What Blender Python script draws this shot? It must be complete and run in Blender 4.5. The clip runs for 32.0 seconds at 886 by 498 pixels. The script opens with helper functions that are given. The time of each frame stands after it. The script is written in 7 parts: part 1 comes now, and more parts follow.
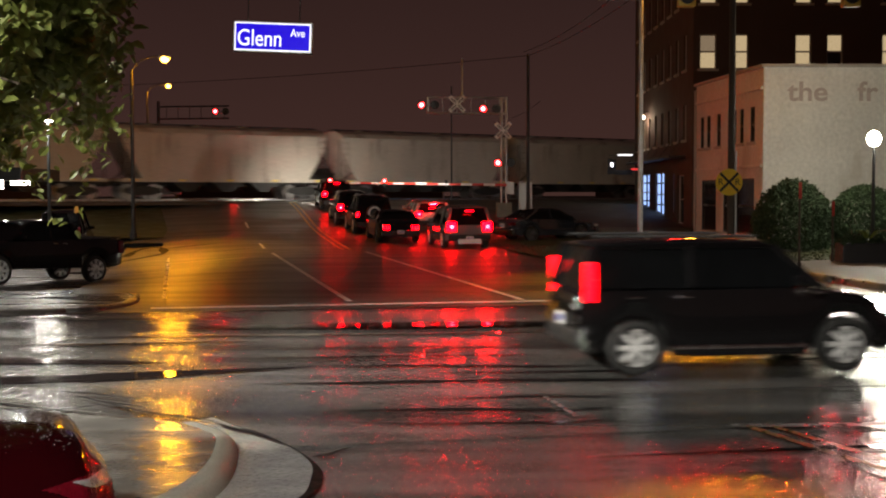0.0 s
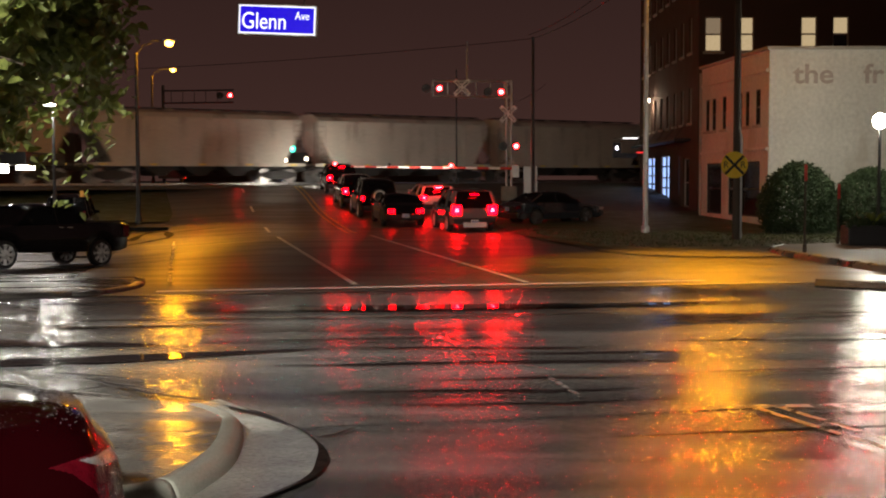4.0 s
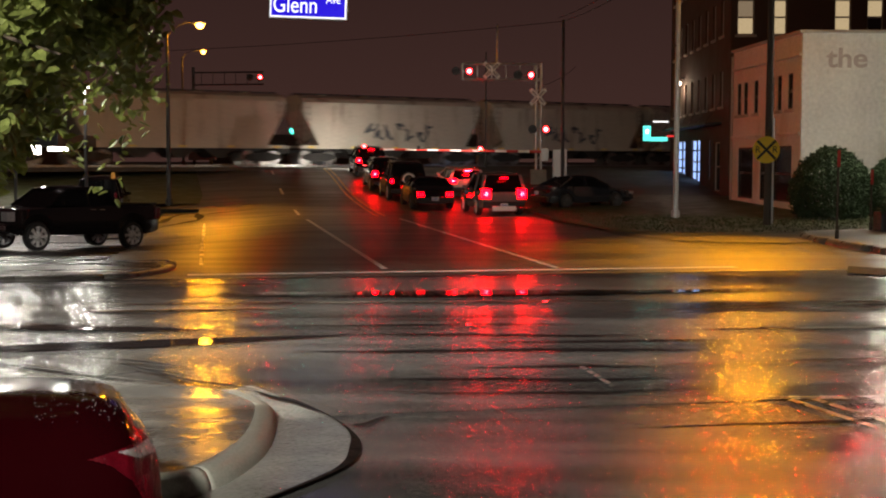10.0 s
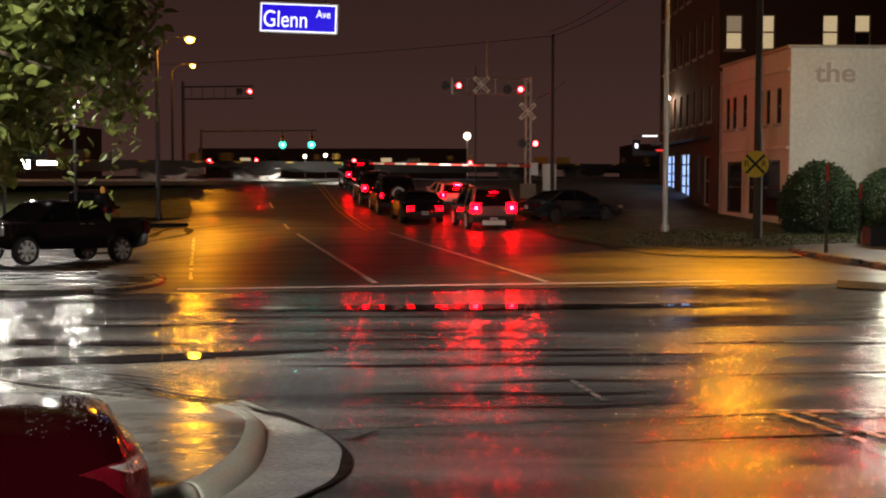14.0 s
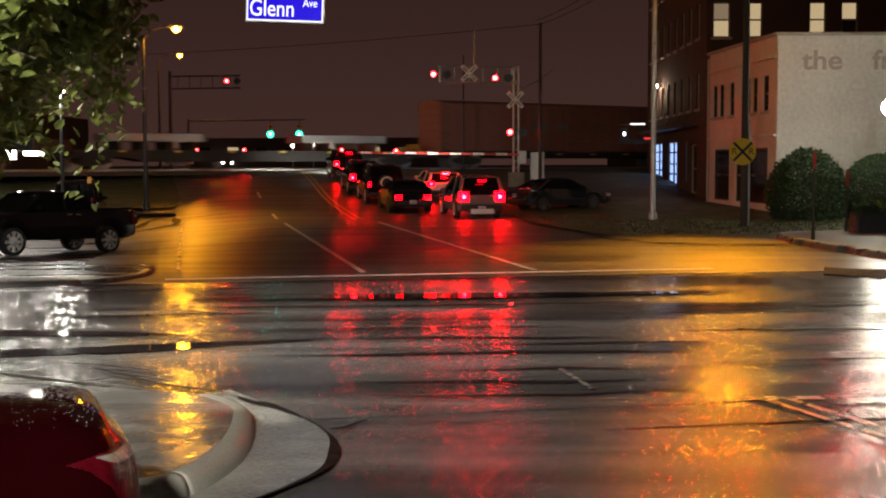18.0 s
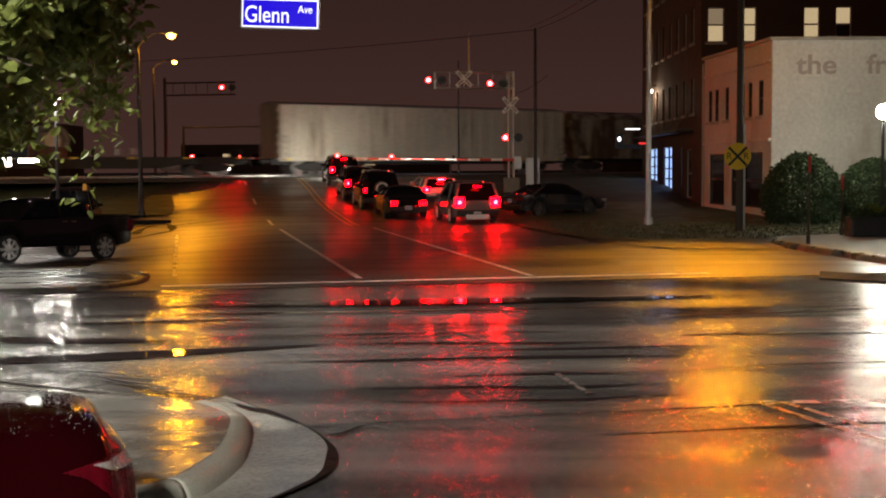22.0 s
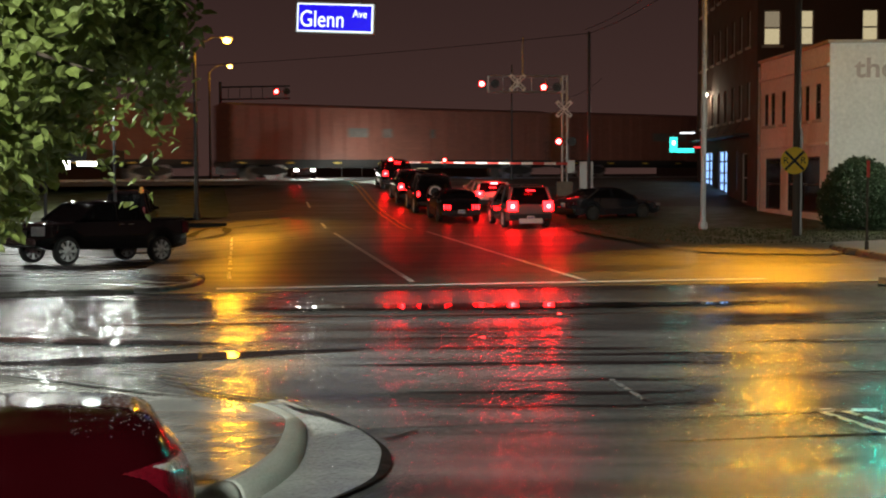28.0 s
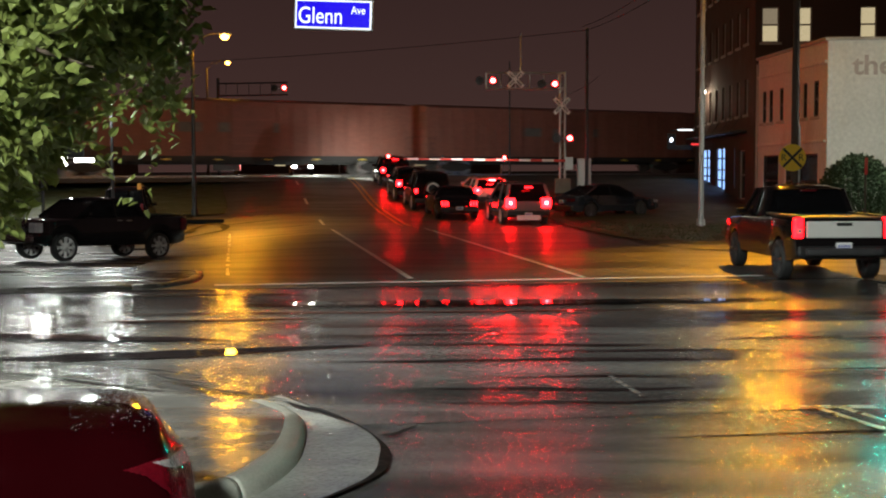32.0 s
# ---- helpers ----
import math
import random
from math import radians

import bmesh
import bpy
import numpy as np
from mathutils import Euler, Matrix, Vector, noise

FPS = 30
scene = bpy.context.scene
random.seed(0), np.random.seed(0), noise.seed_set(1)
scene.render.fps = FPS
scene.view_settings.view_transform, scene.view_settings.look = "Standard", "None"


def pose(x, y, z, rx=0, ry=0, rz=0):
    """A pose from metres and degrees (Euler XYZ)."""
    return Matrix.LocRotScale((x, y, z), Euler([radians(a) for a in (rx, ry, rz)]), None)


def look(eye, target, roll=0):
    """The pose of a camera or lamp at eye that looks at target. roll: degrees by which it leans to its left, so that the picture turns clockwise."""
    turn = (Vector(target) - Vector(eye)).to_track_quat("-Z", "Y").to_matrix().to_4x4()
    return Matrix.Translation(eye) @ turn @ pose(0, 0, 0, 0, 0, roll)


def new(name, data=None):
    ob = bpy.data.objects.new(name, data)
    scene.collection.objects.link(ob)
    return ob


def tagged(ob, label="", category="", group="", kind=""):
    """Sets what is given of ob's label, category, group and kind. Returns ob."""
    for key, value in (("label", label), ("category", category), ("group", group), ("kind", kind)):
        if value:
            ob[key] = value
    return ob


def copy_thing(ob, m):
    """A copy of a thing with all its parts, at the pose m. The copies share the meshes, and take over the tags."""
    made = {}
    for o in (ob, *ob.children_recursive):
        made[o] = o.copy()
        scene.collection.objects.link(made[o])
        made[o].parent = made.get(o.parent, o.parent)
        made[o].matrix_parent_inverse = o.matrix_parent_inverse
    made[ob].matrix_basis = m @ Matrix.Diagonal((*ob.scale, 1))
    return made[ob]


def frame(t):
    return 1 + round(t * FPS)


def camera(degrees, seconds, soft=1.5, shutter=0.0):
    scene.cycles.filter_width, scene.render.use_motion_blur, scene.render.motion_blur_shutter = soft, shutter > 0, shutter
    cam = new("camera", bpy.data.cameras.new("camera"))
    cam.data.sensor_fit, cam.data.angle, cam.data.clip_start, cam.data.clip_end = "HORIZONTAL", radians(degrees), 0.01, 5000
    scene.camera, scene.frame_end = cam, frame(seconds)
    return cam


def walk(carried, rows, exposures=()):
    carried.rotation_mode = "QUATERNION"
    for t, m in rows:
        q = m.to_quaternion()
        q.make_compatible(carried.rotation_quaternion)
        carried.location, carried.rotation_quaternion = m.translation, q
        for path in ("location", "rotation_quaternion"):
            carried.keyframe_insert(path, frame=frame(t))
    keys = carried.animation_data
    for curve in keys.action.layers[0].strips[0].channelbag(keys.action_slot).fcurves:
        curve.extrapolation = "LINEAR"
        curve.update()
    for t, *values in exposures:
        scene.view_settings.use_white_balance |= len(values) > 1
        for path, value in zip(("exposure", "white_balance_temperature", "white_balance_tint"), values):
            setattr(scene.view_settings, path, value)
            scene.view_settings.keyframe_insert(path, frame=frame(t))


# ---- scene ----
cam = camera(39.2, 32.0, soft=2.0, shutter=0.5)
CAMERA = [
    (0, 0.030, -0.003, 2.158, 87.56, 0.07, 0.04),
    (0.5, 0.031, -0.005, 2.153, 87.53, 0.01, -0.10),
    (1, 0.029, -0.006, 2.151, 87.47, -0.07, -0.25),
    (1.5, 0.034, -0.007, 2.151, 87.39, -0.07, -0.39),
    (2, 0.039, -0.008, 2.149, 87.31, -0.04, -0.44),
    (2.5, 0.031, -0.008, 2.145, 87.23, -0.03, -0.41),
    (3, 0.033, -0.011, 2.131, 87.13, 0.03, -0.26),
    (3.5, 0.042, -0.008, 2.123, 87.00, 0.13, 0.01),
    (5.5, -0.024, -0.003, 2.190, 86.36, 0.12, 0.84),
    (6, -0.021, -0.003, 2.197, 86.32, 0.15, 0.96),
    (6.5, -0.020, -0.006, 2.194, 86.33, 0.23, 1.03),
    (7, -0.009, 0.002, 2.194, 86.29, 0.21, 1.11),
    (7.5, -0.011, -0.003, 2.192, 86.27, 0.21, 1.15),
    (8, -0.013, 0.000, 2.194, 86.18, 0.15, 1.22),
    (8.5, -0.010, -0.001, 2.191, 86.14, 0.07, 1.33),
    (9, -0.007, 0.001, 2.198, 86.08, -0.03, 1.45),
    (9.5, -0.012, -0.004, 2.192, 86.04, -0.05, 1.54),
    (10, -0.010, 0.001, 2.193, 86.00, -0.07, 1.58),
    (10.5, -0.016, 0.000, 2.190, 86.01, -0.07, 1.52),
    (11, -0.018, -0.007, 2.190, 86.10, -0.09, 1.43),
    (11.5, -0.021, -0.001, 2.193, 86.24, -0.12, 1.32),
    (12, -0.023, -0.001, 2.192, 86.43, -0.11, 1.23),
    (12.5, -0.024, -0.002, 2.190, 86.60, -0.12, 1.17),
    (13, -0.025, -0.001, 2.190, 86.64, -0.14, 1.14),
    (13.5, -0.027, -0.005, 2.193, 86.63, -0.13, 1.11),
    (14, -0.022, -0.002, 2.194, 86.65, -0.08, 1.10),
    (14.5, -0.022, -0.005, 2.198, 86.66, -0.06, 1.08),
    (16.5, -0.020, -0.003, 2.202, 86.57, 0.10, 0.95),
    (17, -0.018, -0.001, 2.196, 86.44, 0.12, 0.83),
    (17.5, -0.013, 0.000, 2.193, 86.30, 0.15, 0.69),
    (18, -0.010, -0.003, 2.193, 86.14, 0.16, 0.56),
    (18.5, -0.009, -0.002, 2.196, 86.06, 0.25, 0.50),
    (19, -0.010, -0.004, 2.195, 86.06, 0.28, 0.44),
    (19.5, -0.004, 0.000, 2.197, 86.10, 0.42, 0.46),
    (20, -0.009, 0.002, 2.188, 86.16, 0.44, 0.43),
    (20.5, -0.007, -0.003, 2.198, 86.17, 0.51, 0.36),
    (21, -0.011, -0.004, 2.194, 86.23, 0.48, 0.33),
    (21.5, -0.016, -0.004, 2.196, 86.33, 0.42, 0.30),
    (22, -0.019, -0.002, 2.192, 86.40, 0.37, 0.34),
    (22.5, -0.018, -0.001, 2.194, 86.42, 0.26, 0.44),
    (23, -0.016, -0.005, 2.192, 86.40, 0.27, 0.58),
    (23.5, -0.017, -0.005, 2.191, 86.34, 0.28, 0.69),
    (24, -0.013, -0.003, 2.189, 86.24, 0.27, 0.79),
    (24.5, -0.012, -0.002, 2.186, 86.13, 0.27, 0.88),
    (25, -0.021, -0.001, 2.197, 86.03, 0.26, 0.94),
    (25.5, -0.009, -0.005, 2.187, 85.98, 0.28, 1.04),
    (27.5, -0.035, -0.003, 2.203, 86.42, 0.23, 2.30),
    (28, -0.039, -0.002, 2.199, 86.58, 0.26, 2.76),
    (28.5, -0.053, -0.001, 2.197, 86.63, 0.25, 3.00),
    (29, -0.056, -0.003, 2.197, 86.67, 0.23, 3.03),
    (29.5, -0.053, -0.002, 2.198, 86.71, 0.21, 2.96),
    (30, -0.050, -0.003, 2.195, 86.76, 0.23, 2.91),
    (30.5, -0.053, -0.003, 2.198, 86.75, 0.19, 2.85),
    (31, -0.053, -0.003, 2.197, 86.71, 0.20, 2.76),
    (31.5, -0.054, -0.005, 2.197, 86.59, 0.21, 2.68),
    (32, -0.053, -0.005, 2.198, 86.43, 0.20, 2.65),
]
walk(cam, [(t, pose(x, y, z, a, b, c)) for t, x, y, z, a, b, c in CAMERA],
     exposures=[(0, 0.52, 7000, 17), (23.7, 0.52, 7000, 17), (24.1, 0.66, 5500, -24), (25.0, 0.66, 5800, -10), (27.5, 0.72, 6300, 6), (32, 0.70, 6300, 8)])

# ---- world and large lights ----
world = bpy.data.worlds.new("world")
scene.world = world
world.use_nodes = True
wn = world.node_tree
bg = wn.nodes["Background"]
wtc = wn.nodes.new("ShaderNodeTexCoord")
wsep = wn.nodes.new("ShaderNodeSeparateXYZ")
wramp = wn.nodes.new("ShaderNodeValToRGB")
wn.links.new(wtc.outputs["Generated"], wsep.inputs[0])
wn.links.new(wsep.outputs["Z"], wramp.inputs[0])
wn.links.new(wramp.outputs[0], bg.inputs[0])
wramp.color_ramp.elements[0].position, wramp.color_ramp.elements[0].color = 0.0, (0.026, 0.0128, 0.0108, 1)
wramp.color_ramp.elements[1].position, wramp.color_ramp.elements[1].color = 0.24, (0.010, 0.0052, 0.0050, 1)
bg.inputs[1].default_value = 1.35


def lamp(name, kind, m, power, colour, size=0.3, cone=150, blend=0.6):
    data = bpy.data.lights.new(name, kind)
    data.energy, data.color = power, colour
    if kind == "SPOT":
        data.spot_size, data.spot_blend, data.shadow_soft_size = radians(cone), blend, size
    elif kind == "POINT":
        data.shadow_soft_size = size
    elif kind == "AREA":
        data.size = size
    ob = new(name, data)
    ob.matrix_world = m
    return ob


SODIUM = (1.0, 0.40, 0.013)
WHITE = (0.93, 0.97, 0.88)
COOL = (0.86, 0.93, 1.0)
# sodium street lamps over the far kerbs, the white lamps of the frontage and of the lot
lamp("sodium_light", "POINT", pose(-13.3, 60.0, 8.35), 620, SODIUM, 0.25)
lamp("sodium_light", "POINT", pose(-23.1, 105.0, 11.2), 1300, SODIUM, 0.25)
lamp("sodium_light", "POINT", pose(9.87, 46.0, 11.05), 330, SODIUM, 0.25)
lamp("sodium_beam", "SPOT", look((9.87, 45.9, 11.1), (2.4, -8.0, 0.0)), 2300, SODIUM, 0.3, 25, 1.0)
# the reflectors of two of them throw most of it down the road
lamp("sodium_beam", "SPOT", look((-13.3, 59.9, 8.3), (-11.3, 53.0, 0.0)), 4200, SODIUM, 0.25, 64, 1.0)
lamp("sodium_beam", "SPOT", look((9.87, 45.9, 11.05), (5.4, 31.0, 0.0)), 9000, SODIUM, 0.3, 36, 0.9)
lamp("wall_light", "POINT", pose(12.7, 80.4, 6.95), 90, (1.0, 0.8, 0.55), 0.12)
lamp("yard_light", "POINT", pose(0.0, 112.0, 5.9), 400, COOL, 0.2)
lamp("lot_light", "POINT", pose(-15.0, 47.0, 4.85), 230, WHITE, 0.16)
lamp("lot_light", "POINT", pose(-17.75, 47.0, 4.85), 230, WHITE, 0.16)
# two white lights added out of view to brighten the near ground
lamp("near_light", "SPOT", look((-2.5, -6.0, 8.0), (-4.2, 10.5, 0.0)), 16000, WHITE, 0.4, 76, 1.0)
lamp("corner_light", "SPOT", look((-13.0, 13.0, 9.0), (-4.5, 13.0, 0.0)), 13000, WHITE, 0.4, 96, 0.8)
# headlight beams of the first cars at the gate
for hx, hy, hz in ((-7.9, 78.6, 2.2), (-1.7, 70.3, 1.7)):
    lamp("headlight_beam", "SPOT", look((hx, hy, hz), (hx - 2.6, hy + 12, hz - 0.6)), 560, WHITE, 0.12, 160, 1.0)


# ---- materials ----
def mat(name, colour, rough=0.5, metal=0.0, vary=0.25, scale=3.0, bump=0.0, fine=40.0, emit=None, power=0.0,
        rvary=0.15, objrand=0.0, coat=0.0):
    """A surface with stains at two sizes, uneven gloss and fine relief."""
    m = bpy.data.materials.new(name)
    m.use_nodes = True
    nt = m.node_tree
    b = nt.nodes["Principled BSDF"]
    b.inputs["Metallic"].default_value = metal
    b.inputs["Coat Weight"].default_value = coat
    tc = nt.nodes.new("ShaderNodeTexCoord")
    n1, n2 = nt.nodes.new("ShaderNodeTexNoise"), nt.nodes.new("ShaderNodeTexNoise")
    for n, s in ((n1, scale), (n2, fine)):
        n.inputs["Scale"].default_value, n.inputs["Detail"].default_value = s, 4
        nt.links.new(tc.outputs["Object"], n.inputs["Vector"])
    add = nt.nodes.new("ShaderNodeMath")
    add.operation = "ADD"
    nt.links.new(n1.outputs["Fac"], add.inputs[0])
    nt.links.new(n2.outputs["Fac"], add.inputs[1])
    rng = nt.nodes.new("ShaderNodeMapRange")
    rng.inputs["From Min"].default_value, rng.inputs["From Max"].default_value = 0.6, 1.4
    rng.inputs["To Min"].default_value, rng.inputs["To Max"].default_value = 1 - vary, 1 + vary
    nt.links.new(add.outputs[0], rng.inputs["Value"])
    last = rng.outputs[0]
    if objrand:
        oi = nt.nodes.new("ShaderNodeObjectInfo")
        r2 = nt.nodes.new("ShaderNodeMapRange")
        r2.inputs["To Min"].default_value, r2.inputs["To Max"].default_value = 1 - objrand, 1 + objrand
        nt.links.new(oi.outputs["Random"], r2.inputs["Value"])
        mul = nt.nodes.new("ShaderNodeMath")
        mul.operation = "MULTIPLY"
        nt.links.new(last, mul.inputs[0])
        nt.links.new(r2.outputs[0], mul.inputs[1])
        last = mul.outputs[0]
    vm = nt.nodes.new("ShaderNodeVectorMath")
    vm.operation = "SCALE"
    vm.inputs[0].default_value = colour
    nt.links.new(last, vm.inputs["Scale"])
    nt.links.new(vm.outputs[0], b.inputs["Base Color"])
    rr = nt.nodes.new("ShaderNodeMapRange")
    rr.inputs["From Min"].default_value, rr.inputs["From Max"].default_value = 0.3, 0.7
    rr.inputs["To Min"].default_value = max(0.02, rough - rvary)
    rr.inputs["To Max"].default_value = min(1.0, rough + rvary)
    nt.links.new(n1.outputs["Fac"], rr.inputs["Value"])
    nt.links.new(rr.outputs[0], b.inputs["Roughness"])
    if bump:
        bp = nt.nodes.new("ShaderNodeBump")
        bp.inputs["Strength"].default_value, bp.inputs["Distance"].default_value = min(1, bump), 0.02
        nt.links.new(n2.outputs["Fac"], bp.inputs["Height"])
        nt.links.new(bp.outputs[0], b.inputs["Normal"])
    if emit:
        b.inputs["Emission Color"].default_value = (*emit, 1)
        b.inputs["Emission Strength"].default_value = power
    return m


def wet(name, colour, dry=0.24, pool=0.07, pools=0.56, stretch=0.25, bump=0.55, grain=60.0, vary=0.35, paths=False):
    """Rain-wet paving: standing water lies in long shallow hollows, the rest shines dully through its grain."""
    m = mat(name, colour, 0.3, 0, vary, 0.7, 0, grain)
    nt = m.node_tree
    b = nt.nodes["Principled BSDF"]
    tc = nt.nodes.new("ShaderNodeTexCoord")
    mp = nt.nodes.new("ShaderNodeMapping")
    mp.inputs["Rotation"].default_value = (0, 0, radians(-12))
    mp.inputs["Scale"].default_value = (stretch * 0.45, 0.55, 1)
    nt.links.new(tc.outputs["Object"], mp.inputs["Vector"])
    n = nt.nodes.new("ShaderNodeTexNoise")
    n.inputs["Scale"].default_value, n.inputs["Detail"].default_value = 1.3, 8
    nt.links.new(mp.outputs[0], n.inputs["Vector"])
    rp = nt.nodes.new("ShaderNodeMapRange")
    rp.interpolation_type = "SMOOTHSTEP"
    rp.inputs["From Min"].default_value, rp.inputs["From Max"].default_value = pools - 0.20, pools + 0.10
    rp.inputs["To Min"].default_value, rp.inputs["To Max"].default_value = dry, pool
    nt.links.new(n.outputs["Fac"], rp.inputs["Value"])
    nt.links.new(rp.outputs[0], b.inputs["Roughness"])
    cm = nt.nodes.new("ShaderNodeMapRange")
    cm.inputs["From Min"].default_value, cm.inputs["From Max"].default_value = 0.3, 0.7
    cm.inputs["To Min"].default_value, cm.inputs["To Max"].default_value = 1.7, 0.55
    nt.links.new(n.outputs["Fac"], cm.inputs["Value"])
    sc = nt.nodes.new("ShaderNodeVectorMath")
    sc.operation = "SCALE"
    nt.links.new(b.inputs["Base Color"].links[0].from_socket, sc.inputs[0])
    nt.links.new(cm.outputs[0], sc.inputs["Scale"])
    nt.links.new(sc.outputs[0], b.inputs["Base Color"])
    if paths:
        # wheel paths worn pale along the street
        mq = nt.nodes.new("ShaderNodeMapping")
        mq.inputs["Rotation"].default_value = (0, 0, radians(-8))
        mq.inputs["Scale"].default_value = (0.035, 1.0, 1)
        nt.links.new(tc.outputs["Object"], mq.inputs["Vector"])
        nq = nt.nodes.new("ShaderNodeTexNoise")
        nq.inputs["Scale"].default_value, nq.inputs["Detail"].default_value = 0.9, 3
        nt.links.new(mq.outputs[0], nq.inputs["Vector"])
        rq = nt.nodes.new("ShaderNodeMapRange")
        rq.inputs["From Min"].default_value, rq.inputs["From Max"].default_value = 0.35, 0.65
        rq.inputs["To Min"].default_value, rq.inputs["To Max"].default_value = 0.5, 1.6
        nt.links.new(nq.outputs["Fac"], rq.inputs["Value"])
        sq = nt.nodes.new("ShaderNodeVectorMath")
        sq.operation = "SCALE"
        nt.links.new(sc.outputs[0], sq.inputs[0])
        nt.links.new(rq.outputs[0], sq.inputs["Scale"])
        nt.links.new(sq.outputs[0], b.inputs["Base Color"])
    g = nt.nodes.new("ShaderNodeTexNoise")
    g.inputs["Scale"].default_value, g.inputs["Detail"].default_value = grain, 3
    nt.links.new(tc.outputs["Object"], g.inputs["Vector"])
    bp = nt.nodes.new("ShaderNodeBump")
    bp.inputs["Distance"].default_value = 0.012
    st = nt.nodes.new("ShaderNodeMapRange")
    st.inputs["From Min"].default_value, st.inputs["From Max"].default_value = pool, dry
    st.inputs["To Min"].default_value, st.inputs["To Max"].default_value = bump * 0.3, bump
    nt.links.new(rp.outputs[0], st.inputs["Value"])
    nt.links.new(st.outputs[0], bp.inputs["Strength"])
    nt.links.new(g.outputs["Fac"], bp.inputs["Height"])
    nt.links.new(bp.outputs[0], b.inputs["Normal"])
    b.inputs["IOR"].default_value = 1.36
    return m


def glow(name, colour, power):
    return mat(name, tuple(0.06 * c for c in colour), 0.3, 0, 0.05, 3, 0, 40, colour, power)


M_ASPHALT = wet("wet_asphalt", (0.055, 0.053, 0.051), 0.20, 0.08, 0.56, 0.25, 0.52, 50.0, paths=True)
M_AVENUE = wet("worn_wet_asphalt", (0.080, 0.074, 0.067), 0.47, 0.31, 0.52, 0.3, 0.35, 70.0)
M_LOT = wet("wet_lot_asphalt", (0.04, 0.039, 0.038), 0.42, 0.16, 0.56, 0.35, 0.5)
M_CONC = wet("wet_concrete", (0.13, 0.125, 0.115), 0.20, 0.09, 0.62, 0.7, 0.7, 6.0)
M_WALK = mat("walk_concrete", (0.34, 0.32, 0.27), 0.6, 0, 0.25, 1.2, 0.2, 40)
M_APRON = wet("dull_wet_apron", (0.075, 0.068, 0.055), 0.6, 0.34, 0.55, 0.5, 0.5, 30.0)
M_GUTTER = wet("wet_gutter_concrete", (0.19, 0.19, 0.175), 0.30, 0.12, 0.5, 0.7, 0.9, 26.0)
M_WATER = mat("standing_water", (0.012, 0.012, 0.012), 0.05, 0, 0.3, 3, 0.02, 14, rvary=0.02)
M_KERBDARK = mat("dark_wet_kerb", (0.09, 0.085, 0.075), 0.35, 0, 0.3, 2.5, 0.25, 50)
M_KERB = mat("kerb_concrete", (0.205, 0.205, 0.175), 0.6, 0, 0.3, 2.5, 0.25, 50)
M_SOIL = mat("soil", (0.055, 0.05, 0.035), 0.8, 0, 0.4, 0.6, 0.5, 12)
M_GRASS = mat("grass", (0.045, 0.055, 0.018), 0.6, 0, 0.4, 1.2, 0.5, 30, objrand=0.1)
M_PAINT = mat("worn_white_line", (0.78, 0.77, 0.73), 0.5, 0, 0.5, 4, 0.1, 60)
M_YELLOW = mat("worn_yellow_line", (0.60, 0.36, 0.04), 0.4, 0, 0.6, 4, 0.1, 60)
M_FAINT = mat("faint_white_line", (0.095, 0.093, 0.09), 0.3, 0, 0.6, 5, 0.2, 60)
M_FAINTYEL = mat("faint_yellow_line", (0.07, 0.055, 0.022), 0.3, 0, 0.6, 5, 0.2, 60)
M_TAR = mat("tar_seam", (0.006, 0.006, 0.006), 0.75, 0, 0.3, 6, 0.3, 30)
M_TAR.node_tree.nodes["Principled BSDF"].inputs["Specular IOR Level"].default_value = 0.12
M_STEEL = mat("galvanised_steel", (0.42, 0.42, 0.41), 0.42, 0.6, 0.2, 5, 0.05, 60)
M_DARKSTEEL = mat("dark_steel", (0.05, 0.05, 0.052), 0.5, 0.4, 0.3, 6, 0.1, 50)
M_WOODPOLE = mat("pole_wood", (0.07, 0.05, 0.036), 0.75, 0, 0.35, 5, 0.4, 25)
M_BLACK = mat("black_plastic", (0.012, 0.012, 0.012), 0.45, 0, 0.2, 6, 0.05, 60)
M_RUBBER = mat("rubber", (0.016, 0.016, 0.016), 0.7, 0, 0.2, 8, 0.2, 60)
M_RIM = mat("alloy", (0.68, 0.68, 0.68), 0.3, 0.35, 0.12, 8, 0.02, 60)
M_CHROME = mat("chrome", (0.75, 0.75, 0.75), 0.12, 1.0, 0.08, 8, 0, 60)
M_GLASS = mat("dark_car_glass", (0.008, 0.009, 0.010), 0.05, 0, 0.1, 4, 0, 30, rvary=0.02)
M_PLATE = mat("plate_white", (0.75, 0.75, 0.74), 0.4, 0, 0.1, 8, 0, 50)
M_BLUEBAR = mat("plate_blue", (0.05, 0.08, 0.35), 0.4)
M_TAIL_ON = glow("lit_tail_lens", (1.0, 0.0025, 0.004), 25)
M_TAIL_RUN = glow("running_tail_lens", (1.0, 0.003, 0.006), 7)
M_TAIL_HOT = glow("lit_tail_core", (1.0, 0.004, 0.005), 480)
M_TAIL_OFF = mat("tail_lens", (0.085, 0.002, 0.006), 0.10, 0, 0.3, 14, 0.3, 60, coat=0.5)
M_CLEAR = mat("clear_lens", (0.34, 0.32, 0.33), 0.10, 0.3, 0.4, 20, 0.7, 60, coat=0.5)
M_HEAD_ON = glow("lit_headlamp", (1.0, 0.95, 0.86), 60)
M_SODIUM = glow("sodium_lens", (1.0, 0.46, 0.06), 16)
M_GLOBE = glow("white_globe", (0.95, 1.0, 0.84), 190)
M_LOTLAMP = glow("white_diffuser", (1.0, 0.96, 0.88), 12)
M_WARMGLOBE = glow("warm_globe", (1.0, 0.86, 0.66), 9)
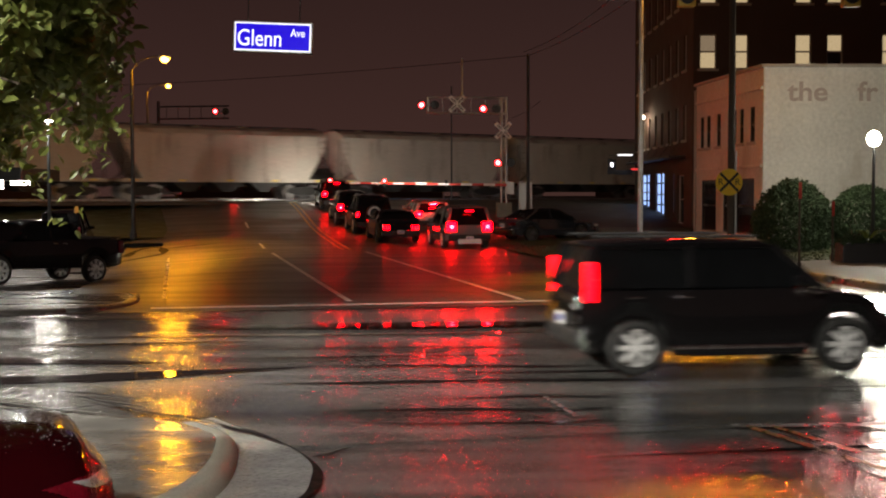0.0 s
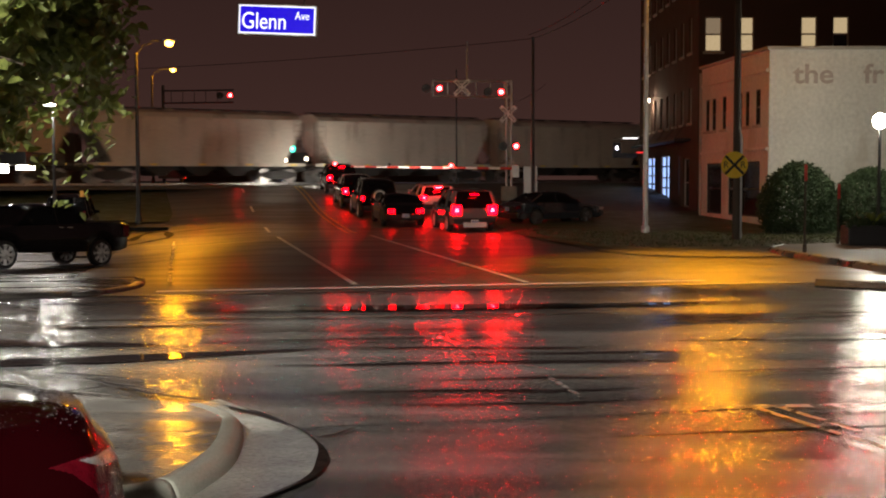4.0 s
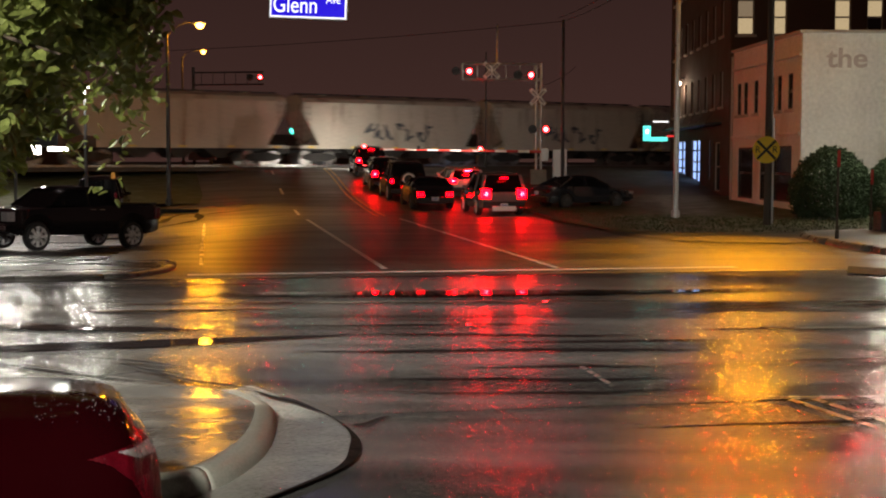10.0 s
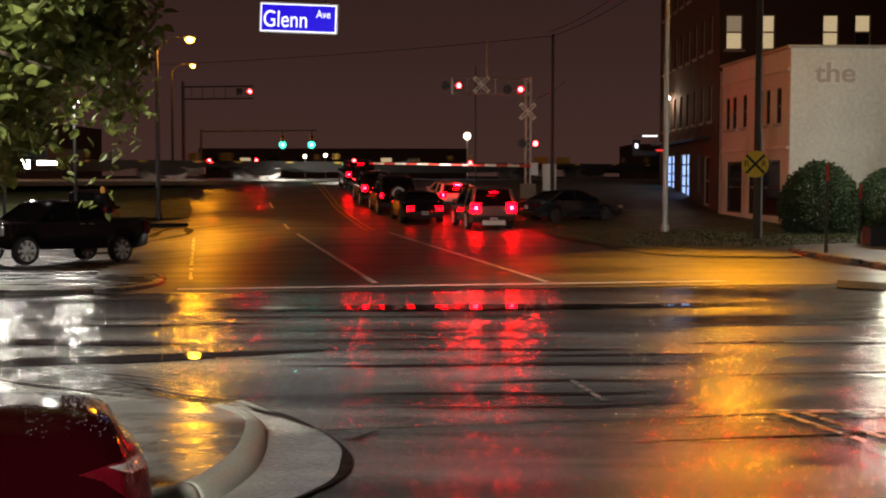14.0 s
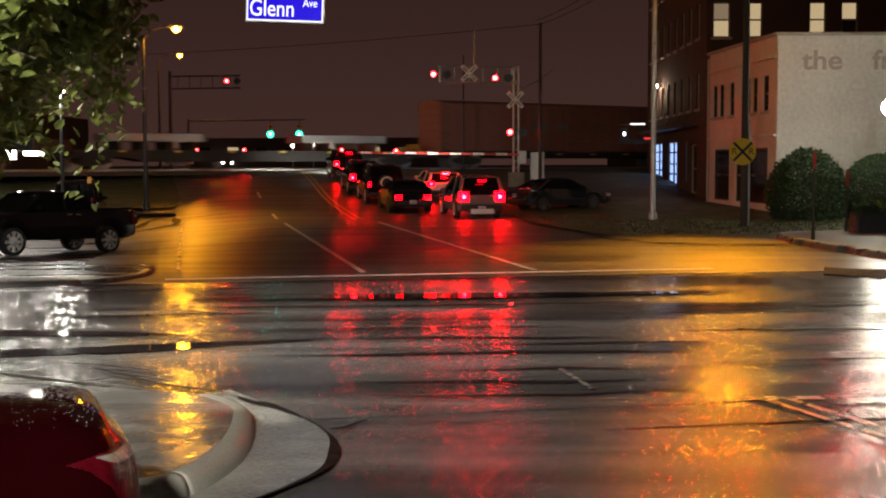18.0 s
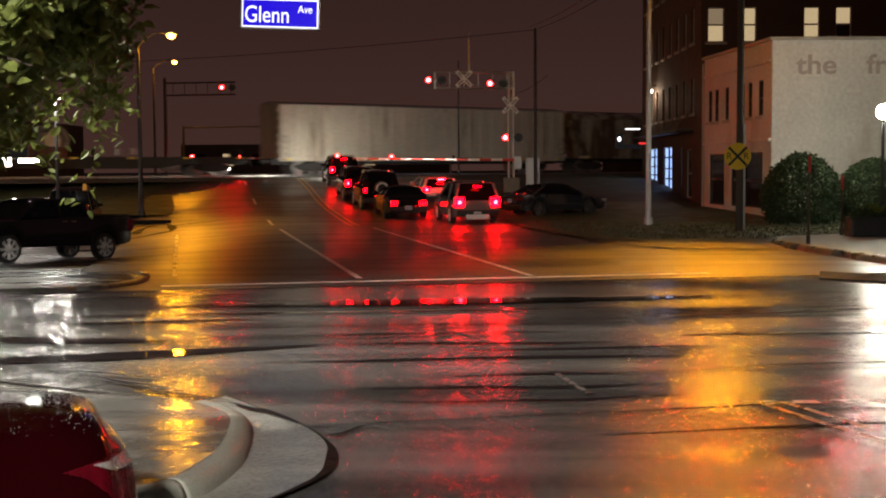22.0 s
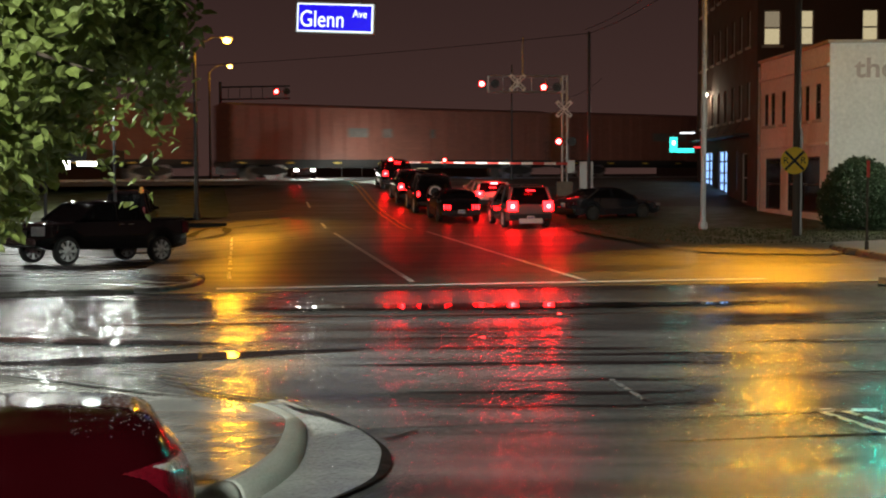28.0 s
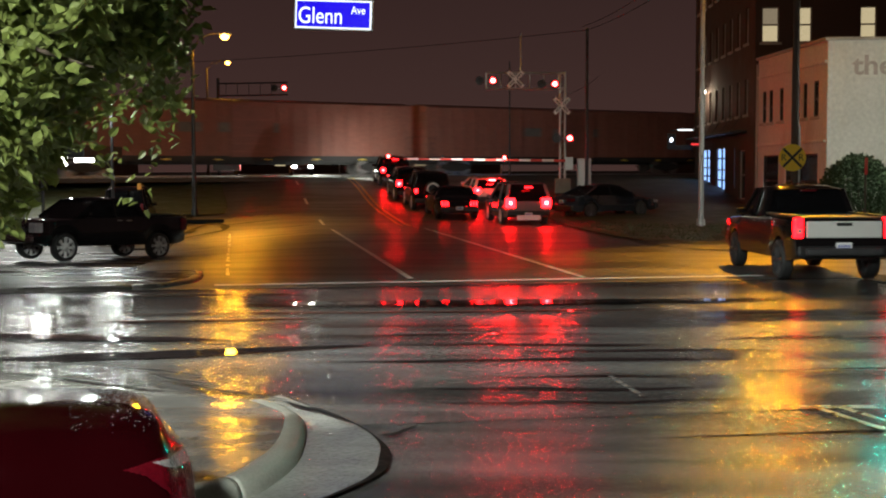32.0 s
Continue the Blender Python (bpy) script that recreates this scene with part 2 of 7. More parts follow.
M_RED_LENS = glow("red_signal_lens", (1.0, 0.006, 0.006), 260)
M_RED_NEAR = glow("red_near_lens", (1.0, 0.005, 0.005), 560)
M_GREEN_HALO = glow("green_signal_lens", (0.002, 0.60, 0.40), 3)
M_GREEN_HOT = glow("green_signal_core", (0.03, 0.95, 0.70), 30)
M_GREEN_NEAR = glow("green_near_lens", (0.006, 0.95, 0.78), 520)
M_GREEN_SIDE = glow("green_side_lens", (0.006, 0.95, 0.78), 60)
M_DARK_LENS = mat("dark_amber_lens", (0.10, 0.05, 0.01), 0.2)
M_SIGNAL = mat("signal_yellow", (0.55, 0.34, 0.05), 0.45, 0, 0.15, 4, 0.05, 40)
M_SIGNBLUE = glow("lit_sign_blue", (0.016, 0.005, 0.75), 0.7)
M_SIGNBLUE.node_tree.nodes["Principled BSDF"].inputs["Specular IOR Level"].default_value = 0.05
M_SIGNWHITE = glow("lit_sign_white", (0.75, 0.80, 1.0), 1.2)
M_WINLIT = glow("lit_window", (1.0, 0.80, 0.46), 0.33)
M_WINBLUE = glow("blue_lit_window", (0.30, 0.50, 1.0), 1.1)
M_WINDARK = mat("dark_window", (0.012, 0.012, 0.014), 0.08, 0, 0.2, 3, 0, 30, rvary=0.04)
M_BRICK = mat("dark_brick", (0.08, 0.052, 0.042), 0.8, 0, 0.3, 0.8, 0.3, 16)
M_FADED = mat("faded_letter_paint", (0.50, 0.43, 0.40), 0.75, 0, 0.25, 3, 0.1, 20)
M_STONE = mat("pale_stone", (0.45, 0.43, 0.39), 0.7, 0, 0.2, 2, 0.2, 30)
M_XBUCK = mat("reflective_white", (0.80, 0.80, 0.78), 0.4, 0, 0.12, 4, 0, 40)
M_REDSTRIPE = mat("reflective_red", (0.55, 0.04, 0.03), 0.4, 0, 0.12, 4, 0, 40)
M_RXR = mat("reflective_yellow", (0.85, 0.55, 0.03), 0.4, 0, 0.1, 4, 0, 40)
M_BOXRED = mat("oxide_red_paint", (0.22, 0.085, 0.06), 0.6, 0.0, 0.28, 0.3, 0.15, 6, objrand=0.1)
M_RUST = mat("rust_stain", (0.16, 0.07, 0.035), 0.8, 0.0, 0.45, 0.9, 0.3, 9)
M_UNDER = mat("truck_frame_black", (0.03, 0.027, 0.025), 0.7, 0.1, 0.3, 3, 0.2, 20)


def stained(name, base, stain, cover=0.5, runs=0.22, scale=0.9):
    """Weathered paint: blotches and runs of a second colour, drawn out downwards."""
    m = mat(name, base, 0.6, 0, 0.22, 0.35, 0.15, 6)
    nt = m.node_tree
    b = nt.nodes["Principled BSDF"]
    tc = nt.nodes.new("ShaderNodeTexCoord")
    mp = nt.nodes.new("ShaderNodeMapping")
    mp.inputs["Scale"].default_value = (1.0, 1.0, runs)
    nt.links.new(tc.outputs["Object"], mp.inputs["Vector"])
    n = nt.nodes.new("ShaderNodeTexNoise")
    n.inputs["Scale"].default_value, n.inputs["Detail"].default_value, n.inputs["Roughness"].default_value = scale, 6, 0.62
    nt.links.new(mp.outputs[0], n.inputs["Vector"])
    k = nt.nodes.new("ShaderNodeMapRange")
    k.interpolation_type = "SMOOTHSTEP"
    k.inputs["From Min"].default_value, k.inputs["From Max"].default_value = 1 - cover - 0.06, 1 - cover + 0.12
    nt.links.new(n.outputs["Fac"], k.inputs["Value"])
    mx = nt.nodes.new("ShaderNodeMixRGB")
    nt.links.new(k.outputs[0], mx.inputs[0])
    nt.links.new(b.inputs["Base Color"].links[0].from_socket, mx.inputs[1])
    mx.inputs[2].default_value = (*stain, 1)
    nt.links.new(mx.outputs[0], b.inputs["Base Color"])
    return m


M_HOPPER = stained("grey_hopper_paint", (0.48, 0.43, 0.36), (0.24, 0.19, 0.15), 0.42, 0.14, 1.1)
M_TAN = stained("tan_hopper_paint", (0.40, 0.29, 0.18), (0.20, 0.13, 0.08), 0.42, 0.14, 1.1)
M_BOXWHITE = stained("cream_car_paint", (0.46, 0.42, 0.34), (0.20, 0.15, 0.11), 0.40, 0.12, 1.0)
M_RUSTY = stained("rust_streaked_cream_paint", (0.40, 0.36, 0.29), (0.10, 0.055, 0.035), 0.52)
M_WHITEBRICK = stained("painted_white_brick", (0.72, 0.71, 0.67), (0.54, 0.50, 0.44), 0.40, 0.35, 0.45)
M_WHEELSTEEL = mat("worn_wheel_steel", (0.33, 0.31, 0.29), 0.4, 0.8, 0.2, 5, 0.05, 40)
M_REFLYEL = mat("reflector_yellow", (0.85, 0.6, 0.08), 0.35)
M_GRAFFITI = mat("graffiti_paint", (0.07, 0.08, 0.10), 0.6, 0, 0.4, 2, 0, 30)
M_BALLAST = mat("ballast", (0.14, 0.13, 0.12), 0.85, 0, 0.5, 3, 0.8, 9)
M_BARK = mat("bark", (0.07, 0.05, 0.035), 0.85, 0, 0.35, 4, 0.6, 14)
M_LEAF = mat("leaf", (0.17, 0.205, 0.05), 0.6, 0, 0.45, 2, 0.1, 20)
# light passes through the thin leaves
lt = M_LEAF.node_tree
lb, lo = lt.nodes["Principled BSDF"], lt.nodes["Material Output"]
tl, mx = lt.nodes.new("ShaderNodeBsdfTranslucent"), lt.nodes.new("ShaderNodeMixShader")
lt.links.new(lb.inputs["Base Color"].links[0].from_socket, tl.inputs["Color"])
mx.inputs[0].default_value = 0.35
lt.links.new(lb.outputs[0], mx.inputs[1])
lt.links.new(tl.outputs[0], mx.inputs[2])
lt.links.new(mx.outputs[0], lo.inputs["Surface"])
M_LEAFDARK = mat("shrub_leaf", (0.032, 0.058, 0.022), 0.8, 0, 0.4, 2, 0.2, 20)


def paint(name, colour, rough=0.09):
    return mat(name, colour, rough, 0.0, 0.08, 2, 0.012, 90, coat=0.4, rvary=0.03)


M_CARBLACK = paint("black_car_paint", (0.005, 0.005, 0.0055), 0.06)
M_CARRED = mat("dark_red_car_paint", (0.008, 0.0003, 0.0007), 0.10, 0, 0.1, 6, 0.03, 130, rvary=0.03)
M_CARRED.node_tree.nodes["Principled BSDF"].inputs["Specular IOR Level"].default_value = 0.12
M_CARGREY = paint("grey_car_paint", (0.14, 0.14, 0.15))
M_CARSILVER = paint("silver_car_paint", (0.15, 0.145, 0.145))
M_CARWHITE = paint("white_car_paint", (0.62, 0.61, 0.58))
M_CARNAVY = paint("dark_blue_car_paint", (0.014, 0.017, 0.024))


# ---- building helpers ----
def thing(name, label, category, m=None, group="", kind=""):
    ob = new(name)
    ob.empty_display_size = 0.2
    if m is not None:
        ob.matrix_world = m
    return tagged(ob, label, category, group, kind)


def mesh_of(name, bm, material, smooth=False):
    me = bpy.data.meshes.new(name)
    bm.to_mesh(me)
    bm.free()
    if smooth:
        for p in me.polygons:
            p.use_smooth = True
    for mm in (material if isinstance(material, (list, tuple)) else [material]):
        me.materials.append(mm)
    return me


def part(name, bm, material, parent=None, label="", smooth=False, m=None):
    ob = new(name, mesh_of(name, bm, material, smooth))
    if parent is not None:
        ob.parent = parent
    if m is not None:
        ob.matrix_basis = m
    return tagged(ob, label)


def again(ob, parent, m):
    """One more piece on the same mesh."""
    c = new(ob.name.split(".")[0], ob.data)
    c.parent = parent
    c.matrix_basis = m
    return c


def structure(name, bm, material, label, category, smooth=False, kind="structure"):
    return tagged(part(name, bm, material, None, "", smooth), label, category, "", kind)


def box(bm, c, s, m=None, bevel=0.0):
    r = bmesh.ops.create_cube(bm, size=1.0)
    vs = r["verts"]
    for v in vs:
        v.co = Vector((v.co.x * s[0] + c[0], v.co.y * s[1] + c[1], v.co.z * s[2] + c[2]))
    if bevel:
        es = list({e for v in vs for e in v.link_edges})
        out = bmesh.ops.bevel(bm, geom=es, offset=bevel, segments=2, affect="EDGES", profile=0.6)
        vs = list({v for f in out["faces"] for v in f.verts} | {v for v in vs if v.is_valid})
    if m is not None:
        for v in vs:
            v.co = m @ v.co
    return vs


def tube(bm, a, b, r0, r1=None, seg=12, caps=True):
    a, b = Vector(a), Vector(b)
    r1 = r0 if r1 is None else r1
    d = b - a
    q = d.to_track_quat("Z", "Y").to_matrix()
    ra = [bm.verts.new(a + q @ Vector((r0 * math.cos(2 * math.pi * i / seg), r0 * math.sin(2 * math.pi * i / seg), 0))) for i in range(seg)]
    rb = [bm.verts.new(b + q @ Vector((r1 * math.cos(2 * math.pi * i / seg), r1 * math.sin(2 * math.pi * i / seg), 0))) for i in range(seg)]
    for i in range(seg):
        j = (i + 1) % seg
        bm.faces.new((ra[i], ra[j], rb[j], rb[i]))
    if caps:
        bm.faces.new(list(reversed(ra)))
        bm.faces.new(rb)
    return ra + rb


def chain(bm, pts, r, seg=6):
    for a, b in zip(pts[:-1], pts[1:]):
        tube(bm, a, b, r, r, seg)


def ball(bm, c, r, seg=12, squash=1.0):
    out = bmesh.ops.create_uvsphere(bm, u_segments=seg, v_segments=max(6, seg // 2), radius=r)
    for v in out["verts"]:
        v.co = Vector((v.co.x + c[0], v.co.y + c[1], v.co.z * squash + c[2]))


def prism(bm, outline, y0, y1):
    """An outline in x and z drawn out from y0 to y1."""
    a = [bm.verts.new((x, y0, z)) for x, z in outline]
    b = [bm.verts.new((x, y1, z)) for x, z in outline]
    n = len(outline)
    for i in range(n):
        j = (i + 1) % n
        bm.faces.new((a[i], b[i], b[j], a[j]))
    bm.faces.new(a)
    bm.faces.new(list(reversed(b)))
    bmesh.ops.recalc_face_normals(bm, faces=bm.faces)


def smooth_step(a, b, x):
    x = min(1.0, max(0.0, (x - a) / (b - a)))
    return x * x * (3 - 2 * x)


# ---- the lie of the land ----
def centre(y):
    """The avenue's centre line."""
    return 7.02 - 0.209 * y


GRADE = ((52, 0.0), (56, 0.14), (61, 0.33), (65.5, 0.6), (72, 1.2), (76, 1.52), (80, 1.75), (85, 1.95))


def land(x, y):
    off = x - centre(y)
    c = y - 0.2 * off
    z = 0.0
    if c >= GRADE[-1][0]:
        z = GRADE[-1][1]
    elif c > GRADE[0][0]:
        for (a, za), (b, zb) in zip(GRADE[:-1], GRADE[1:]):
            if a <= c <= b:
                z = za + (zb - za) * (c - a) / (b - a)
    k = smooth_step(27, 39, y) * (1 - smooth_step(70, 84, c))
    if off < -4.5:
        z -= k * min(0.36, (-4.5 - off) * 0.065)
    if y < 27:
        z += 0.07 * math.exp(-((y - 16.5 - 0.209 * x) / 3.5) ** 2)
    return z


TRACK = Vector((-8.3, 85.3))
ALONG = Vector((0.825, 0.566)).normalized()
ASIDE = Vector((-ALONG.y, ALONG.x))
RAIL = 2.0
TRACK_TURN = math.degrees(math.atan2(ALONG.y, ALONG.x))
STREET_TURN = math.degrees(math.atan2(0.209, 0.978))


def sheet(bm, xs, ys, place, lift=0.0):
    """A grid laid on the land; place turns grid numbers into x, y."""
    grid = []
    for b in ys:
        row = []
        for a in xs:
            x, y = place(a, b)
            row.append(bm.verts.new((x, y, land(x, y) + lift)))
        grid.append(row)
    for r0, r1 in zip(grid[:-1], grid[1:]):
        for i in range(len(xs) - 1):
            bm.faces.new((r0[i], r0[i + 1], r1[i + 1], r1[i]))


def steps(a, b, n):
    return [a + (b - a) * i / n for i in range(n + 1)]


def flat(bm, pts, lift):
    bm.faces.new([bm.verts.new((x, y, land(x, y) + lift)) for x, y in pts])


def stripe(bm, a, b, width, lift=0.012, n=1):
    """A painted line from a to b on the land."""
    a, b = Vector(a), Vector(b)
    d = (b - a).normalized()
    s = Vector((-d.y, d.x)) * width / 2
    for i in range(n):
        p, q = a.lerp(b, i / n), a.lerp(b, (i + 1) / n)
        flat(bm, [(p - s), (q - s), (q + s), (p + s)], lift)


# ---- ground and roads ----
bm = bmesh.new()
gx = [-1500, -600, -300, -160, -90] + steps(-60, 60, 48) + [90, 160, 300, 600, 1500]
gy = [-400, -150, -60, -30, -10] + steps(0, 140, 70) + [160, 200, 300, 500, 900, 1800, 3000]
sheet(bm, gx, gy, lambda a, b: (a, b), -0.06)
structure("ground", bm, M_SOIL, "dark wet soil and rough turf reaching away", "ground", True)

bm = bmesh.new()
sheet(bm, steps(-130, 130, 130), steps(-7.2, 7.4, 12), lambda a, b: (0.978 * a - 0.209 * b, 18.3 + 0.209 * a + 0.978 * b), -0.012)
structure("cross_street", bm, M_ASPHALT, "rain-wet grey asphalt cross street with puddles", "road", True)

bm = bmesh.new()
sheet(bm, steps(-9.0, 8.0, 14), [24.6 + 1.2 * i for i in range(62)] + steps(100, 260, 20),
      lambda a, b: (centre(b) + a * 1.02 - (0 if b > 28 else (28 - b) * 0.0), b + 0.2 * a), -0.004)
structure("avenue", bm, M_AVENUE, "wet asphalt avenue climbing to the level crossing", "road", True)

bm = bmesh.new()
sheet(bm, steps(-60, -9.2, 24), steps(27, 70, 24), lambda a, b: (centre(b) + a, b + 0.2 * max(a, -30)), -0.02)
structure("parking_lot", bm, M_LOT, "wet asphalt parking lot beside the avenue", "road", True)
bm = bmesh.new()
sheet(bm, steps(-40, 40, 40), steps(-30, 12.6, 20), lambda a, b: (a, b + 0.209 * a * max(0, b) / 12.6), -0.02)
structure("near_lot", bm, M_ASPHALT, "wet asphalt apron on the near side", "road", True)

# flared corner between the avenue and the street
bm = bmesh.new()
gxs, gys = steps(1.5, 60, 59), steps(23.5, 50, 53)


def in_flare(x, y):
    rim = 38.3 + (x - 8.5) * 0.2 if x > 8.5 else 38.3 + (8.5 - x) ** 2 * 0.42
    return y < rim and y > 23.4 + 0.209 * x


made = {}
for i in range(len(gxs) - 1):
    for j in range(len(gys) - 1):
        if in_flare((gxs[i] + gxs[i + 1]) / 2, (gys[j] + gys[j + 1]) / 2):
            vs = []
            for a, b in ((i, j), (i + 1, j), (i + 1, j + 1), (i, j + 1)):
                if (a, b) not in made:
                    made[a, b] = bm.verts.new((gxs[a], gys[b], land(gxs[a], gys[b]) - 0.018))
                vs.append(made[a, b])
            bm.faces.new(vs)
structure("corner_flare", bm, M_AVENUE, "wet asphalt corner lit by a sodium lamp", "road", True)

# painted lines
def at_line(off, y):
    return (centre(y) + off, y)


bm = bmesh.new()
stripe(bm, (-5.6, 23.8), (5.4, 26.1), 0.32, 0.012, 6)
structure("stop_line", bm, M_PAINT, "worn white line across the avenue's mouth", "road marking")
bm = bmesh.new()
stripe(bm, at_line(0.0, 25.7), at_line(0.0, 48.0), 0.14, 0.012, 12)
structure("lane_line", bm, M_PAINT, "worn white lane line on wet asphalt", "road marking")
bm = bmesh.new()
stripe(bm, at_line(-3.62, 25.3), at_line(-3.66, 47.0), 0.13, 0.012, 12)
structure("lane_line", bm, M_PAINT, "worn white lane line on wet asphalt", "road marking")
bm = bmesh.new()
for y in (51.0, 63.5, 74.0):
    stripe(bm, at_line(-3.7, y), at_line(-3.7, y + 3.0), 0.13, 0.014, 3)
structure("lane_dashes", bm, M_PAINT, "worn white lane dashes", "road marking")
bm = bmesh.new()
for o in (-0.15, 0.15):
    stripe(bm, at_line(o - 0.42, 50.0), at_line(o - 0.05, 80.0), 0.11, 0.014, 20)
structure("yellow_line", bm, M_YELLOW, "double yellow centre line up the slope", "road marking")
bm = bmesh.new()
stripe(bm, (centre(80) - 0.2, 80.0), (centre(80) + 7.6, 81.6), 0.5, 0.014, 5)
structure("crossing_stop_line", bm, M_PAINT, "white stop line before the tracks", "road marking")
bm = bmesh.new()
stripe(bm, (2.85, 11.5), (4.6, 6.5), 0.08, 0.012, 6)
stripe(bm, (3.09, 11.5), (4.84, 6.5), 0.08, 0.012, 6)
structure("yellow_line", bm, M_FAINTYEL, "worn double yellow line at the near mouth", "road marking")
bm = bmesh.new()
rnd = random.Random(17)
# gutter line whose bright glint is painted on as white dashes
EDGE = [(-10.37, 46.9), (-9.0, 40.6), (-7.73, 34.7), (-6.5, 29.0), (-5.75, 25.7)]
for a, b in zip(EDGE[:-1], EDGE[1:]):
    a, b = Vector(a), Vector(b)
    k = int((b - a).length / 0.6)
    for i in range(k):
        if rnd.random() < 0.8:
            j = Vector((rnd.uniform(-0.02, 0.02), 0))
            stripe(bm, a.lerp(b, i / k) + j, a.lerp(b, (i + rnd.uniform(0.7, 1.0)) / k) + j, rnd.uniform(0.05, 0.11), 0.04, 1)
structure("edge_line", bm, M_PAINT, "gutter line along the avenue, its broken glint painted white", "road marking")
bm = bmesh.new()
stripe(bm, (2.72, 11.5), (6.5, 11.72), 0.15, 0.012, 4)
structure("near_stop_line", bm, M_FAINT, "worn white line at the near mouth", "road marking")
bm = bmesh.new()
stripe(bm, (1.1, 13.1), (1.32, 12.0), 0.06, 0.012, 2)
structure("guide_dash", bm, M_FAINT, "short worn white guide dash", "road marking")

# tar-sealed seams and ruts across the street
def spindle(bm, rnd, a0, a1, b0, b1, w, lift, fall=0.0):
    """A long thin patch that swells and tapers, along the street."""
    n = max(6, int((a1 - a0) * 2.5))
    prev = None
    ph = rnd.uniform(0, 6)
    for i in range(n + 1):
        u = i / n
        x, y = a0 + (a1 - a0) * u, b0 + (b1 - b0) * u + 0.05 * math.sin(6 * u + ph) + rnd.uniform(-0.02, 0.02)
        h = w * (0.06 + 0.94 * math.sin(math.pi * u) ** 0.8) * rnd.uniform(0.65, 1.0) / 2
        cur = (bm.verts.new((x, y - h, land(x, y - h) + lift + fall * h)), bm.verts.new((x, y + h, land(x, y + h) + lift - fall * h)))
        if prev:
            bm.faces.new((prev[0], cur[0], cur[1], prev[1]))
        prev = cur


rnd = random.Random(4)
for q in ((-5.4, -2.75, 13.0, 11.7, 0.09), (-4.4, -2.9, 13.3, 12.75, 0.08), (-3.85, -2.75, 12.98, 12.1, 0.08), (-3.9, -3.3, 12.15, 12.55, 0.08),
          (-3.45, -2.0, 12.55, 11.48, 0.11), (-2.1, -1.32, 11.55, 10.58, 0.15), (-1.06, -0.74, 10.12, 10.5, 0.16), (-1.4, 2.8, 11.52, 11.42, 0.05),
          (2.0, 9.0, 13.3, 14.4, 0.10), (-0.6, 3.0, 13.0, 13.4, 0.06), (6.4, 9.4, 19.0, 19.4, 0.22), (3.3, 4.7, 18.3, 18.5, 0.22), (5.2, 7.4, 18.9, 19.3, 0.2),
          (-1.5, 0.6, 16.6, 16.7, 0.16), (-8.5, -3.0, 21.6, 22.0, 0.22), (1.5, 7.0, 17.6, 18.6, 0.12)):
    bm = bmesh.new()
    spindle(bm, rnd, *q, 0.034 if q[0] < -1.3 and q[2] < 13.4 else 0.017)
    tagged(structure("tar_seam", bm, M_TAR, "dark tar-sealed seam in the wet street", "road seam"), group="tar seams")

for q in ((-7.6, -3.5, 16.1, 15.45, 0.6), (-6.8, -1.5, 13.5, 15.2, 0.62), (-1.5, 2.2, 15.15, 15.4, 0.16),
          (-4.7, 4.8, 20.1, 20.97, 1.2), (-2.6, 1.6, 16.0, 16.3, 0.16), (-2.2, 2.8, 13.95, 14.3, 0.2), (-3.4, 1.8, 16.9, 17.2, 0.16), (-1.0, 2.2, 12.3, 12.55, 0.16),
          (-0.8, 2.4, 11.6, 11.9, 0.10), (-6.0, -2.6, 17.6, 18.0, 0.3), (2.5, 9.5, 15.8, 17.0, 0.2), (1.0, 6.5, 10.2, 10.9, 0.12), (-6, 3.0, 18.6, 19.4, 0.22),
          (-0.4, 3.4, 14.75, 15.0, 0.12), (-0.3, 2.0, 13.0, 13.2, 0.1)):
    bm = bmesh.new()
    spindle(bm, rnd, *q, 0.024 if q[4] > 1 else 0.005, 0.026 if q[4] > 1 else 0.0)
    tagged(structure("puddle", bm, M_WATER, "long shallow puddle standing in a rut", "puddle"), group="puddles in the ruts")

# ---- kerbs, verge and tracks ----
ISLAND = [(-2.35, 11.75), (-2.03, 11.33), (-1.81, 10.79), (-1.66, 10.05), (-1.59, 9.21), (-1.65, 8.58), (-1.78, 8.12), (-2.02, 7.86), (-2.5, 7.7), (-4, 7.55), (-9, 7.3)]
GUTTER_RIM = [(-2.2, 11.9), (-1.78, 11.3), (-1.38, 10.72), (-1.05, 9.98), (-0.94, 9.4), (-0.97, 8.78), (-1.28, 8.08), (-1.6, 7.6), (-2.2, 7.2), (-4, 7.0), (-9, 6.8)]


def offset_line(pts, d):
    """The line moved sideways by d, to the left of its run."""
    out = []
    for i, p in enumerate(pts):
        a, b = Vector(pts[max(0, i - 1)]), Vector(pts[min(len(pts) - 1, i + 1)])
        t = (b - a).normalized()
        out.append((p[0] - t.y * d, p[1] + t.x * d))
    return out


def refine(pts, n=4):
    """A rounder line through the points."""
    out = []
    for i in range(len(pts) - 1):
        p = [Vector(pts[max(0, min(len(pts) - 1, i + k))]) for k in (-1, 0, 1, 2)]
        for j in range(n):
            t = j / n
            out.append(tuple(0.5 * ((2 * p[1]) + (p[2] - p[0]) * t + (2 * p[0] - 5 * p[1] + 4 * p[2] - p[3]) * t * t
                                    + (3 * p[1] - p[0] - 3 * p[2] + p[3]) * t ** 3)))
    out.append(pts[-1])
    return out


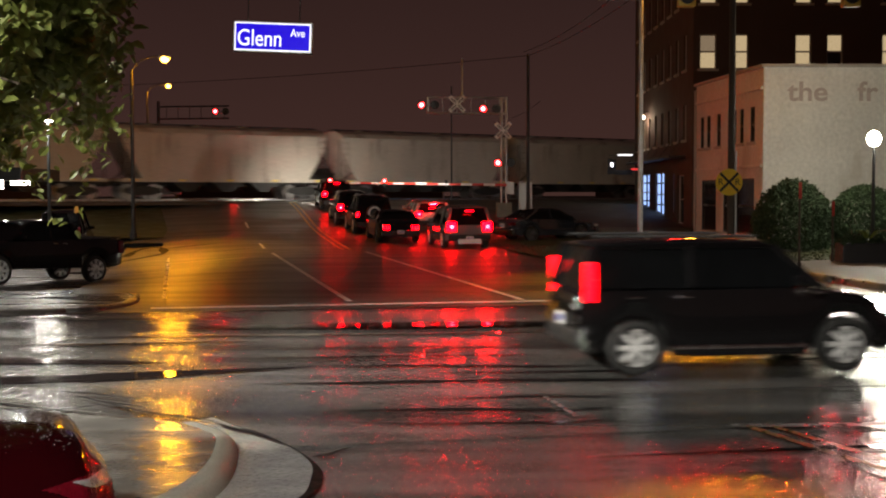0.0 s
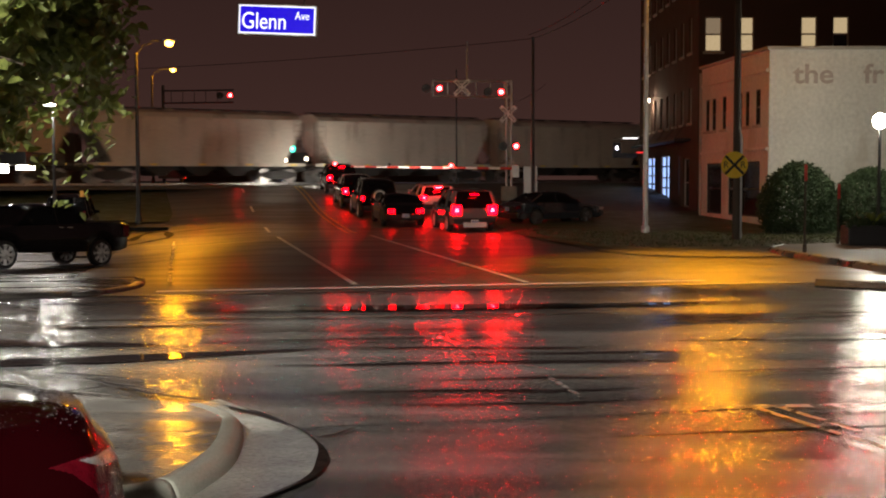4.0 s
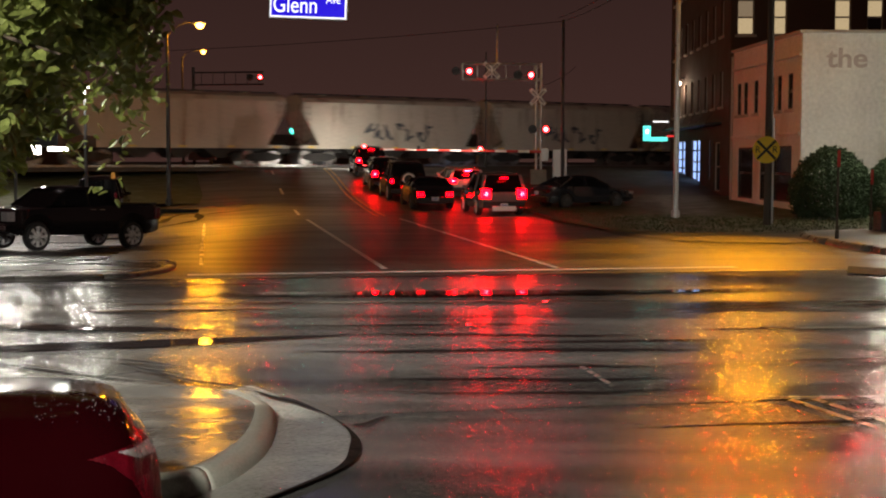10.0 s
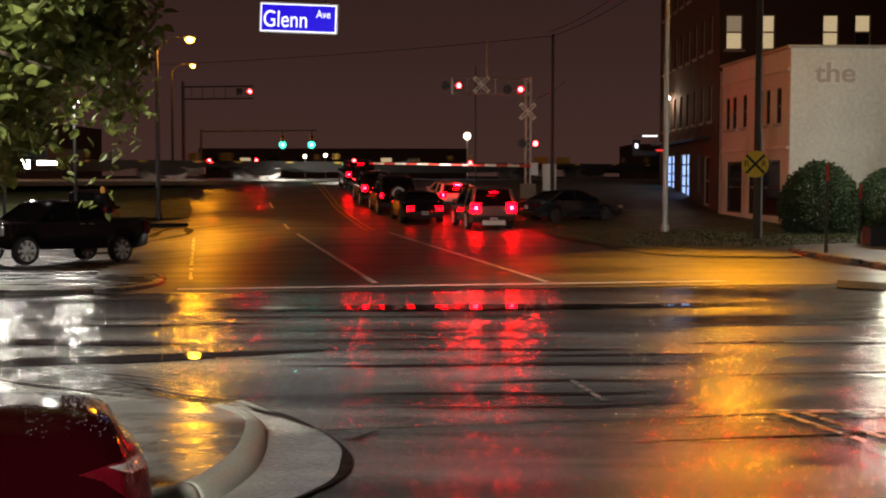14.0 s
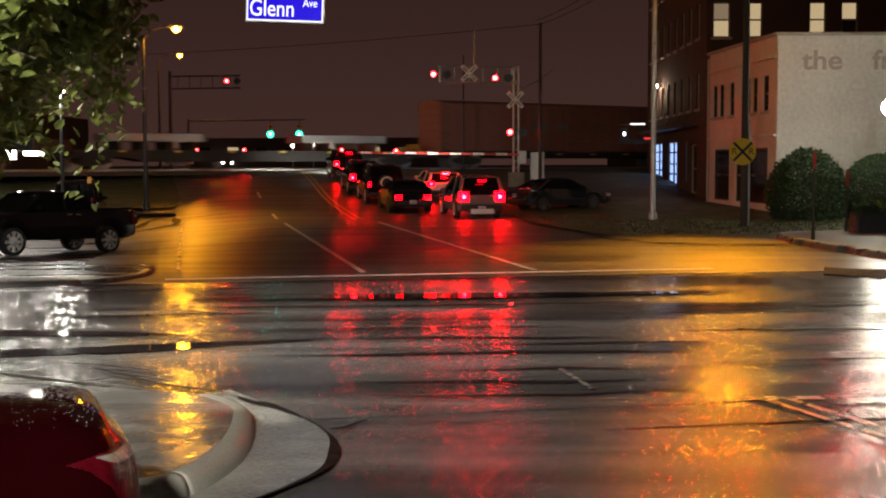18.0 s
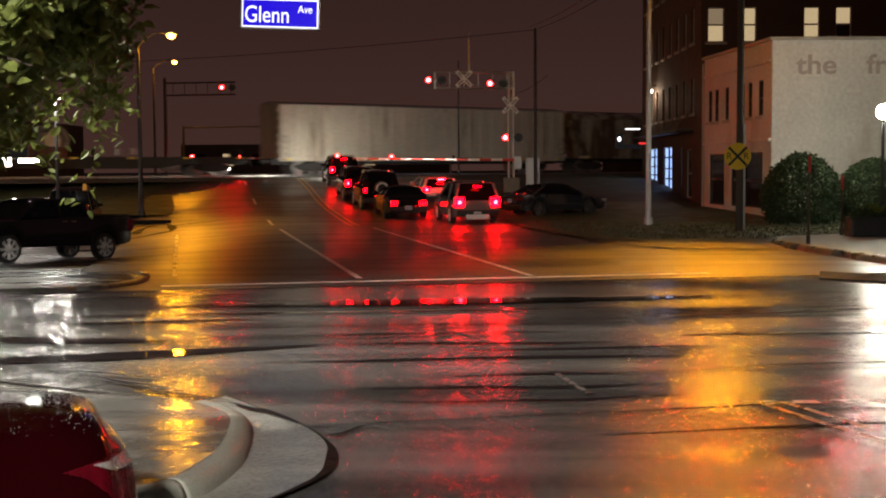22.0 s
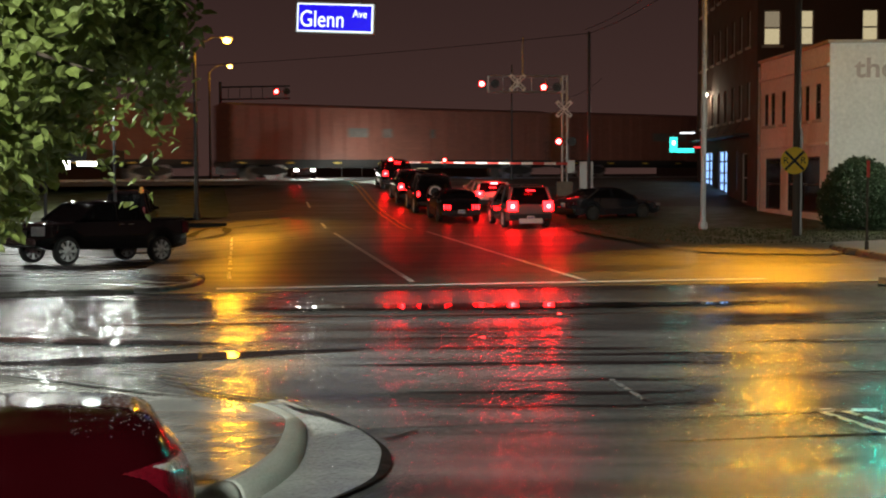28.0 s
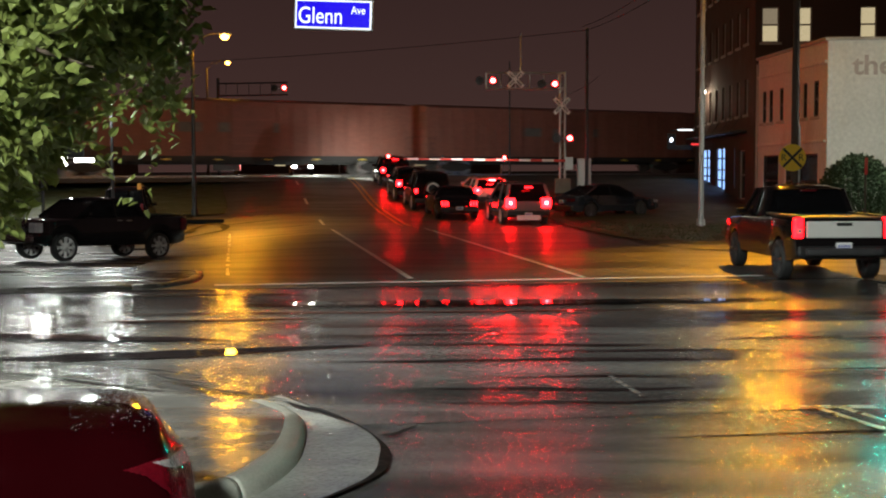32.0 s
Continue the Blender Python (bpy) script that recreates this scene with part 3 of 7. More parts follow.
def kerb_run(pts, height=0.14, width=0.22, gap=2.4, parent=None, name="kerb_stone", flip=1, material=M_KERB, rise=None):
    """Kerb stones with rounded noses along a line, each a piece of its own."""
    lines = [(offset_line(pts, -flip * d), z) for d, z in
             ((-0.01, -0.05), (0.0, height * 0.3), (0.12 * width, height * 0.62), (0.28 * width, height * 0.86), (0.48 * width, height * 0.97), (0.68 * width, height), (width, height * 0.99), (width, -0.05))]
    k, run, start = 0, 0.0, 0
    while start < len(pts) - 1:
        end = start
        run = 0.0
        while end < len(pts) - 1 and run < gap:
            run += (Vector(pts[end + 1]) - Vector(pts[end])).length
            end += 1
        bm = bmesh.new()
        rings = []
        for i in range(start, end + 1):
            ring = []
            for line, z in lines:
                x, y = line[i]
                if i == end:
                    q = Vector(line[i - 1]) - Vector((x, y))
                    q = q.normalized() * min(0.012, q.length * 0.3)
                    x, y = x + q.x, y + q.y
                ring.append(bm.verts.new((x, y, land(x, y) + (z * rise(x, y) if rise and z > 0 else z))))
            rings.append(ring)
        for r0, r1 in zip(rings[:-1], rings[1:]):
            for i in range(len(r0) - 1):
                bm.faces.new((r0[i], r0[i + 1], r1[i + 1], r1[i]))
        bm.faces.new(rings[0])
        bm.faces.new(list(reversed(rings[-1])))
        bmesh.ops.recalc_face_normals(bm, faces=bm.faces)
        part(name, bm, material, parent, smooth=True)
        start = end


def fill(name, pts, lift, material, label, category, kind="structure"):
    bm = bmesh.new()
    vs = [bm.verts.new((x, y, land(x, y) + lift)) for x, y in pts]
    f = bm.faces.new(vs)
    bmesh.ops.triangulate(bm, faces=[f])
    bmesh.ops.recalc_face_normals(bm, faces=bm.faces)
    if bm.faces[:][0].normal.z < 0:
        bmesh.ops.reverse_faces(bm, faces=bm.faces)
    return structure(name, bm, material, label, category, kind=kind)


def ramp(x, y):
    """The corner's kerb dies away into the street behind."""
    return 1.0 - 0.93 * smooth_step(10.1, 11.35, y)


island = refine(ISLAND, 8)
inner_line = offset_line(island, -0.15)


def pave_edge(y):
    """x of the pavement's edge at y."""
    if y > inner_line[0][1]:
        return inner_line[0][0] - (y - inner_line[0][1]) * 1.9
    for (x0, y0), (x1, y1) in zip(inner_line[:-1], inner_line[1:]):
        if y1 <= y <= y0:
            return x0 + (x1 - x0) * (y - y0) / min(-1e-6, y1 - y0)
    return inner_line[-1][0]


bm = bmesh.new()
prev = None
for y in steps(7.52, 13.0, 44):
    xe = pave_edge(y)
    cur = []
    for i in range(13):
        x = -9.0 + (xe + 9.0) * i / 12
        cur.append(bm.verts.new((x, y, land(x, y) + 0.008 + 0.128 * ramp(x, y))))
    if prev:
        for i in range(12):
            bm.faces.new((prev[i], prev[i + 1], cur[i + 1], cur[i]))
    prev = cur
pav = structure("pavement", bm, M_CONC, "wet concrete corner pavement shining with lamp light", "pavement", True)
kerb_run(island, 0.15, 0.17, 3.8, parent=pav, rise=ramp)
rim = refine(GUTTER_RIM, 8)
gut = bmesh.new()
prev = None
for a, b in zip(island, rim):
    a, b = Vector(a), Vector(b)
    cur = []
    for k in range(5):
        q = a.lerp(b, k / 4)
        cur.append(gut.verts.new((q.x, q.y, land(q.x, q.y) + 0.004 + 0.002 * k)))
    if prev:
        for k in range(4):
            gut.faces.new((prev[k], prev[k + 1], cur[k + 1], cur[k]))
    prev = cur
bmesh.ops.recalc_face_normals(gut, faces=gut.faces)
structure("gutter", gut, M_GUTTER, "pale wet concrete gutter pan round the corner", "gutter", True)
# tar joint on the gutter's rim, widened to paint in the dark shadow there
gut = bmesh.new()
for n, (a, b) in enumerate(zip(rim[:-1], rim[1:])):
    u = n / len(rim)
    w = 0.012 + 0.075 * math.exp(-((u - 0.40) / 0.09) ** 2) + 0.02 * math.exp(-((u - 0.55) / 0.12) ** 2)
    stripe(gut, a, b, w, 0.018)
structure("gutter_joint", gut, M_TAR, "dark tar joint round the gutter, with a shadow painted in", "road seam")

VERGE = [(1.3, 66), (2.3, 52), (3.1, 45), (4.1, 40), (5.1, 37.6), (6.05, 36.9), (7.4, 37.3), (9.8, 38.0), (11.0, 38.6), (14, 40.4), (26, 45.5), (60, 52)]
verge = refine(VERGE)
fill("verge", verge + [(60, 60), (30, 66), (12.2, 66)], 0.05, M_GRASS, "wet grass verge before the buildings", "verge")
fill("apron", [(4.1, 39.7), (4.6, 36.6), (5.45, 34.8), (6.7, 33.9), (8.2, 33.6), (9.2, 34.2), (9.3, 35.7), (10.0, 38.1), (7.4, 37.3), (6.05, 36.9), (5.1, 37.6)], 0.03, M_APRON,
     "dull wet paved strip before the grass", "pavement")
WALKKERB = refine([(10.6, 38.5), (9.75, 37.6), (9.28, 35.7), (9.43, 33.1), (9.7, 31.0), (10.15, 28.0), (10.9, 26.6), (13.0, 26.7), (24, 29.0), (60, 36.5)])
sw = fill("side_walk", offset_line(WALKKERB, 0.12) + [(60, 51.5), (26, 45.2), (14, 40.2), (11.2, 38.6)], 0.13, M_WALK, "pale lamp-lit concrete walk", "pavement")
kerb_run(WALKKERB, 0.14, 0.16, 2.4, sw, flip=-1, material=M_KERBDARK)
# flat strip darker than the street round it
fill("road_patch", [(7.82, 26.4), (7.3, 24.7), (9.6, 22.5), (12, 20.4), (12.7, 22.0), (10.2, 24.2)], 0.014, M_TAR, "dark strip across the wet street", "road patch")
fill("left_bank", [(-13.5, 60), (-14.2, 64), (-17.5, 77), (-30, 70), (-70, 50), (-70, 44), (-38, 52), (-24, 58)], 0.03, M_GRASS,
     "dark wet grass bank below the railway", "verge")
LEFTKERB = refine([(-30, 17.9), (-16, 21.0), (-9.5, 22.4), (-7.0, 23.1), (-6.3, 24.0), (-6.2, 25.2), (-6.6, 27.0)])
lk = fill("left_pavement",
          offset_line(LEFTKERB, 0.2) + [(-8.8, 26.6), (-12, 25.6), (-30, 21.5)], 0.055, M_LOT, "wet corner pavement by the lot", "pavement")
kerb_run(LEFTKERB, 0.07, 0.2, 2.4, lk, flip=-1, material=M_KERBDARK)
# a low dark kerb bar and a loop of tar lines on the lot
bm = bmesh.new()
box(bm, (-13.45, 55.3, land(-13.45, 55.3) + 0.09), (1.95, 0.2, 0.2), bevel=0.04)
tagged(part("kerb_bar", bm, M_TAR), "low dark concrete wheel stop on the lot", "wheel stop")
bm = bmesh.new()
LOOP = refine([(-12.7, 49.6), (-13.0, 52.0), (-12.9, 53.8), (-12.3, 53.9), (-11.8, 52.4), (-11.4, 50.6), (-11.5, 49.0), (-11.95, 45.9)], 5)
for n, (a, b) in enumerate(zip(LOOP[:-1], LOOP[1:])):
    stripe(bm, a, b, 0.30 + 0.12 * math.sin(n * 0.7), 0.05)
structure("tar_loop", bm, M_TAR, "dark loop of tar lines on the lot", "road seam")
for q in ((-12.2, -9.8, 53.0, 54.4, 0.5), (-9.6, -7.4, 49.0, 50.4, 0.4), (-11.0, -8.6, 38.0, 38.8, 0.25), (-9.4, -7.6, 33.4, 33.9, 0.2), (-9.6, -6.8, 43.0, 44.2, 0.25)):
    bm = bmesh.new()
    spindle(bm, rnd, *q, 0.05)
    tagged(structure("tar_seam", bm, M_TAR, "dark tar-sealed seam in the wet lot", "road seam"), group="tar seams")

# grass tufts on the verge
bm = bmesh.new()
rnd = random.Random(7)
for i in range(3200):
    x, y = rnd.uniform(3.4, 20), rnd.uniform(37.2, 52)
    if y < 38.4 + 0.45 * max(0.0, x - 9.8) or x < 4.4 + max(0.0, 41 - y) * 0.5 - max(0.0, y - 41) * 0.15:
        continue
    z = land(x, y) + 0.05
    for k in range(3):
        a = rnd.uniform(0, 6.28)
        h, w = rnd.uniform(0.03, 0.09), 0.02
        bx, by = x + rnd.uniform(-.1, .1), y + rnd.uniform(-.1, .1)
        v = [bm.verts.new((bx - w * math.cos(a), by - w * math.sin(a), z)), bm.verts.new((bx + w * math.cos(a), by + w * math.sin(a), z)),
             bm.verts.new((bx + rnd.uniform(-.05, .05), by + rnd.uniform(-.05, .05), z + h))]
        bm.faces.new(v)
structure("grass", bm, M_GRASS, "short wet grass blades on the verge", "grass", kind="stuff")


def track_point(u, v=0.0):
    p = TRACK + ALONG * u + ASIDE * v
    return (p.x, p.y)


# ballast bed, sleepers and rails
bm = bmesh.new()
for u0, u1 in zip(steps(-260, 900, 116)[:-1], steps(-260, 900, 116)[1:]):
    for v0, z0, v1, z1 in ((-3.2, 1.62, -1.7, 1.84), (-1.7, 1.84, 1.7, 1.84), (1.7, 1.84, 3.2, 1.62)):
        bm.faces.new([bm.verts.new((*track_point(u, v), z)) for u, v, z in ((u0, v0, z0), (u1, v0, z0), (u1, v1, z1), (u0, v1, z1))])
bmesh.ops.remove_doubles(bm, verts=bm.verts, dist=0.001)
tb = structure("track_bed", bm, M_BALLAST, "crushed stone bed of the railway", "track bed")
for v in (-0.75, 0.75):
    bm = bmesh.new()
    prism(bm, [(-0.07, -0.16), (0.07, -0.16), (0.07, -0.13), (0.02, -0.11), (0.02, -0.04), (0.036, -0.03), (0.036, 0), (-0.036, 0), (-0.036, -0.03),
               (-0.02, -0.04), (-0.02, -0.11), (-0.07, -0.13)], -260, 900)
    p = track_point(0, v)
    rail = part("rail", bm, M_WHEELSTEEL, None, m=pose(p[0], p[1], RAIL, 0, 0, TRACK_TURN - 90))
    tagged(rail, "worn steel running rail", "rail", "rails of the track", "structure")
bm = bmesh.new()
box(bm, (0, 0, 0), (0.23, 2.6, 0.16))
sleeper = part("sleeper", bm, M_WOODPOLE, tb, m=pose(*track_point(-60), RAIL - 0.22, 0, 0, TRACK_TURN))
for i in range(1, 200):
    again(sleeper, tb, pose(*track_point(-60 + 0.55 * i), RAIL - 0.22, 0, 0, TRACK_TURN))

# ---- buildings ----


def wall_panel(bm, w, h, holes, thick=0.3):
    """An upright wall in x and z, from 0 to w and 0 to h, with openings cut through, front face at y = 0."""
    xs = sorted({0, w, *(a for q in holes for a in (q[0], q[1]))})
    zs = sorted({0, h, *(a for q in holes for a in (q[2], q[3]))})

    def hole(x, z):
        return any(q[0] < x < q[1] and q[2] < z < q[3] for q in holes)
    for x0, x1 in zip(xs[:-1], xs[1:]):
        for z0, z1 in zip(zs[:-1], zs[1:]):
            if hole((x0 + x1) / 2, (z0 + z1) / 2):
                continue
            for y, flip in ((0, False), (thick, True)):
                v = [bm.verts.new(p) for p in ((x0, y, z0), (x1, y, z0), (x1, y, z1), (x0, y, z1))]
                bm.faces.new(v if not flip else v[::-1])
    edges = [(0, w, 0, h)] + list(holes)
    for x0, x1, z0, z1 in edges:
        for a, b in (((x0, z0), (x1, z0)), ((x1, z0), (x1, z1)), ((x1, z1), (x0, z1)), ((x0, z1), (x0, z0))):
            bm.faces.new([bm.verts.new(p) for p in ((a[0], 0, a[1]), (b[0], 0, b[1]), (b[0], thick, b[1]), (a[0], thick, a[1]))])
    bmesh.ops.remove_doubles(bm, verts=bm.verts, dist=0.0005)
    bmesh.ops.recalc_face_normals(bm, faces=bm.faces)


def sash(parent, x, z, w, h, m, pane_mat, stone=True, label="", y=0.14, frame_mat=None, mullion=False):
    """A two-light sash window in a wall whose space is m."""
    bm = bmesh.new()
    t = 0.06
    for c, s in (((x + w / 2, y, z + t / 2), (w, 0.07, t)), ((x + w / 2, y, z + h - t / 2), (w, 0.07, t)),
                 ((x + t / 2, y, z + h / 2), (t, 0.07, h)), ((x + w - t / 2, y, z + h / 2), (t, 0.07, h)), ((x + w / 2, y, z + h / 2), (w, 0.08, t))):
        box(bm, c, s)
    win = part("window", bm, frame_mat or M_STONE, parent, label, m=m)
    for k in (0, 1):
        bm = bmesh.new()
        box(bm, (x + w / 2, y + 0.02, z + h * (0.25 + 0.5 * k)), (w - 0.12, 0.012, h / 2 - 0.09))
        part("pane", bm, pane_mat[k] if isinstance(pane_mat, tuple) else pane_mat, win)
    if mullion:
        bm = bmesh.new()
        for zz in (0.27, 0.76):
            box(bm, (x + w / 2, y - 0.02, z + h * zz), (w, 0.06, 0.09))
        box(bm, (x + w / 2, y - 0.02, z + h / 2), (0.3, 0.06, h))
        part("mullion", bm, M_BLACK, win)
    if stone:
        bm = bmesh.new()
        box(bm, (x + w / 2, 0.02, z - 0.07), (w + 0.24, 0.26, 0.13), bevel=0.015)
        part("sill", bm, M_STONE, win)
    return win


# white corner building: its long wall faces the street, its shop front the avenue
wb = thing("white_building", "two-storey white painted brick building with faded wall lettering", "building", pose(13.35, 52.0, 0.0))
WBH = 7.5
bm = bmesh.new()
wall_panel(bm, 18, WBH, [])
part("street_wall", bm, M_WHITEBRICK, wb, "white painted brick wall with faded letters", m=pose(0, 0, 0, 0, 0, 1.5))
SIDE = pose(-0.9, 9.4, 0, 0, 0, -84.6)
bm = bmesh.new()
wins = [(a, b, 4.45, 5.95) for a, b in ((0.66, 1.26), (1.68, 2.28), (3.22, 3.82), (5.48, 6.04), (6.46, 7.0), (7.78, 8.42))]
shops = [(0.9, 3.2, 0.5, 2.9), (4.2, 5.2, 0.5, 2.9), (6.0, 8.4, 0.5, 2.9)]
wall_panel(bm, 9.35, WBH, wins + shops)
part("avenue_wall", bm, M_WHITEBRICK, wb, m=SIDE)
for x0, x1, z0, z1 in wins:
    sash(wb, x0, z0, x1 - x0, z1 - z0, SIDE, M_WINDARK, y=0.07, frame_mat=M_DARKSTEEL)
for x0, x1, z0, z1 in shops:
    sash(wb, x0, z0, x1 - x0, z1 - z0, SIDE, M_WINDARK, False, y=0.07, frame_mat=M_DARKSTEEL)
bm = bmesh.new()
box(bm, (9, 4.9, WBH - 0.35), (18, 9.2, 0.2))
part("roof", bm, M_TAR, wb)
bm = bmesh.new()
box(bm, (9.0, 0.12, WBH + 0.06), (18.3, 0.5, 0.13), bevel=0.02)
part("coping", bm, M_STONE, wb, m=pose(0, 0, 0, 0, 0, 1.5))
bm = bmesh.new()
box(bm, (4.7, 0.12, WBH + 0.06), (9.5, 0.5, 0.13), bevel=0.02)
part("coping", bm, M_STONE, wb, m=SIDE)
for zz in (6.65, 3.4):
    bm = bmesh.new()
    box(bm, (4.7, -0.05, zz), (9.35, 0.12, 0.12), bevel=0.02)
    part("string_course", bm, M_WHITEBRICK, wb, m=SIDE)
bm = bmesh.new()
tube(bm, (0.12, -0.1, 0.1), (0.12, -0.1, 7.3), 0.05, seg=8)
part("down_pipe", bm, M_STONE, wb, m=SIDE)


def letters(text, size, m, material, parent=None, extrude=0.004, name="lettering", width=1.0, label="", bold=0.0):
    cu = bpy.data.curves.new(name, "FONT")
    cu.body, cu.size, cu.extrude, cu.align_x, cu.align_y = text, size, extrude, "CENTER", "CENTER"
    cu.offset = bold
    tmp = bpy.data.objects.new(name, cu)
    scene.collection.objects.link(tmp)
    me = bpy.data.meshes.new_from_object(tmp.evaluated_get(bpy.context.evaluated_depsgraph_get()))
    bpy.data.objects.remove(tmp)
    bpy.data.curves.remove(cu)
    me.name = name
    me.materials.clear()
    me.materials.append(material)
    ob = new(name, me)
    if parent is not None:
        ob.parent = parent
    ob.matrix_basis = m @ Matrix.Diagonal((width, 1, 1, 1))
    return tagged(ob, label)


letters("the", 1.12, pose(1.84, 0.040, 6.45, 90, 0, 1.5), M_FADED, wb, 0.006, "painted_word", 1.15, "faded painted word", 0.022)
letters("fr", 1.12, pose(4.35, 0.105, 6.45, 90, 0, 1.5), M_FADED, wb, 0.006, "painted_word", 1.15, "faded painted letters", 0.022)
# brick block behind, four storeys, some rooms lit
bb = thing("brick_building", "dark four-storey brick building with a few lit windows", "building", pose(13.2, 66.0, 0.0))
BBH = 16.9
M_WINDIM = glow("dim_lit_window", (1.0, 0.78, 0.50), 0.14)
fw = [(0.33, 1.21), (2.15, 2.90), (5.37, 6.21), (7.04, 7.88), (9.95, 10.8), (12.5, 13.35), (14.2, 15.05)]
holes = [(a, b, 8.85, 10.66) for a, b in fw] + [(a, b, 12.28, 14.1) for a, b in fw]
bm = bmesh.new()
wall_panel(bm, 18, BBH, holes)
part("front_wall", bm, M_BRICK, bb)
for i, (a, b, c, d) in enumerate(holes):
    lit = M_WINLIT if i in (1, 2, 4, 7, 8, 9, 10) else M_WINDARK
    if i == 0:
        lit = (M_WINLIT, M_WINDIM)
    elif i == 3:
        lit = (M_WINDARK, M_WINLIT)
    sash(bb, a, c, b - a, d - c, pose(0, 0, 0), lit, True, "lit window with a half-drawn blind" if i in (0, 3) else "")
SIDE2 = pose(0.0, 20.0, 0, 0, 0, -90)
bm = bmesh.new()
holes = [(1.2 + 2.3 * i, 2.1 + 2.3 * i, z, z + 1.9) for i in range(8) for z in (5.2, 9.0, 12.6)]
shop = [(2.9, 6.2, 1.2, 3.55), (8.4, 11.5, 0.9, 3.55), (14.5, 14.8, 1.2, 3.45), (15.8, 17.6, 0.6, 3.3)]
wall_panel(bm, 19.68, BBH, holes + shop)
part("avenue_wall", bm, M_BRICK, bb, m=SIDE2)
for a, b, c, d in holes:
    sash(bb, a, c, b - a, d - c, SIDE2, M_WINDARK)
for i, (a, b, c, d) in enumerate(shop):
    sash(bb, a, c, b - a, d - c, SIDE2, M_WINBLUE if i < 3 else M_WINDARK, False, "blue-lit shop window" if i < 3 else "", mullion=i < 2)
bm = bmesh.new()
box(bm, (9, 10, BBH - 0.4), (18, 20, 0.2))
part("roof", bm, M_TAR, bb)
bm = bmesh.new()
box(bm, (9, 0.1, BBH + 0.1), (18.4, 0.6, 0.2), bevel=0.03)
part("coping", bm, M_STONE, bb)
bm = bmesh.new()
box(bm, (10, -0.45, 4.3), (16, 0.9, 0.12), bevel=0.02)
for i in range(6):
    tube(bm, (2.5 + 3 * i, -0.85, 4.3), (2.5 + 3 * i, -0.05, 5.4), 0.02, seg=6)
part("canopy", bm, M_DARKSTEEL, bb, "dark steel street canopy", m=SIDE2)
wl = thing("wall_lamp", "glowing wall lamp on a short bracket", "lamp", pose(12.85, 80.4, 7.2))
bm = bmesh.new()
ball(bm, (0, 0, 0), 0.15, 12)
part("globe", bm, M_WARMGLOBE, wl)
bm = bmesh.new()
chain(bm, [(0, 0, 0.2), (0, 0, 0.35), (0.45, 0, 0.35)], 0.03)
part("bracket", bm, M_DARKSTEEL, wl)

# small lit signs that stand out from the brick front
sg2 = thing("projecting_sign", "small flashing teal sign with lit bars on a steel bracket", "sign", pose(13.2, 83.0, 3.6))
bm = bmesh.new()
chain(bm, [(0, 0.06, 1.25), (-2.2, 0.06, 1.25)], 0.025)
chain(bm, [(0, 0.06, 0.15), (-2.3, 0.06, 0.15)], 0.025)
part("bracket", bm, M_DARKSTEEL, sg2)
bm = bmesh.new()
box(bm, (-1.1, 0, 1.27), (1.0, 0.08, 0.10), bevel=0.02)
part("white_panel", bm, glow("small_white_panel", (0.9, 0.95, 1.0), 1.2), sg2)
bm = bmesh.new()
box(bm, (-0.35, 0, 0.32), (0.7, 0.08, 0.12), bevel=0.02)
part("red_panel", bm, glow("small_red_panel", (1.0, 0.05, 0.05), 0.7), sg2)
bm = bmesh.new()
box(bm, (-2.0, 0, 0.5), (0.5, 0.12, 1.0), bevel=0.02)
box(bm, (-1.2, 0, 0.12), (1.1, 0.12, 0.28), bevel=0.02)
part("teal_panel", bm, glow("teal_panel", (0.06, 0.80, 0.66), 1.3), sg2, "teal lit panel")
bm = bmesh.new()
ball(bm, (-2.0, -0.12, 0.62), 0.11, 10, 1.4)
part("lamp", bm, glow("small_cool_lamp", (0.85, 0.9, 1.0), 2.5), sg2)
# plate added to hide the glowing panels while the sign is off
bm = bmesh.new()
box(bm, (-2.0, -0.085, 0.5), (0.54, 0.03, 1.04))
box(bm, (-1.2, -0.085, 0.12), (1.14, 0.03, 0.32))
sign_cover = part("cover", bm, M_BLACK, sg2, "added black plate that hides the sign while it is off")

# far low buildings past the tracks close the view
for x, y, w, d, h, lit in ((-75, 125, 34, 14, 5.5, 0), (20, 150, 40, 14, 4.2, 2), (-40, 185, 40, 14, 4.4, 1), (95, 175, 60, 16, 6, 0), (-110, 95, 30, 16, 5, 3)):
    fb = thing("far_building", "low dark flat-roofed building beyond the tracks", "building", pose(x, y, land(x, y) - 0.06), "far buildings")
    hs = [(2 + 4.2 * i, 3.6 + 4.2 * i, 1.2, 3.0) for i in range(int((w - 3) / 4.2))]
    bm = bmesh.new()
    wall_panel(bm, w, h, hs)
    part("front_wall", bm, M_BRICK, fb)
    bm = bmesh.new()
    box(bm, (w / 2, d / 2 + 0.16, h - 0.5), (w - 0.02, d - 0.3, 0.25))
    part("roof", bm, M_TAR, fb)
    for xx in (0.15, w - 0.15):
        bm = bmesh.new()
        box(bm, (xx, d / 2 + 0.3, h / 2), (0.3, d - 0.01, h))
        part("side_wall", bm, M_BRICK, fb)
    for i, (a, b, c, e) in enumerate(hs):
        bm = bmesh.new()
        box(bm, ((a + b) / 2, 0.15, (c + e) / 2), (b - a, 0.05, e - c))
        part("window", bm, M_WINLIT if lit and i % 5 == lit else M_WINDARK, fb)


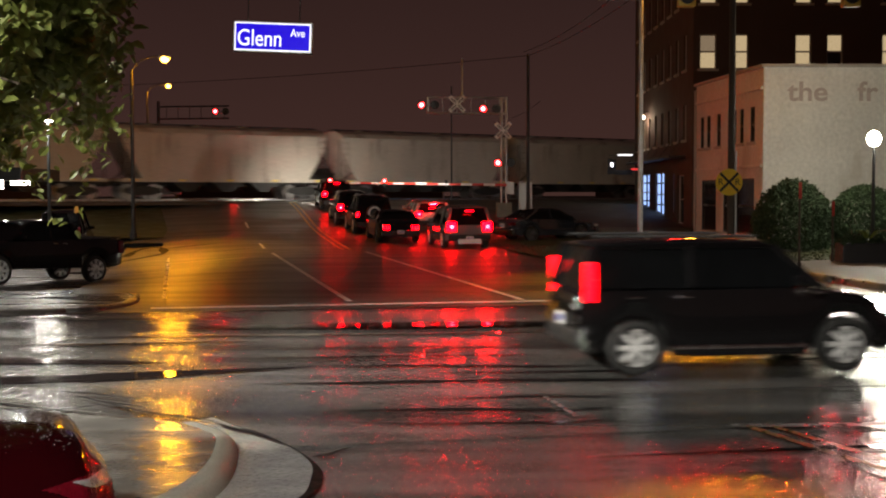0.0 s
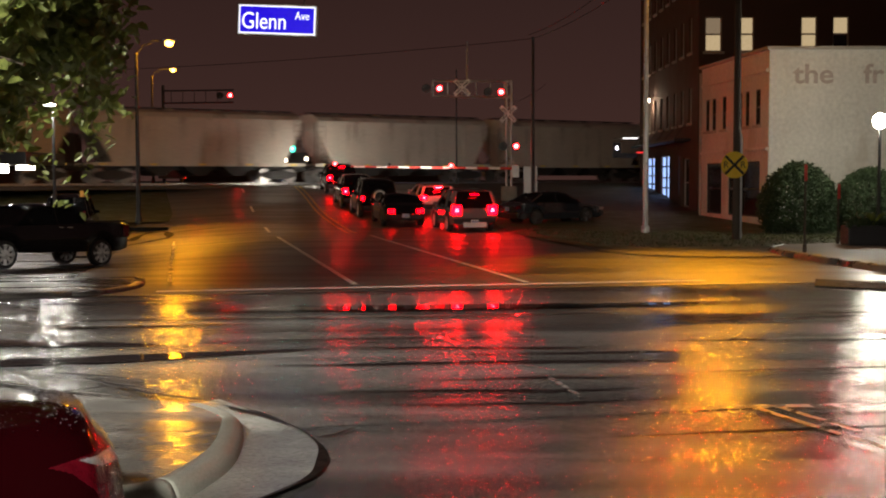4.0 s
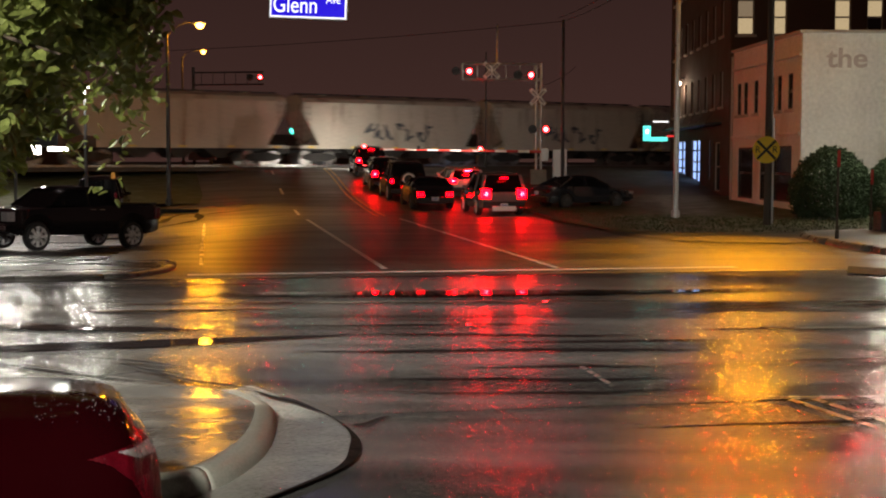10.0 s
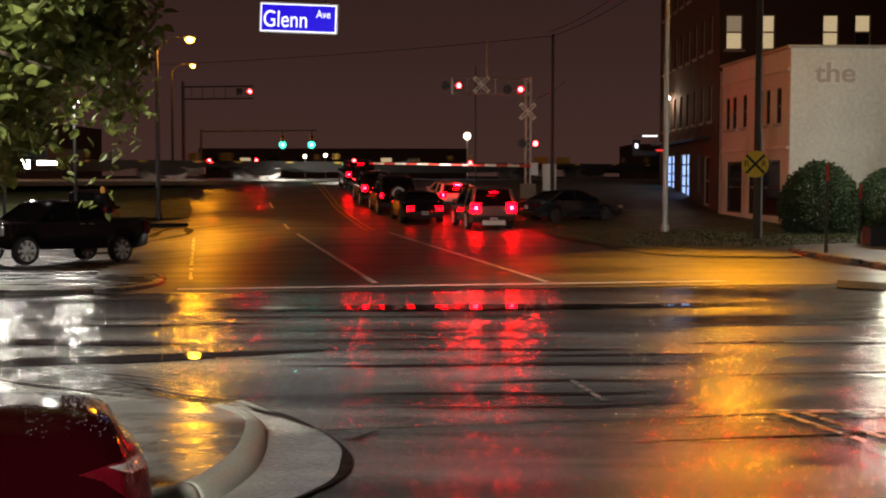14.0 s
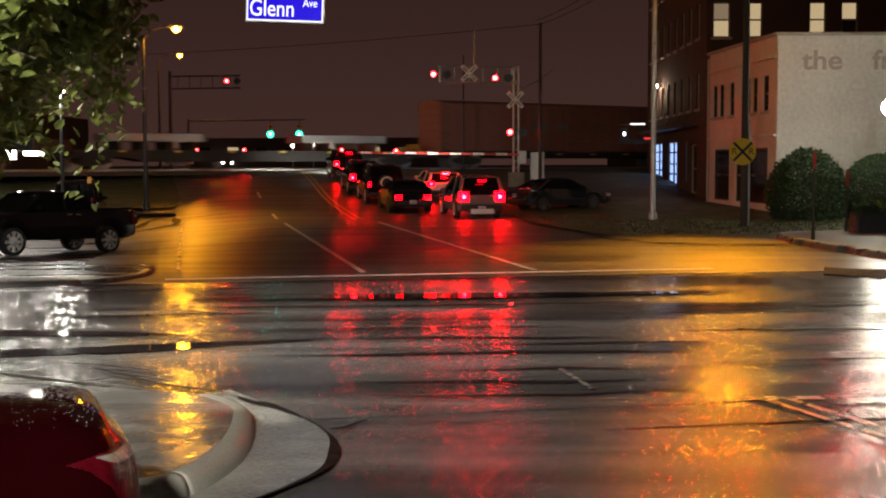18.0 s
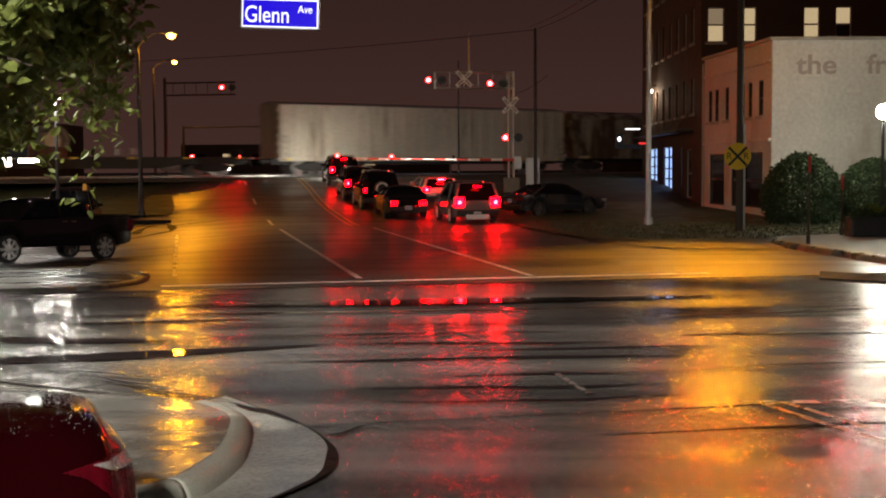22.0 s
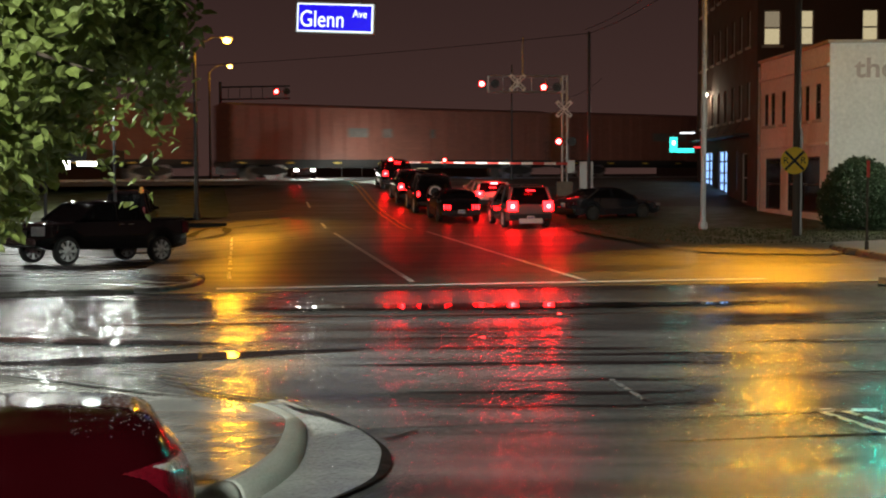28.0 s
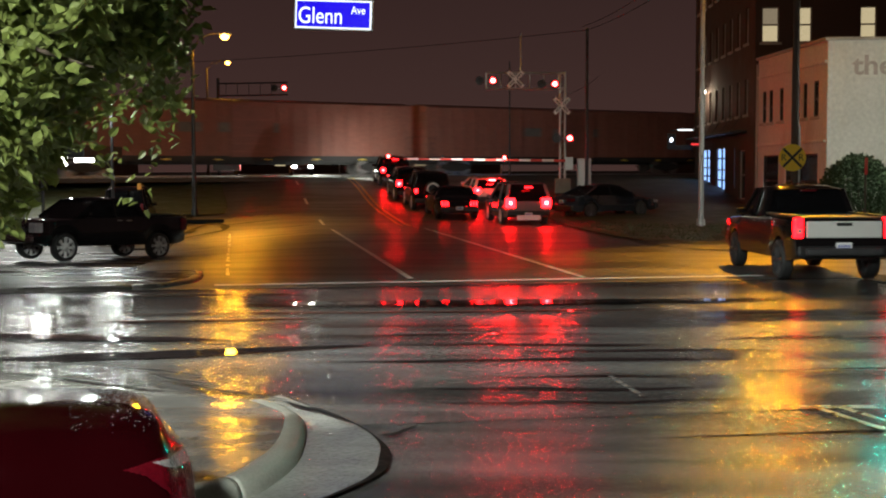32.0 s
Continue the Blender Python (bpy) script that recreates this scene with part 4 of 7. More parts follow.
# ---- vehicles ----
def wheel_meshes():
    bm = bmesh.new()
    prof = [(0.25, -0.11), (0.31, -0.12), (0.333, -0.10), (0.34, -0.06), (0.34, 0.06), (0.333, 0.10), (0.31, 0.12), (0.25, 0.11)]
    seg = 28
    rings = [[bm.verts.new((r * math.cos(2 * math.pi * i / seg), y, r * math.sin(2 * math.pi * i / seg))) for r, y in prof] for i in range(seg)]
    for i in range(seg):
        a, b = rings[i], rings[(i + 1) % seg]
        for j in range(len(prof) - 1):
            bm.faces.new((a[j], a[j + 1], b[j + 1], b[j]))
    bmesh.ops.recalc_face_normals(bm, faces=bm.faces)
    tyre = mesh_of("tyre", bm, M_RUBBER, True)
    bm = bmesh.new()
    tube(bm, (0, -0.05, 0), (0, 0.05, 0), 0.262, 0.262, 28, False)
    for y in (-0.105, 0.105):
        tube(bm, (0, y * 0.72, 0), (0, y, 0), 0.25, 0.268, 28, False)
    for k in range(8):
        a = 2 * math.pi * k / 8
        for y in (-0.085, 0.085):
            for da in (-0.06, 0.06):
                tube(bm, (0.04 * math.cos(a), y, 0.04 * math.sin(a)), (0.255 * math.cos(a + da), y, 0.255 * math.sin(a + da)), 0.036, 0.03, 6)
    tube(bm, (0, -0.1, 0), (0, 0.1, 0), 0.06, seg=12)
    rim = mesh_of("rim", bm, M_RIM)
    bm = bmesh.new()
    tube(bm, (0, -0.04, 0), (0, 0.04, 0), 0.22, seg=20)
    disc = mesh_of("brake_disc", bm, M_DARKSTEEL)
    return tyre, rim, disc


TYRE, RIM, DISC = wheel_meshes()


DARKRIM = RIM.copy()
DARKRIM.materials[0] = M_DARKSTEEL


def dark_rims(t):
    """Swap the rims for the dark copy."""
    for w in t.children:
        for q in w.children:
            if q.data is RIM:
                q.data = DARKRIM
    return t


def add_wheels(parent, wbase, half, r, big=1.0):
    for sx in (-1, 1):
        for sy in (-1, 1):
            w = new("wheel", TYRE)
            w.parent = parent
            w.matrix_basis = pose(sx * wbase / 2, sy * half, r) @ Matrix.Diagonal((r / 0.34, 1.0, r / 0.34, 1))
            for nm, me in (("rim", RIM), ("brake_disc", DISC)):
                q = new(nm, me)
                q.parent = w
                if nm == "rim" and big != 1:
                    q.matrix_basis = Matrix.Diagonal((big, 1.25, big, 1))


def pw(table, x):
    """Height off a table of points, straight between them."""
    if x <= table[0][0]:
        return table[0][1]
    for (a, za), (b, zb) in zip(table[:-1], table[1:]):
        if x <= b:
            return za + (zb - za) * (x - a) / max(1e-6, b - a)
    return table[-1][1]


def car(name, label, m, shell, L, W, wbase, r, top, cab, roof, belt, sill=0.28, tails=(), heads=(), plate=0.6, category="car",
        tuck=0.2, nose=0.10, group="", mirror=True, bumper=M_BLACK, bed=None, arch=1.16, chmsl=None, spare=False, rack=False, big=1.0, tail_depth=0.20):
    """A road vehicle, x ahead. top: heights of bonnet, waist and boot along it; cab: x of the glasshouse's rear foot, rear top, front top, front foot."""
    t = thing(name, label, category, m, group)
    h = L / 2
    xs = set(steps(-h, h, 20))
    for sx in (-wbase / 2, wbase / 2):
        xs |= {sx + r * arch * math.sin(a) for a in steps(-1.5, 1.5, 10)}
    xs |= {x for x, _ in top}
    xs = sorted(x for x in xs if -h <= x <= h)
    bm = bmesh.new()
    rings = []
    for x in xs:
        u = abs(x) / h
        w = W / 2 * (1 - nose * u ** 7)
        z0 = sill + (0.10 * max(0, u - 0.86) / 0.14)
        for sx in (-wbase / 2, wbase / 2):
            d = abs(x - sx)
            if d < r * arch:
                z0 = max(z0, r + math.sqrt(max(0, (r * arch) ** 2 - d * d)))
        zt = pw(top, x)
        zb = min(zt - 0.03, belt) if zt > belt - 0.05 else zt - 0.04
        z0 = min(z0, zb - 0.06)
        zm = z0 + (zb - z0) * 0.55
        sec = [(w * 0.80, z0), (w * 0.97, z0), (w, min(zm, z0 + 0.18)), (w, zm), (w * 0.965, zb), (w * 0.90, zb + (zt - zb) * 0.6), (w * 0.5, zt), (0, zt + 0.01)]
        ring = [(y, z) for y, z in sec] + [(-y, z) for y, z in reversed(sec[:-1])]
        rings.append([bm.verts.new((x, y, z)) for y, z in ring])
    for a, b in zip(rings[:-1], rings[1:]):
        for i in range(len(a) - 1):
            bm.faces.new((a[i], a[i + 1], b[i + 1], b[i]))
    bm.faces.new(rings[0])
    bm.faces.new(list(reversed(rings[-1])))
    bmesh.ops.recalc_face_normals(bm, faces=bm.faces)
    body = part("body", bm, shell, t, smooth=True)
    bv = body.modifiers.new("split", "EDGE_SPLIT")
    bv.split_angle = radians(38)
    # underbody keeps the wells dark
    bm = bmesh.new()
    box(bm, (0, 0, sill + 0.22), (L * 0.94, W * 0.72, 0.36))
    part("underbody", bm, M_BLACK, t)
    # glasshouse
    rr, rt, ft, ff = cab
    wl, wt = W / 2 * 0.93, W / 2 * 0.93 - tuck
    zb = belt - 0.02
    foot = {"rl": (rr, wl, min(zb, pw(top, rr) + 0.0)), "fl": (ff, wl, min(zb, pw(top, ff) + 0.0))}
    zr = roof - 0.07

    def quad(nm, pts, material, sub=None, thick=0.02):
        bm = bmesh.new()
        vs = [bm.verts.new(p) for p in pts]
        bm.faces.new(vs)
        f = bmesh.ops.solidify(bm, geom=bm.faces[:], thickness=thick)
        bmesh.ops.recalc_face_normals(bm, faces=bm.faces)
        return part(nm, bm, material, sub or t)
    zf, zq = foot["fl"][2], foot["rl"][2]
    quad("windscreen", [(ff, wl * 0.94, zf), (ff, -wl * 0.94, zf), (ft, -wt * 0.95, zr), (ft, wt * 0.95, zr)], M_GLASS)
    quad("rear_window", [(rr, -wl * 0.92, zq), (rr, wl * 0.92, zq), (rt, wt * 0.93, zr), (rt, -wt * 0.93, zr)], M_GLASS)
    mid = (rt + ft) / 2 + 0.05
    for s in (-1, 1):
        def lerp_side(x, k):
            return (x, s * (wl * (1 - k) + wt * k) * 0.992, zb * (1 - k) + zr * k)
        for x0, x1, y0, y1 in ((ff - 0.06, ft - 0.02, mid + 0.05, mid + 0.05), (mid - 0.05, mid - 0.05, rr + 0.10, rt + 0.10)):
            a, b, c, d = lerp_side(x0, 0), lerp_side(x1, 1), lerp_side(y1, 1), lerp_side(y0, 0)
            quad("side_window", [a, b, c, d] if s < 0 else [d, c, b, a], M_GLASS)
        for p, q, rad in (((ff, s * wl, zf), (ft, s * wt, zr), 0.045), ((mid, s * wl, zb), (mid, s * wt, zr), 0.05), ((rr, s * wl, zq), (rt, s * wt, zr), 0.075)):
            bm = bmesh.new()
            tube(bm, p, q, rad, rad, 8)
            part("pillar", bm, shell, t)
    bm = bmesh.new()
    rs = []
    for x, k in ((rt - 0.08, -0.05), (rt + 0.05, 0.0), ((rt + ft) / 2, 0.07), (ft - 0.08, 0.03), (ft + 0.05, -0.05)):
        rs.append([bm.verts.new((x, wt * y, zr + z + (k if abs(y) < 1.02 else 0) * (1 - y * y * 0.6))) for y, z in
                   ((-1.06, -0.03), (-1.0, 0.02), (-0.7, 0.045), (0, 0.055), (0.7, 0.045), (1.0, 0.02), (1.06, -0.03))])
    for a, b in zip(rs[:-1], rs[1:]):
        for i in range(6):
            bm.faces.new((a[i], b[i], b[i + 1], a[i + 1]))
    bmesh.ops.solidify(bm, geom=bm.faces[:], thickness=0.03)
    bmesh.ops.recalc_face_normals(bm, faces=bm.faces)
    part("roof", bm, shell, t, smooth=True)
    bm = bmesh.new()
    box(bm, ((rr + ff) / 2, 0, (zb + zr) / 2 - 0.1), (abs(ff - rr) * 0.5, wt * 1.5, (zr - zb) * 0.75), bevel=0.1)
    part("seats", bm, M_BLACK, t)
    # bumpers
    for s, x in ((-1, -h), (1, h)):
        bm = bmesh.new()
        box(bm, (x - s * 0.05, 0, sill + 0.20), (0.16, W * 0.90, 0.22), bevel=0.05)
        part("bumper", bm, bumper, t)
    add_wheels(t, wbase, W / 2 - 0.12, r, big)
    for y, z, w2, hh, mt in tails:
        for s in (-1, 1):
            bm = bmesh.new()
            box(bm, (-h + 0.17 - tail_depth / 2, s * y, z), (tail_depth, w2, hh), bevel=min(0.03, w2 * 0.2, hh * 0.2))
            part("tail_light", bm, mt, t)
    for y, z, w2, hh, mt in heads:
        for s in (-1, 1):
            bm = bmesh.new()
            box(bm, (h - 0.12, s * y, z), (0.26, w2, hh), bevel=min(0.03, w2 * 0.2, hh * 0.2))
            part("headlight", bm, mt, t)
    if plate:
        bm = bmesh.new()
        box(bm, (-h - 0.035, 0, plate), (0.012, 0.31, 0.155), bevel=0.004)
        pl = part("number_plate", bm, M_PLATE, t)
        for k in range(5):
            bm = bmesh.new()
            box(bm, (-h - 0.043, -0.1 + 0.05 * k, plate), (0.004, 0.03, 0.07))
            part("plate_bar", bm, M_BLUEBAR, pl)
    if mirror:
        for s in (-1, 1):
            bm = bmesh.new()
            box(bm, (ff - 0.34, s * (W / 2 + 0.06), belt + 0.06), (0.12, 0.20, 0.13), bevel=0.03)
            part("mirror", bm, shell, t)
    for s in (-1, 1):
        for x in (mid - 0.12, rr + 0.55):
            bm = bmesh.new()
            box(bm, (x, s * W / 2 * 0.985, belt - 0.12), (0.17, 0.03, 0.03), bevel=0.008)
            part("door_handle", bm, M_CHROME if shell in (M_CARBLACK,) else shell, t)
    if chmsl:
        bm = bmesh.new()
        box(bm, (chmsl[0], 0, chmsl[1]), (0.05, 0.34, 0.045), bevel=0.01)
        part("high_brake_light", bm, chmsl[2], t)
    if bed:
        bm = bmesh.new()
        box(bm, ((bed[0] + bed[1]) / 2, 0, bed[2]), (bed[1] - bed[0], W * 0.78, 0.03), bevel=0.01)
        part("bed_cover", bm, M_BLACK, t)
        for s in (-1, 1):
            bm = bmesh.new()
            box(bm, ((bed[0] + bed[1]) / 2, s * W * 0.435, bed[2] + 0.03), (bed[1] - bed[0], 0.10, 0.05), bevel=0.015)
            part("bed_rail", bm, M_BLACK, t)
        if len(bed) > 3:
            bm = bmesh.new()
            box(bm, (-h - 0.01, 0, bed[2] - 0.22), (0.05, W * 0.74, 0.32), bevel=0.02)
            part("tailgate", bm, bed[3], t, "pale silver tailgate panel")
            bm = bmesh.new()
            box(bm, (-h - 0.04, 0, bed[2] - 0.12), (0.02, 0.3, 0.06), bevel=0.01)
            part("tailgate_latch", bm, M_BLACK, t)
    if spare:
        bm = bmesh.new()
        tube(bm, (-h - 0.26, 0, 1.08), (-h - 0.02, 0, 1.08), 0.36, seg=24)
        sp = part("spare_wheel", bm, M_RUBBER, t)
        # trim ring whose reflected light is put into its white colour
        bm = bmesh.new()
        loops = []
        for i in range(28):
            a = 2 * math.pi * i / 28
            loops.append([])
            for j in range(8):
                q = 2 * math.pi * j / 8
                rad = 0.27 + 0.04 * math.cos(q)
                loops[-1].append(bm.verts.new((-h - 0.28 + 0.04 * math.sin(q), rad * math.cos(a), 1.08 + rad * math.sin(a))))
        for i in range(28):
            for j in range(8):
                bm.faces.new((loops[i][j], loops[i][(j + 1) % 8], loops[(i + 1) % 28][(j + 1) % 8], loops[(i + 1) % 28][j]))
        bmesh.ops.recalc_face_normals(bm, faces=bm.faces)
        part("wheel_ring", bm, M_XBUCK, sp, "ring of the spare wheel, its shine painted white")
    if rack:
        for s in (-1, 1):
            bm = bmesh.new()
            tube(bm, (rt, s * wt * 0.9, roof + 0.05), (ft - 0.2, s * wt * 0.9, roof + 0.05), 0.02, seg=6)
            part("roof_rail", bm, M_DARKSTEEL, t)
    bm = bmesh.new()
    box(bm, (h + 0.012, 0, sill + 0.42), (0.03, W * 0.5, 0.2), bevel=0.02)
    part("grille", bm, M_BLACK, t)
    return t


def suv(label, m, shell, tails, L=4.5, H=1.72, W=1.85, wbase=2.7, r=0.36, heads=(), spare=False, plate=0.62, chmsl=None, name="suv", group="", rack=True, box_tail=0.12, screen=0.0, big=1.0, sill=0.30, tail_depth=0.20):
    h = L / 2
    return car(name, label, m, shell, L, W, wbase, r, [(-h, 0.80), (-h + 0.08, 0.98), (-h + 0.3, 1.02), (h * 0.38, 1.03), (h - 0.35, 0.92), (h - 0.05, 0.78), (h, 0.6)],
               (-h + 0.10, -h + 0.10 + box_tail + 0.12, h * 0.02 + screen, h * 0.42 + screen * 0.5), H, 1.04, sill, tails, heads or ((0.68, 0.72, 0.3, 0.15, M_CLEAR),), plate, "suv", 0.17, group=group,
               spare=spare, chmsl=chmsl, rack=rack, big=big, tail_depth=tail_depth)


def sedan(label, m, shell, tails, L=4.75, H=1.45, W=1.83, heads=(), chmsl=None, name="sedan", plate=0.72, group=""):
    h = L / 2
    return car(name, label, m, shell, L, W, 2.75, 0.33, [(-h, 0.62), (-h + 0.06, 0.90), (-h + 0.25, 1.0), (-h + 0.85, 1.04), (0, 0.98), (h * 0.40, 0.95), (h - 0.4, 0.80), (h - 0.06, 0.66), (h, 0.5)],
               (-h + 0.62, -h + 1.45, h * 0.12, h * 0.45), H, 0.99, 0.24, tails, heads or ((0.66, 0.66, 0.36, 0.13, M_CLEAR),), plate, "car", 0.24, 0.16, group=group, chmsl=chmsl)


def pickup(label, m, shell, tails, L=5.7, H=1.86, W=1.98, heads=(), gate=None, r=0.40, name="pickup_truck", cab=0.0):
    h = L / 2
    return car(name, label, m, shell, L, W, 3.6 * L / 5.8, r, [(-h, 1.22), (-h + 0.05, 1.26), (-0.55, 1.26), (-0.4, 1.24), (h * 0.42, 1.2), (h - 0.35, 1.12), (h - 0.08, 1.02), (h, 0.8)],
               (-0.62 + cab, -0.42 + cab, 0.62, 1.25), H, 1.24, 0.42, tails, heads or ((0.78, 0.92, 0.28, 0.26, M_CLEAR),), 0.72, "pickup truck", 0.17, 0.06,
               bed=(-h + 0.06, -0.65 + cab, 1.27) + ((gate,) if gate else ()), arch=1.2, chmsl=(-0.56 + cab, H - 0.09, M_TAIL_OFF))


def stand(x, y, turn, dz=0.0, reach=1.35):
    """On the ground, tipped along its slope."""
    c, s = math.cos(radians(turn)), math.sin(radians(turn))
    z0, z1 = land(x - c * reach, y - s * reach), land(x + c * reach, y + s * reach)
    return pose(x, y, (z0 + z1) / 2 + dz, 0, 0, turn) @ pose(0, 0, 0, 0, -math.degrees(math.atan2(z1 - z0, 2 * reach)), 0)


GT = 90 + 11.8      # heading up the avenue
# lit lens drawn larger to stand for its glare, with a hotter core
LIT = lambda y, z, w=0.2, hh=0.24: ((y, z, w, hh, M_TAIL_ON), (y, z, w * 0.5, hh * 0.45 + 0.02, M_TAIL_HOT))
QUEUE = "vehicles waiting at the crossing"
suv("dark suv waiting at the gate with brake lights lit", stand(-6.75, 75.8, GT), M_CARBLACK, LIT(0.72, 0.98, 0.26, 0.26), chmsl=(-2.16, 1.62, M_TAIL_ON), group=QUEUE)
suv("black suv waiting in the queue with brake lights lit", stand(-5.15, 67.9, GT), M_CARBLACK, LIT(0.74, 0.98, 0.28, 0.30), group=QUEUE, rack=False)
suv("dark boxy off-roader with a ringed spare wheel behind", stand(-3.82, 62.6, GT), M_CARBLACK, ((0.78, 0.98, 0.14, 0.2, M_TAIL_ON),), H=1.86, L=4.2, W=1.87, r=0.4, spare=True, group=QUEUE, box_tail=0.0, name="off_roader", plate=0.7)
co = dark_rims(sedan("low black coupe with triple-bar tail lights", stand(-2.35, 57.0, GT), M_CARBLACK, (), H=1.37, L=4.7, W=1.9, group=QUEUE, name="coupe", plate=0.5))
for s in (-1, 1):
    for k in range(3):
        bm = bmesh.new()
        box(bm, (-2.36, s * (0.52 + 0.12 * k), 0.70), (0.06, 0.05, 0.2), bevel=0.01)
        part("tail_light_bar", bm, M_TAIL_ON, co)
suv("pale car waiting in the queue with brake lights lit", stand(-0.95, 64.4, GT), M_CARWHITE, LIT(0.74, 0.92, 0.34, 0.24), H=1.5, chmsl=(-2.2, 1.42, M_TAIL_HOT), group=QUEUE)
tail = suv("silver suv at the queue's tail with bright brake lights", stand(0.60, 53.2, GT), M_CARSILVER, LIT(0.75, 0.92, 0.40, 0.40), H=1.74, L=4.7, W=1.96, chmsl=(-2.30, 1.56, M_TAIL_ON), group=QUEUE, plate=0.45, rack=False)
# white panel added in place of the lit wet road seen under the car
bm = bmesh.new()
box(bm, (-2.38, 0, 0.32), (0.10, 0.98, 0.20), bevel=0.03)
part("rear_valance", bm, M_PLATE, tail, "white panel standing for the lit road under the car")
dark_rims(sedan("dark sedan parked on the lot beside the avenue", stand(4.75, 57.5, 30), M_CARNAVY, ((0.66, 0.8, 0.35, 0.13, M_TAIL_OFF),)))
pickup("black crew-cab pickup parked in the lot", stand(-11.68, 35.06, 234), M_CARBLACK, ((0.86, 1.02, 0.16, 0.36, M_TAIL_OFF),), L=5.1, H=1.74, W=1.86, r=0.38, cab=-0.42)
pk = [o for o in scene.objects if o.name.startswith("pickup_truck") and o.parent is None][-1]
bm = bmesh.new()
box(bm, (2.56, 0, 0.62), (0.14, 1.72, 0.2), bevel=0.05)
part("front_bumper", bm, M_CHROME, pk, "chrome front bumper")
for k in range(3):
    bm = bmesh.new()
    box(bm, (2.585, 0, 0.84 + 0.09 * k), (0.04, 0.9, 0.03), bevel=0.01)
    part("grille_bar", bm, M_CHROME, pk, "chrome grille bar")
# stand-in vehicle for an unclear dark shape, its amber glint a glowing post
van = suv("unclear dark shape behind the pickup, built as a tall vehicle", stand(-15.7, 52.0, 100), M_CARBLACK, ((0.72, 1.1, 0.12, 0.4, M_TAIL_OFF),), L=4.6, H=1.9, W=1.75, name="van", box_tail=0.0, plate=0.5)
bm = bmesh.new()
tube(bm, (-2.0, -0.6, 1.86), (-2.0, -0.6, 2.1), 0.09, 0.07, 12)
part("amber_beacon", bm, glow("amber_beacon", (1.0, 0.45, 0.08), 0.18), van, "amber glint built as a small glowing post")
rc = car("sedan", "dark red sedan parked close by, beaded with rain", pose(-3.985, 5.60, -0.17, 4.0, 0, 199), M_CARRED, 4.8, 1.56, 2.78, 0.33,
         [(-2.4, 0.62), (-2.37, 0.86), (-2.31, 0.98), (-2.2, 1.06), (-2.05, 1.10), (-1.75, 1.125), (-1.45, 1.12), (0, 1.02), (1.0, 0.97), (2.0, 0.82), (2.34, 0.68), (2.4, 0.5)],
         (-1.72, -0.80, 0.35, 1.15), 1.47, 1.04, 0.24, (), ((0.66, 0.66, 0.36, 0.13, M_CLEAR),), 0.66, "car", 0.24, 0.07, bumper=M_CARRED)
# its rounded stern, lofted in one smooth skin
RED_TOP = [(-2.41, 0.75), (-2.408, 0.86), (-2.397, 0.94), (-2.356, 1.0), (-2.313, 1.035), (-2.285, 1.085), (-2.27, 1.12), (-2.23, 1.165), (-2.143, 1.195), (-2.025, 1.215), (-1.8, 1.23), (-1.5, 1.24), (0, 1.03), (1.0, 0.98), (2.0, 0.84), (2.32, 0.70), (2.4, 0.55)]


def red_skin(x, a, swell=0.0):
    """A point of the red car's skin: x along it, a the angle round its section."""
    w = 0.915 * (1 - 0.22 * max(0.0, (-2.12 - x) / 0.29) ** 3.0 - 0.12 * max(0.0, (x - 1.2) / 1.2) ** 2)
    zt, z0 = pw(RED_TOP, x), 0.26
    for sx in (-1.39, 1.39):
        d = abs(x - sx)
        if d < 0.385:
            z0 = max(z0, 0.33 + math.sqrt(0.385 ** 2 - d * d))
    c, s = math.cos(a), math.sin(a)
    return Vector((x - swell * 0.5, (w + swell) * math.copysign(abs(c) ** 0.46, c), z0 + (zt - z0) * max(0.0, s) ** 0.58))


bm = bmesh.new()
rings = []
for x in [-2.41, -2.405, -2.39, -2.37, -2.34, -2.30, -2.26, -2.22, -2.16, -2.08, -1.98] + [-1.85 + 0.145 * i for i in range(30)]:
    if x > 2.4:
        break
    rings.append([bm.verts.new(red_skin(x, math.pi * i / 36)) for i in range(37)])
for a, b in zip(rings[:-1], rings[1:]):
    for i in range(36):
        bm.faces.new((a[i], b[i], b[i + 1], a[i + 1]))
bm.faces.new(rings[0])
bm.faces.new(list(reversed(rings[-1])))
bmesh.ops.recalc_face_normals(bm, faces=bm.faces)
for ch in [c for c in rc.children if c.name.startswith("door_handle")]:
    bpy.data.objects.remove(ch)
for ch in rc.children:
    if ch.name.startswith("body"):
        ch.modifiers.clear()
        ch.data = mesh_of("body", bm, M_CARRED, True)
        break


def inside(poly, x, z):
    hit = False
    for (x0, z0), (x1, z1) in zip(poly, poly[1:] + poly[:1]):
        if (z0 > z) != (z1 > z) and x < (x1 - x0) * (z - z0) / (z1 - z0) + x0:
            hit = not hit
    return hit


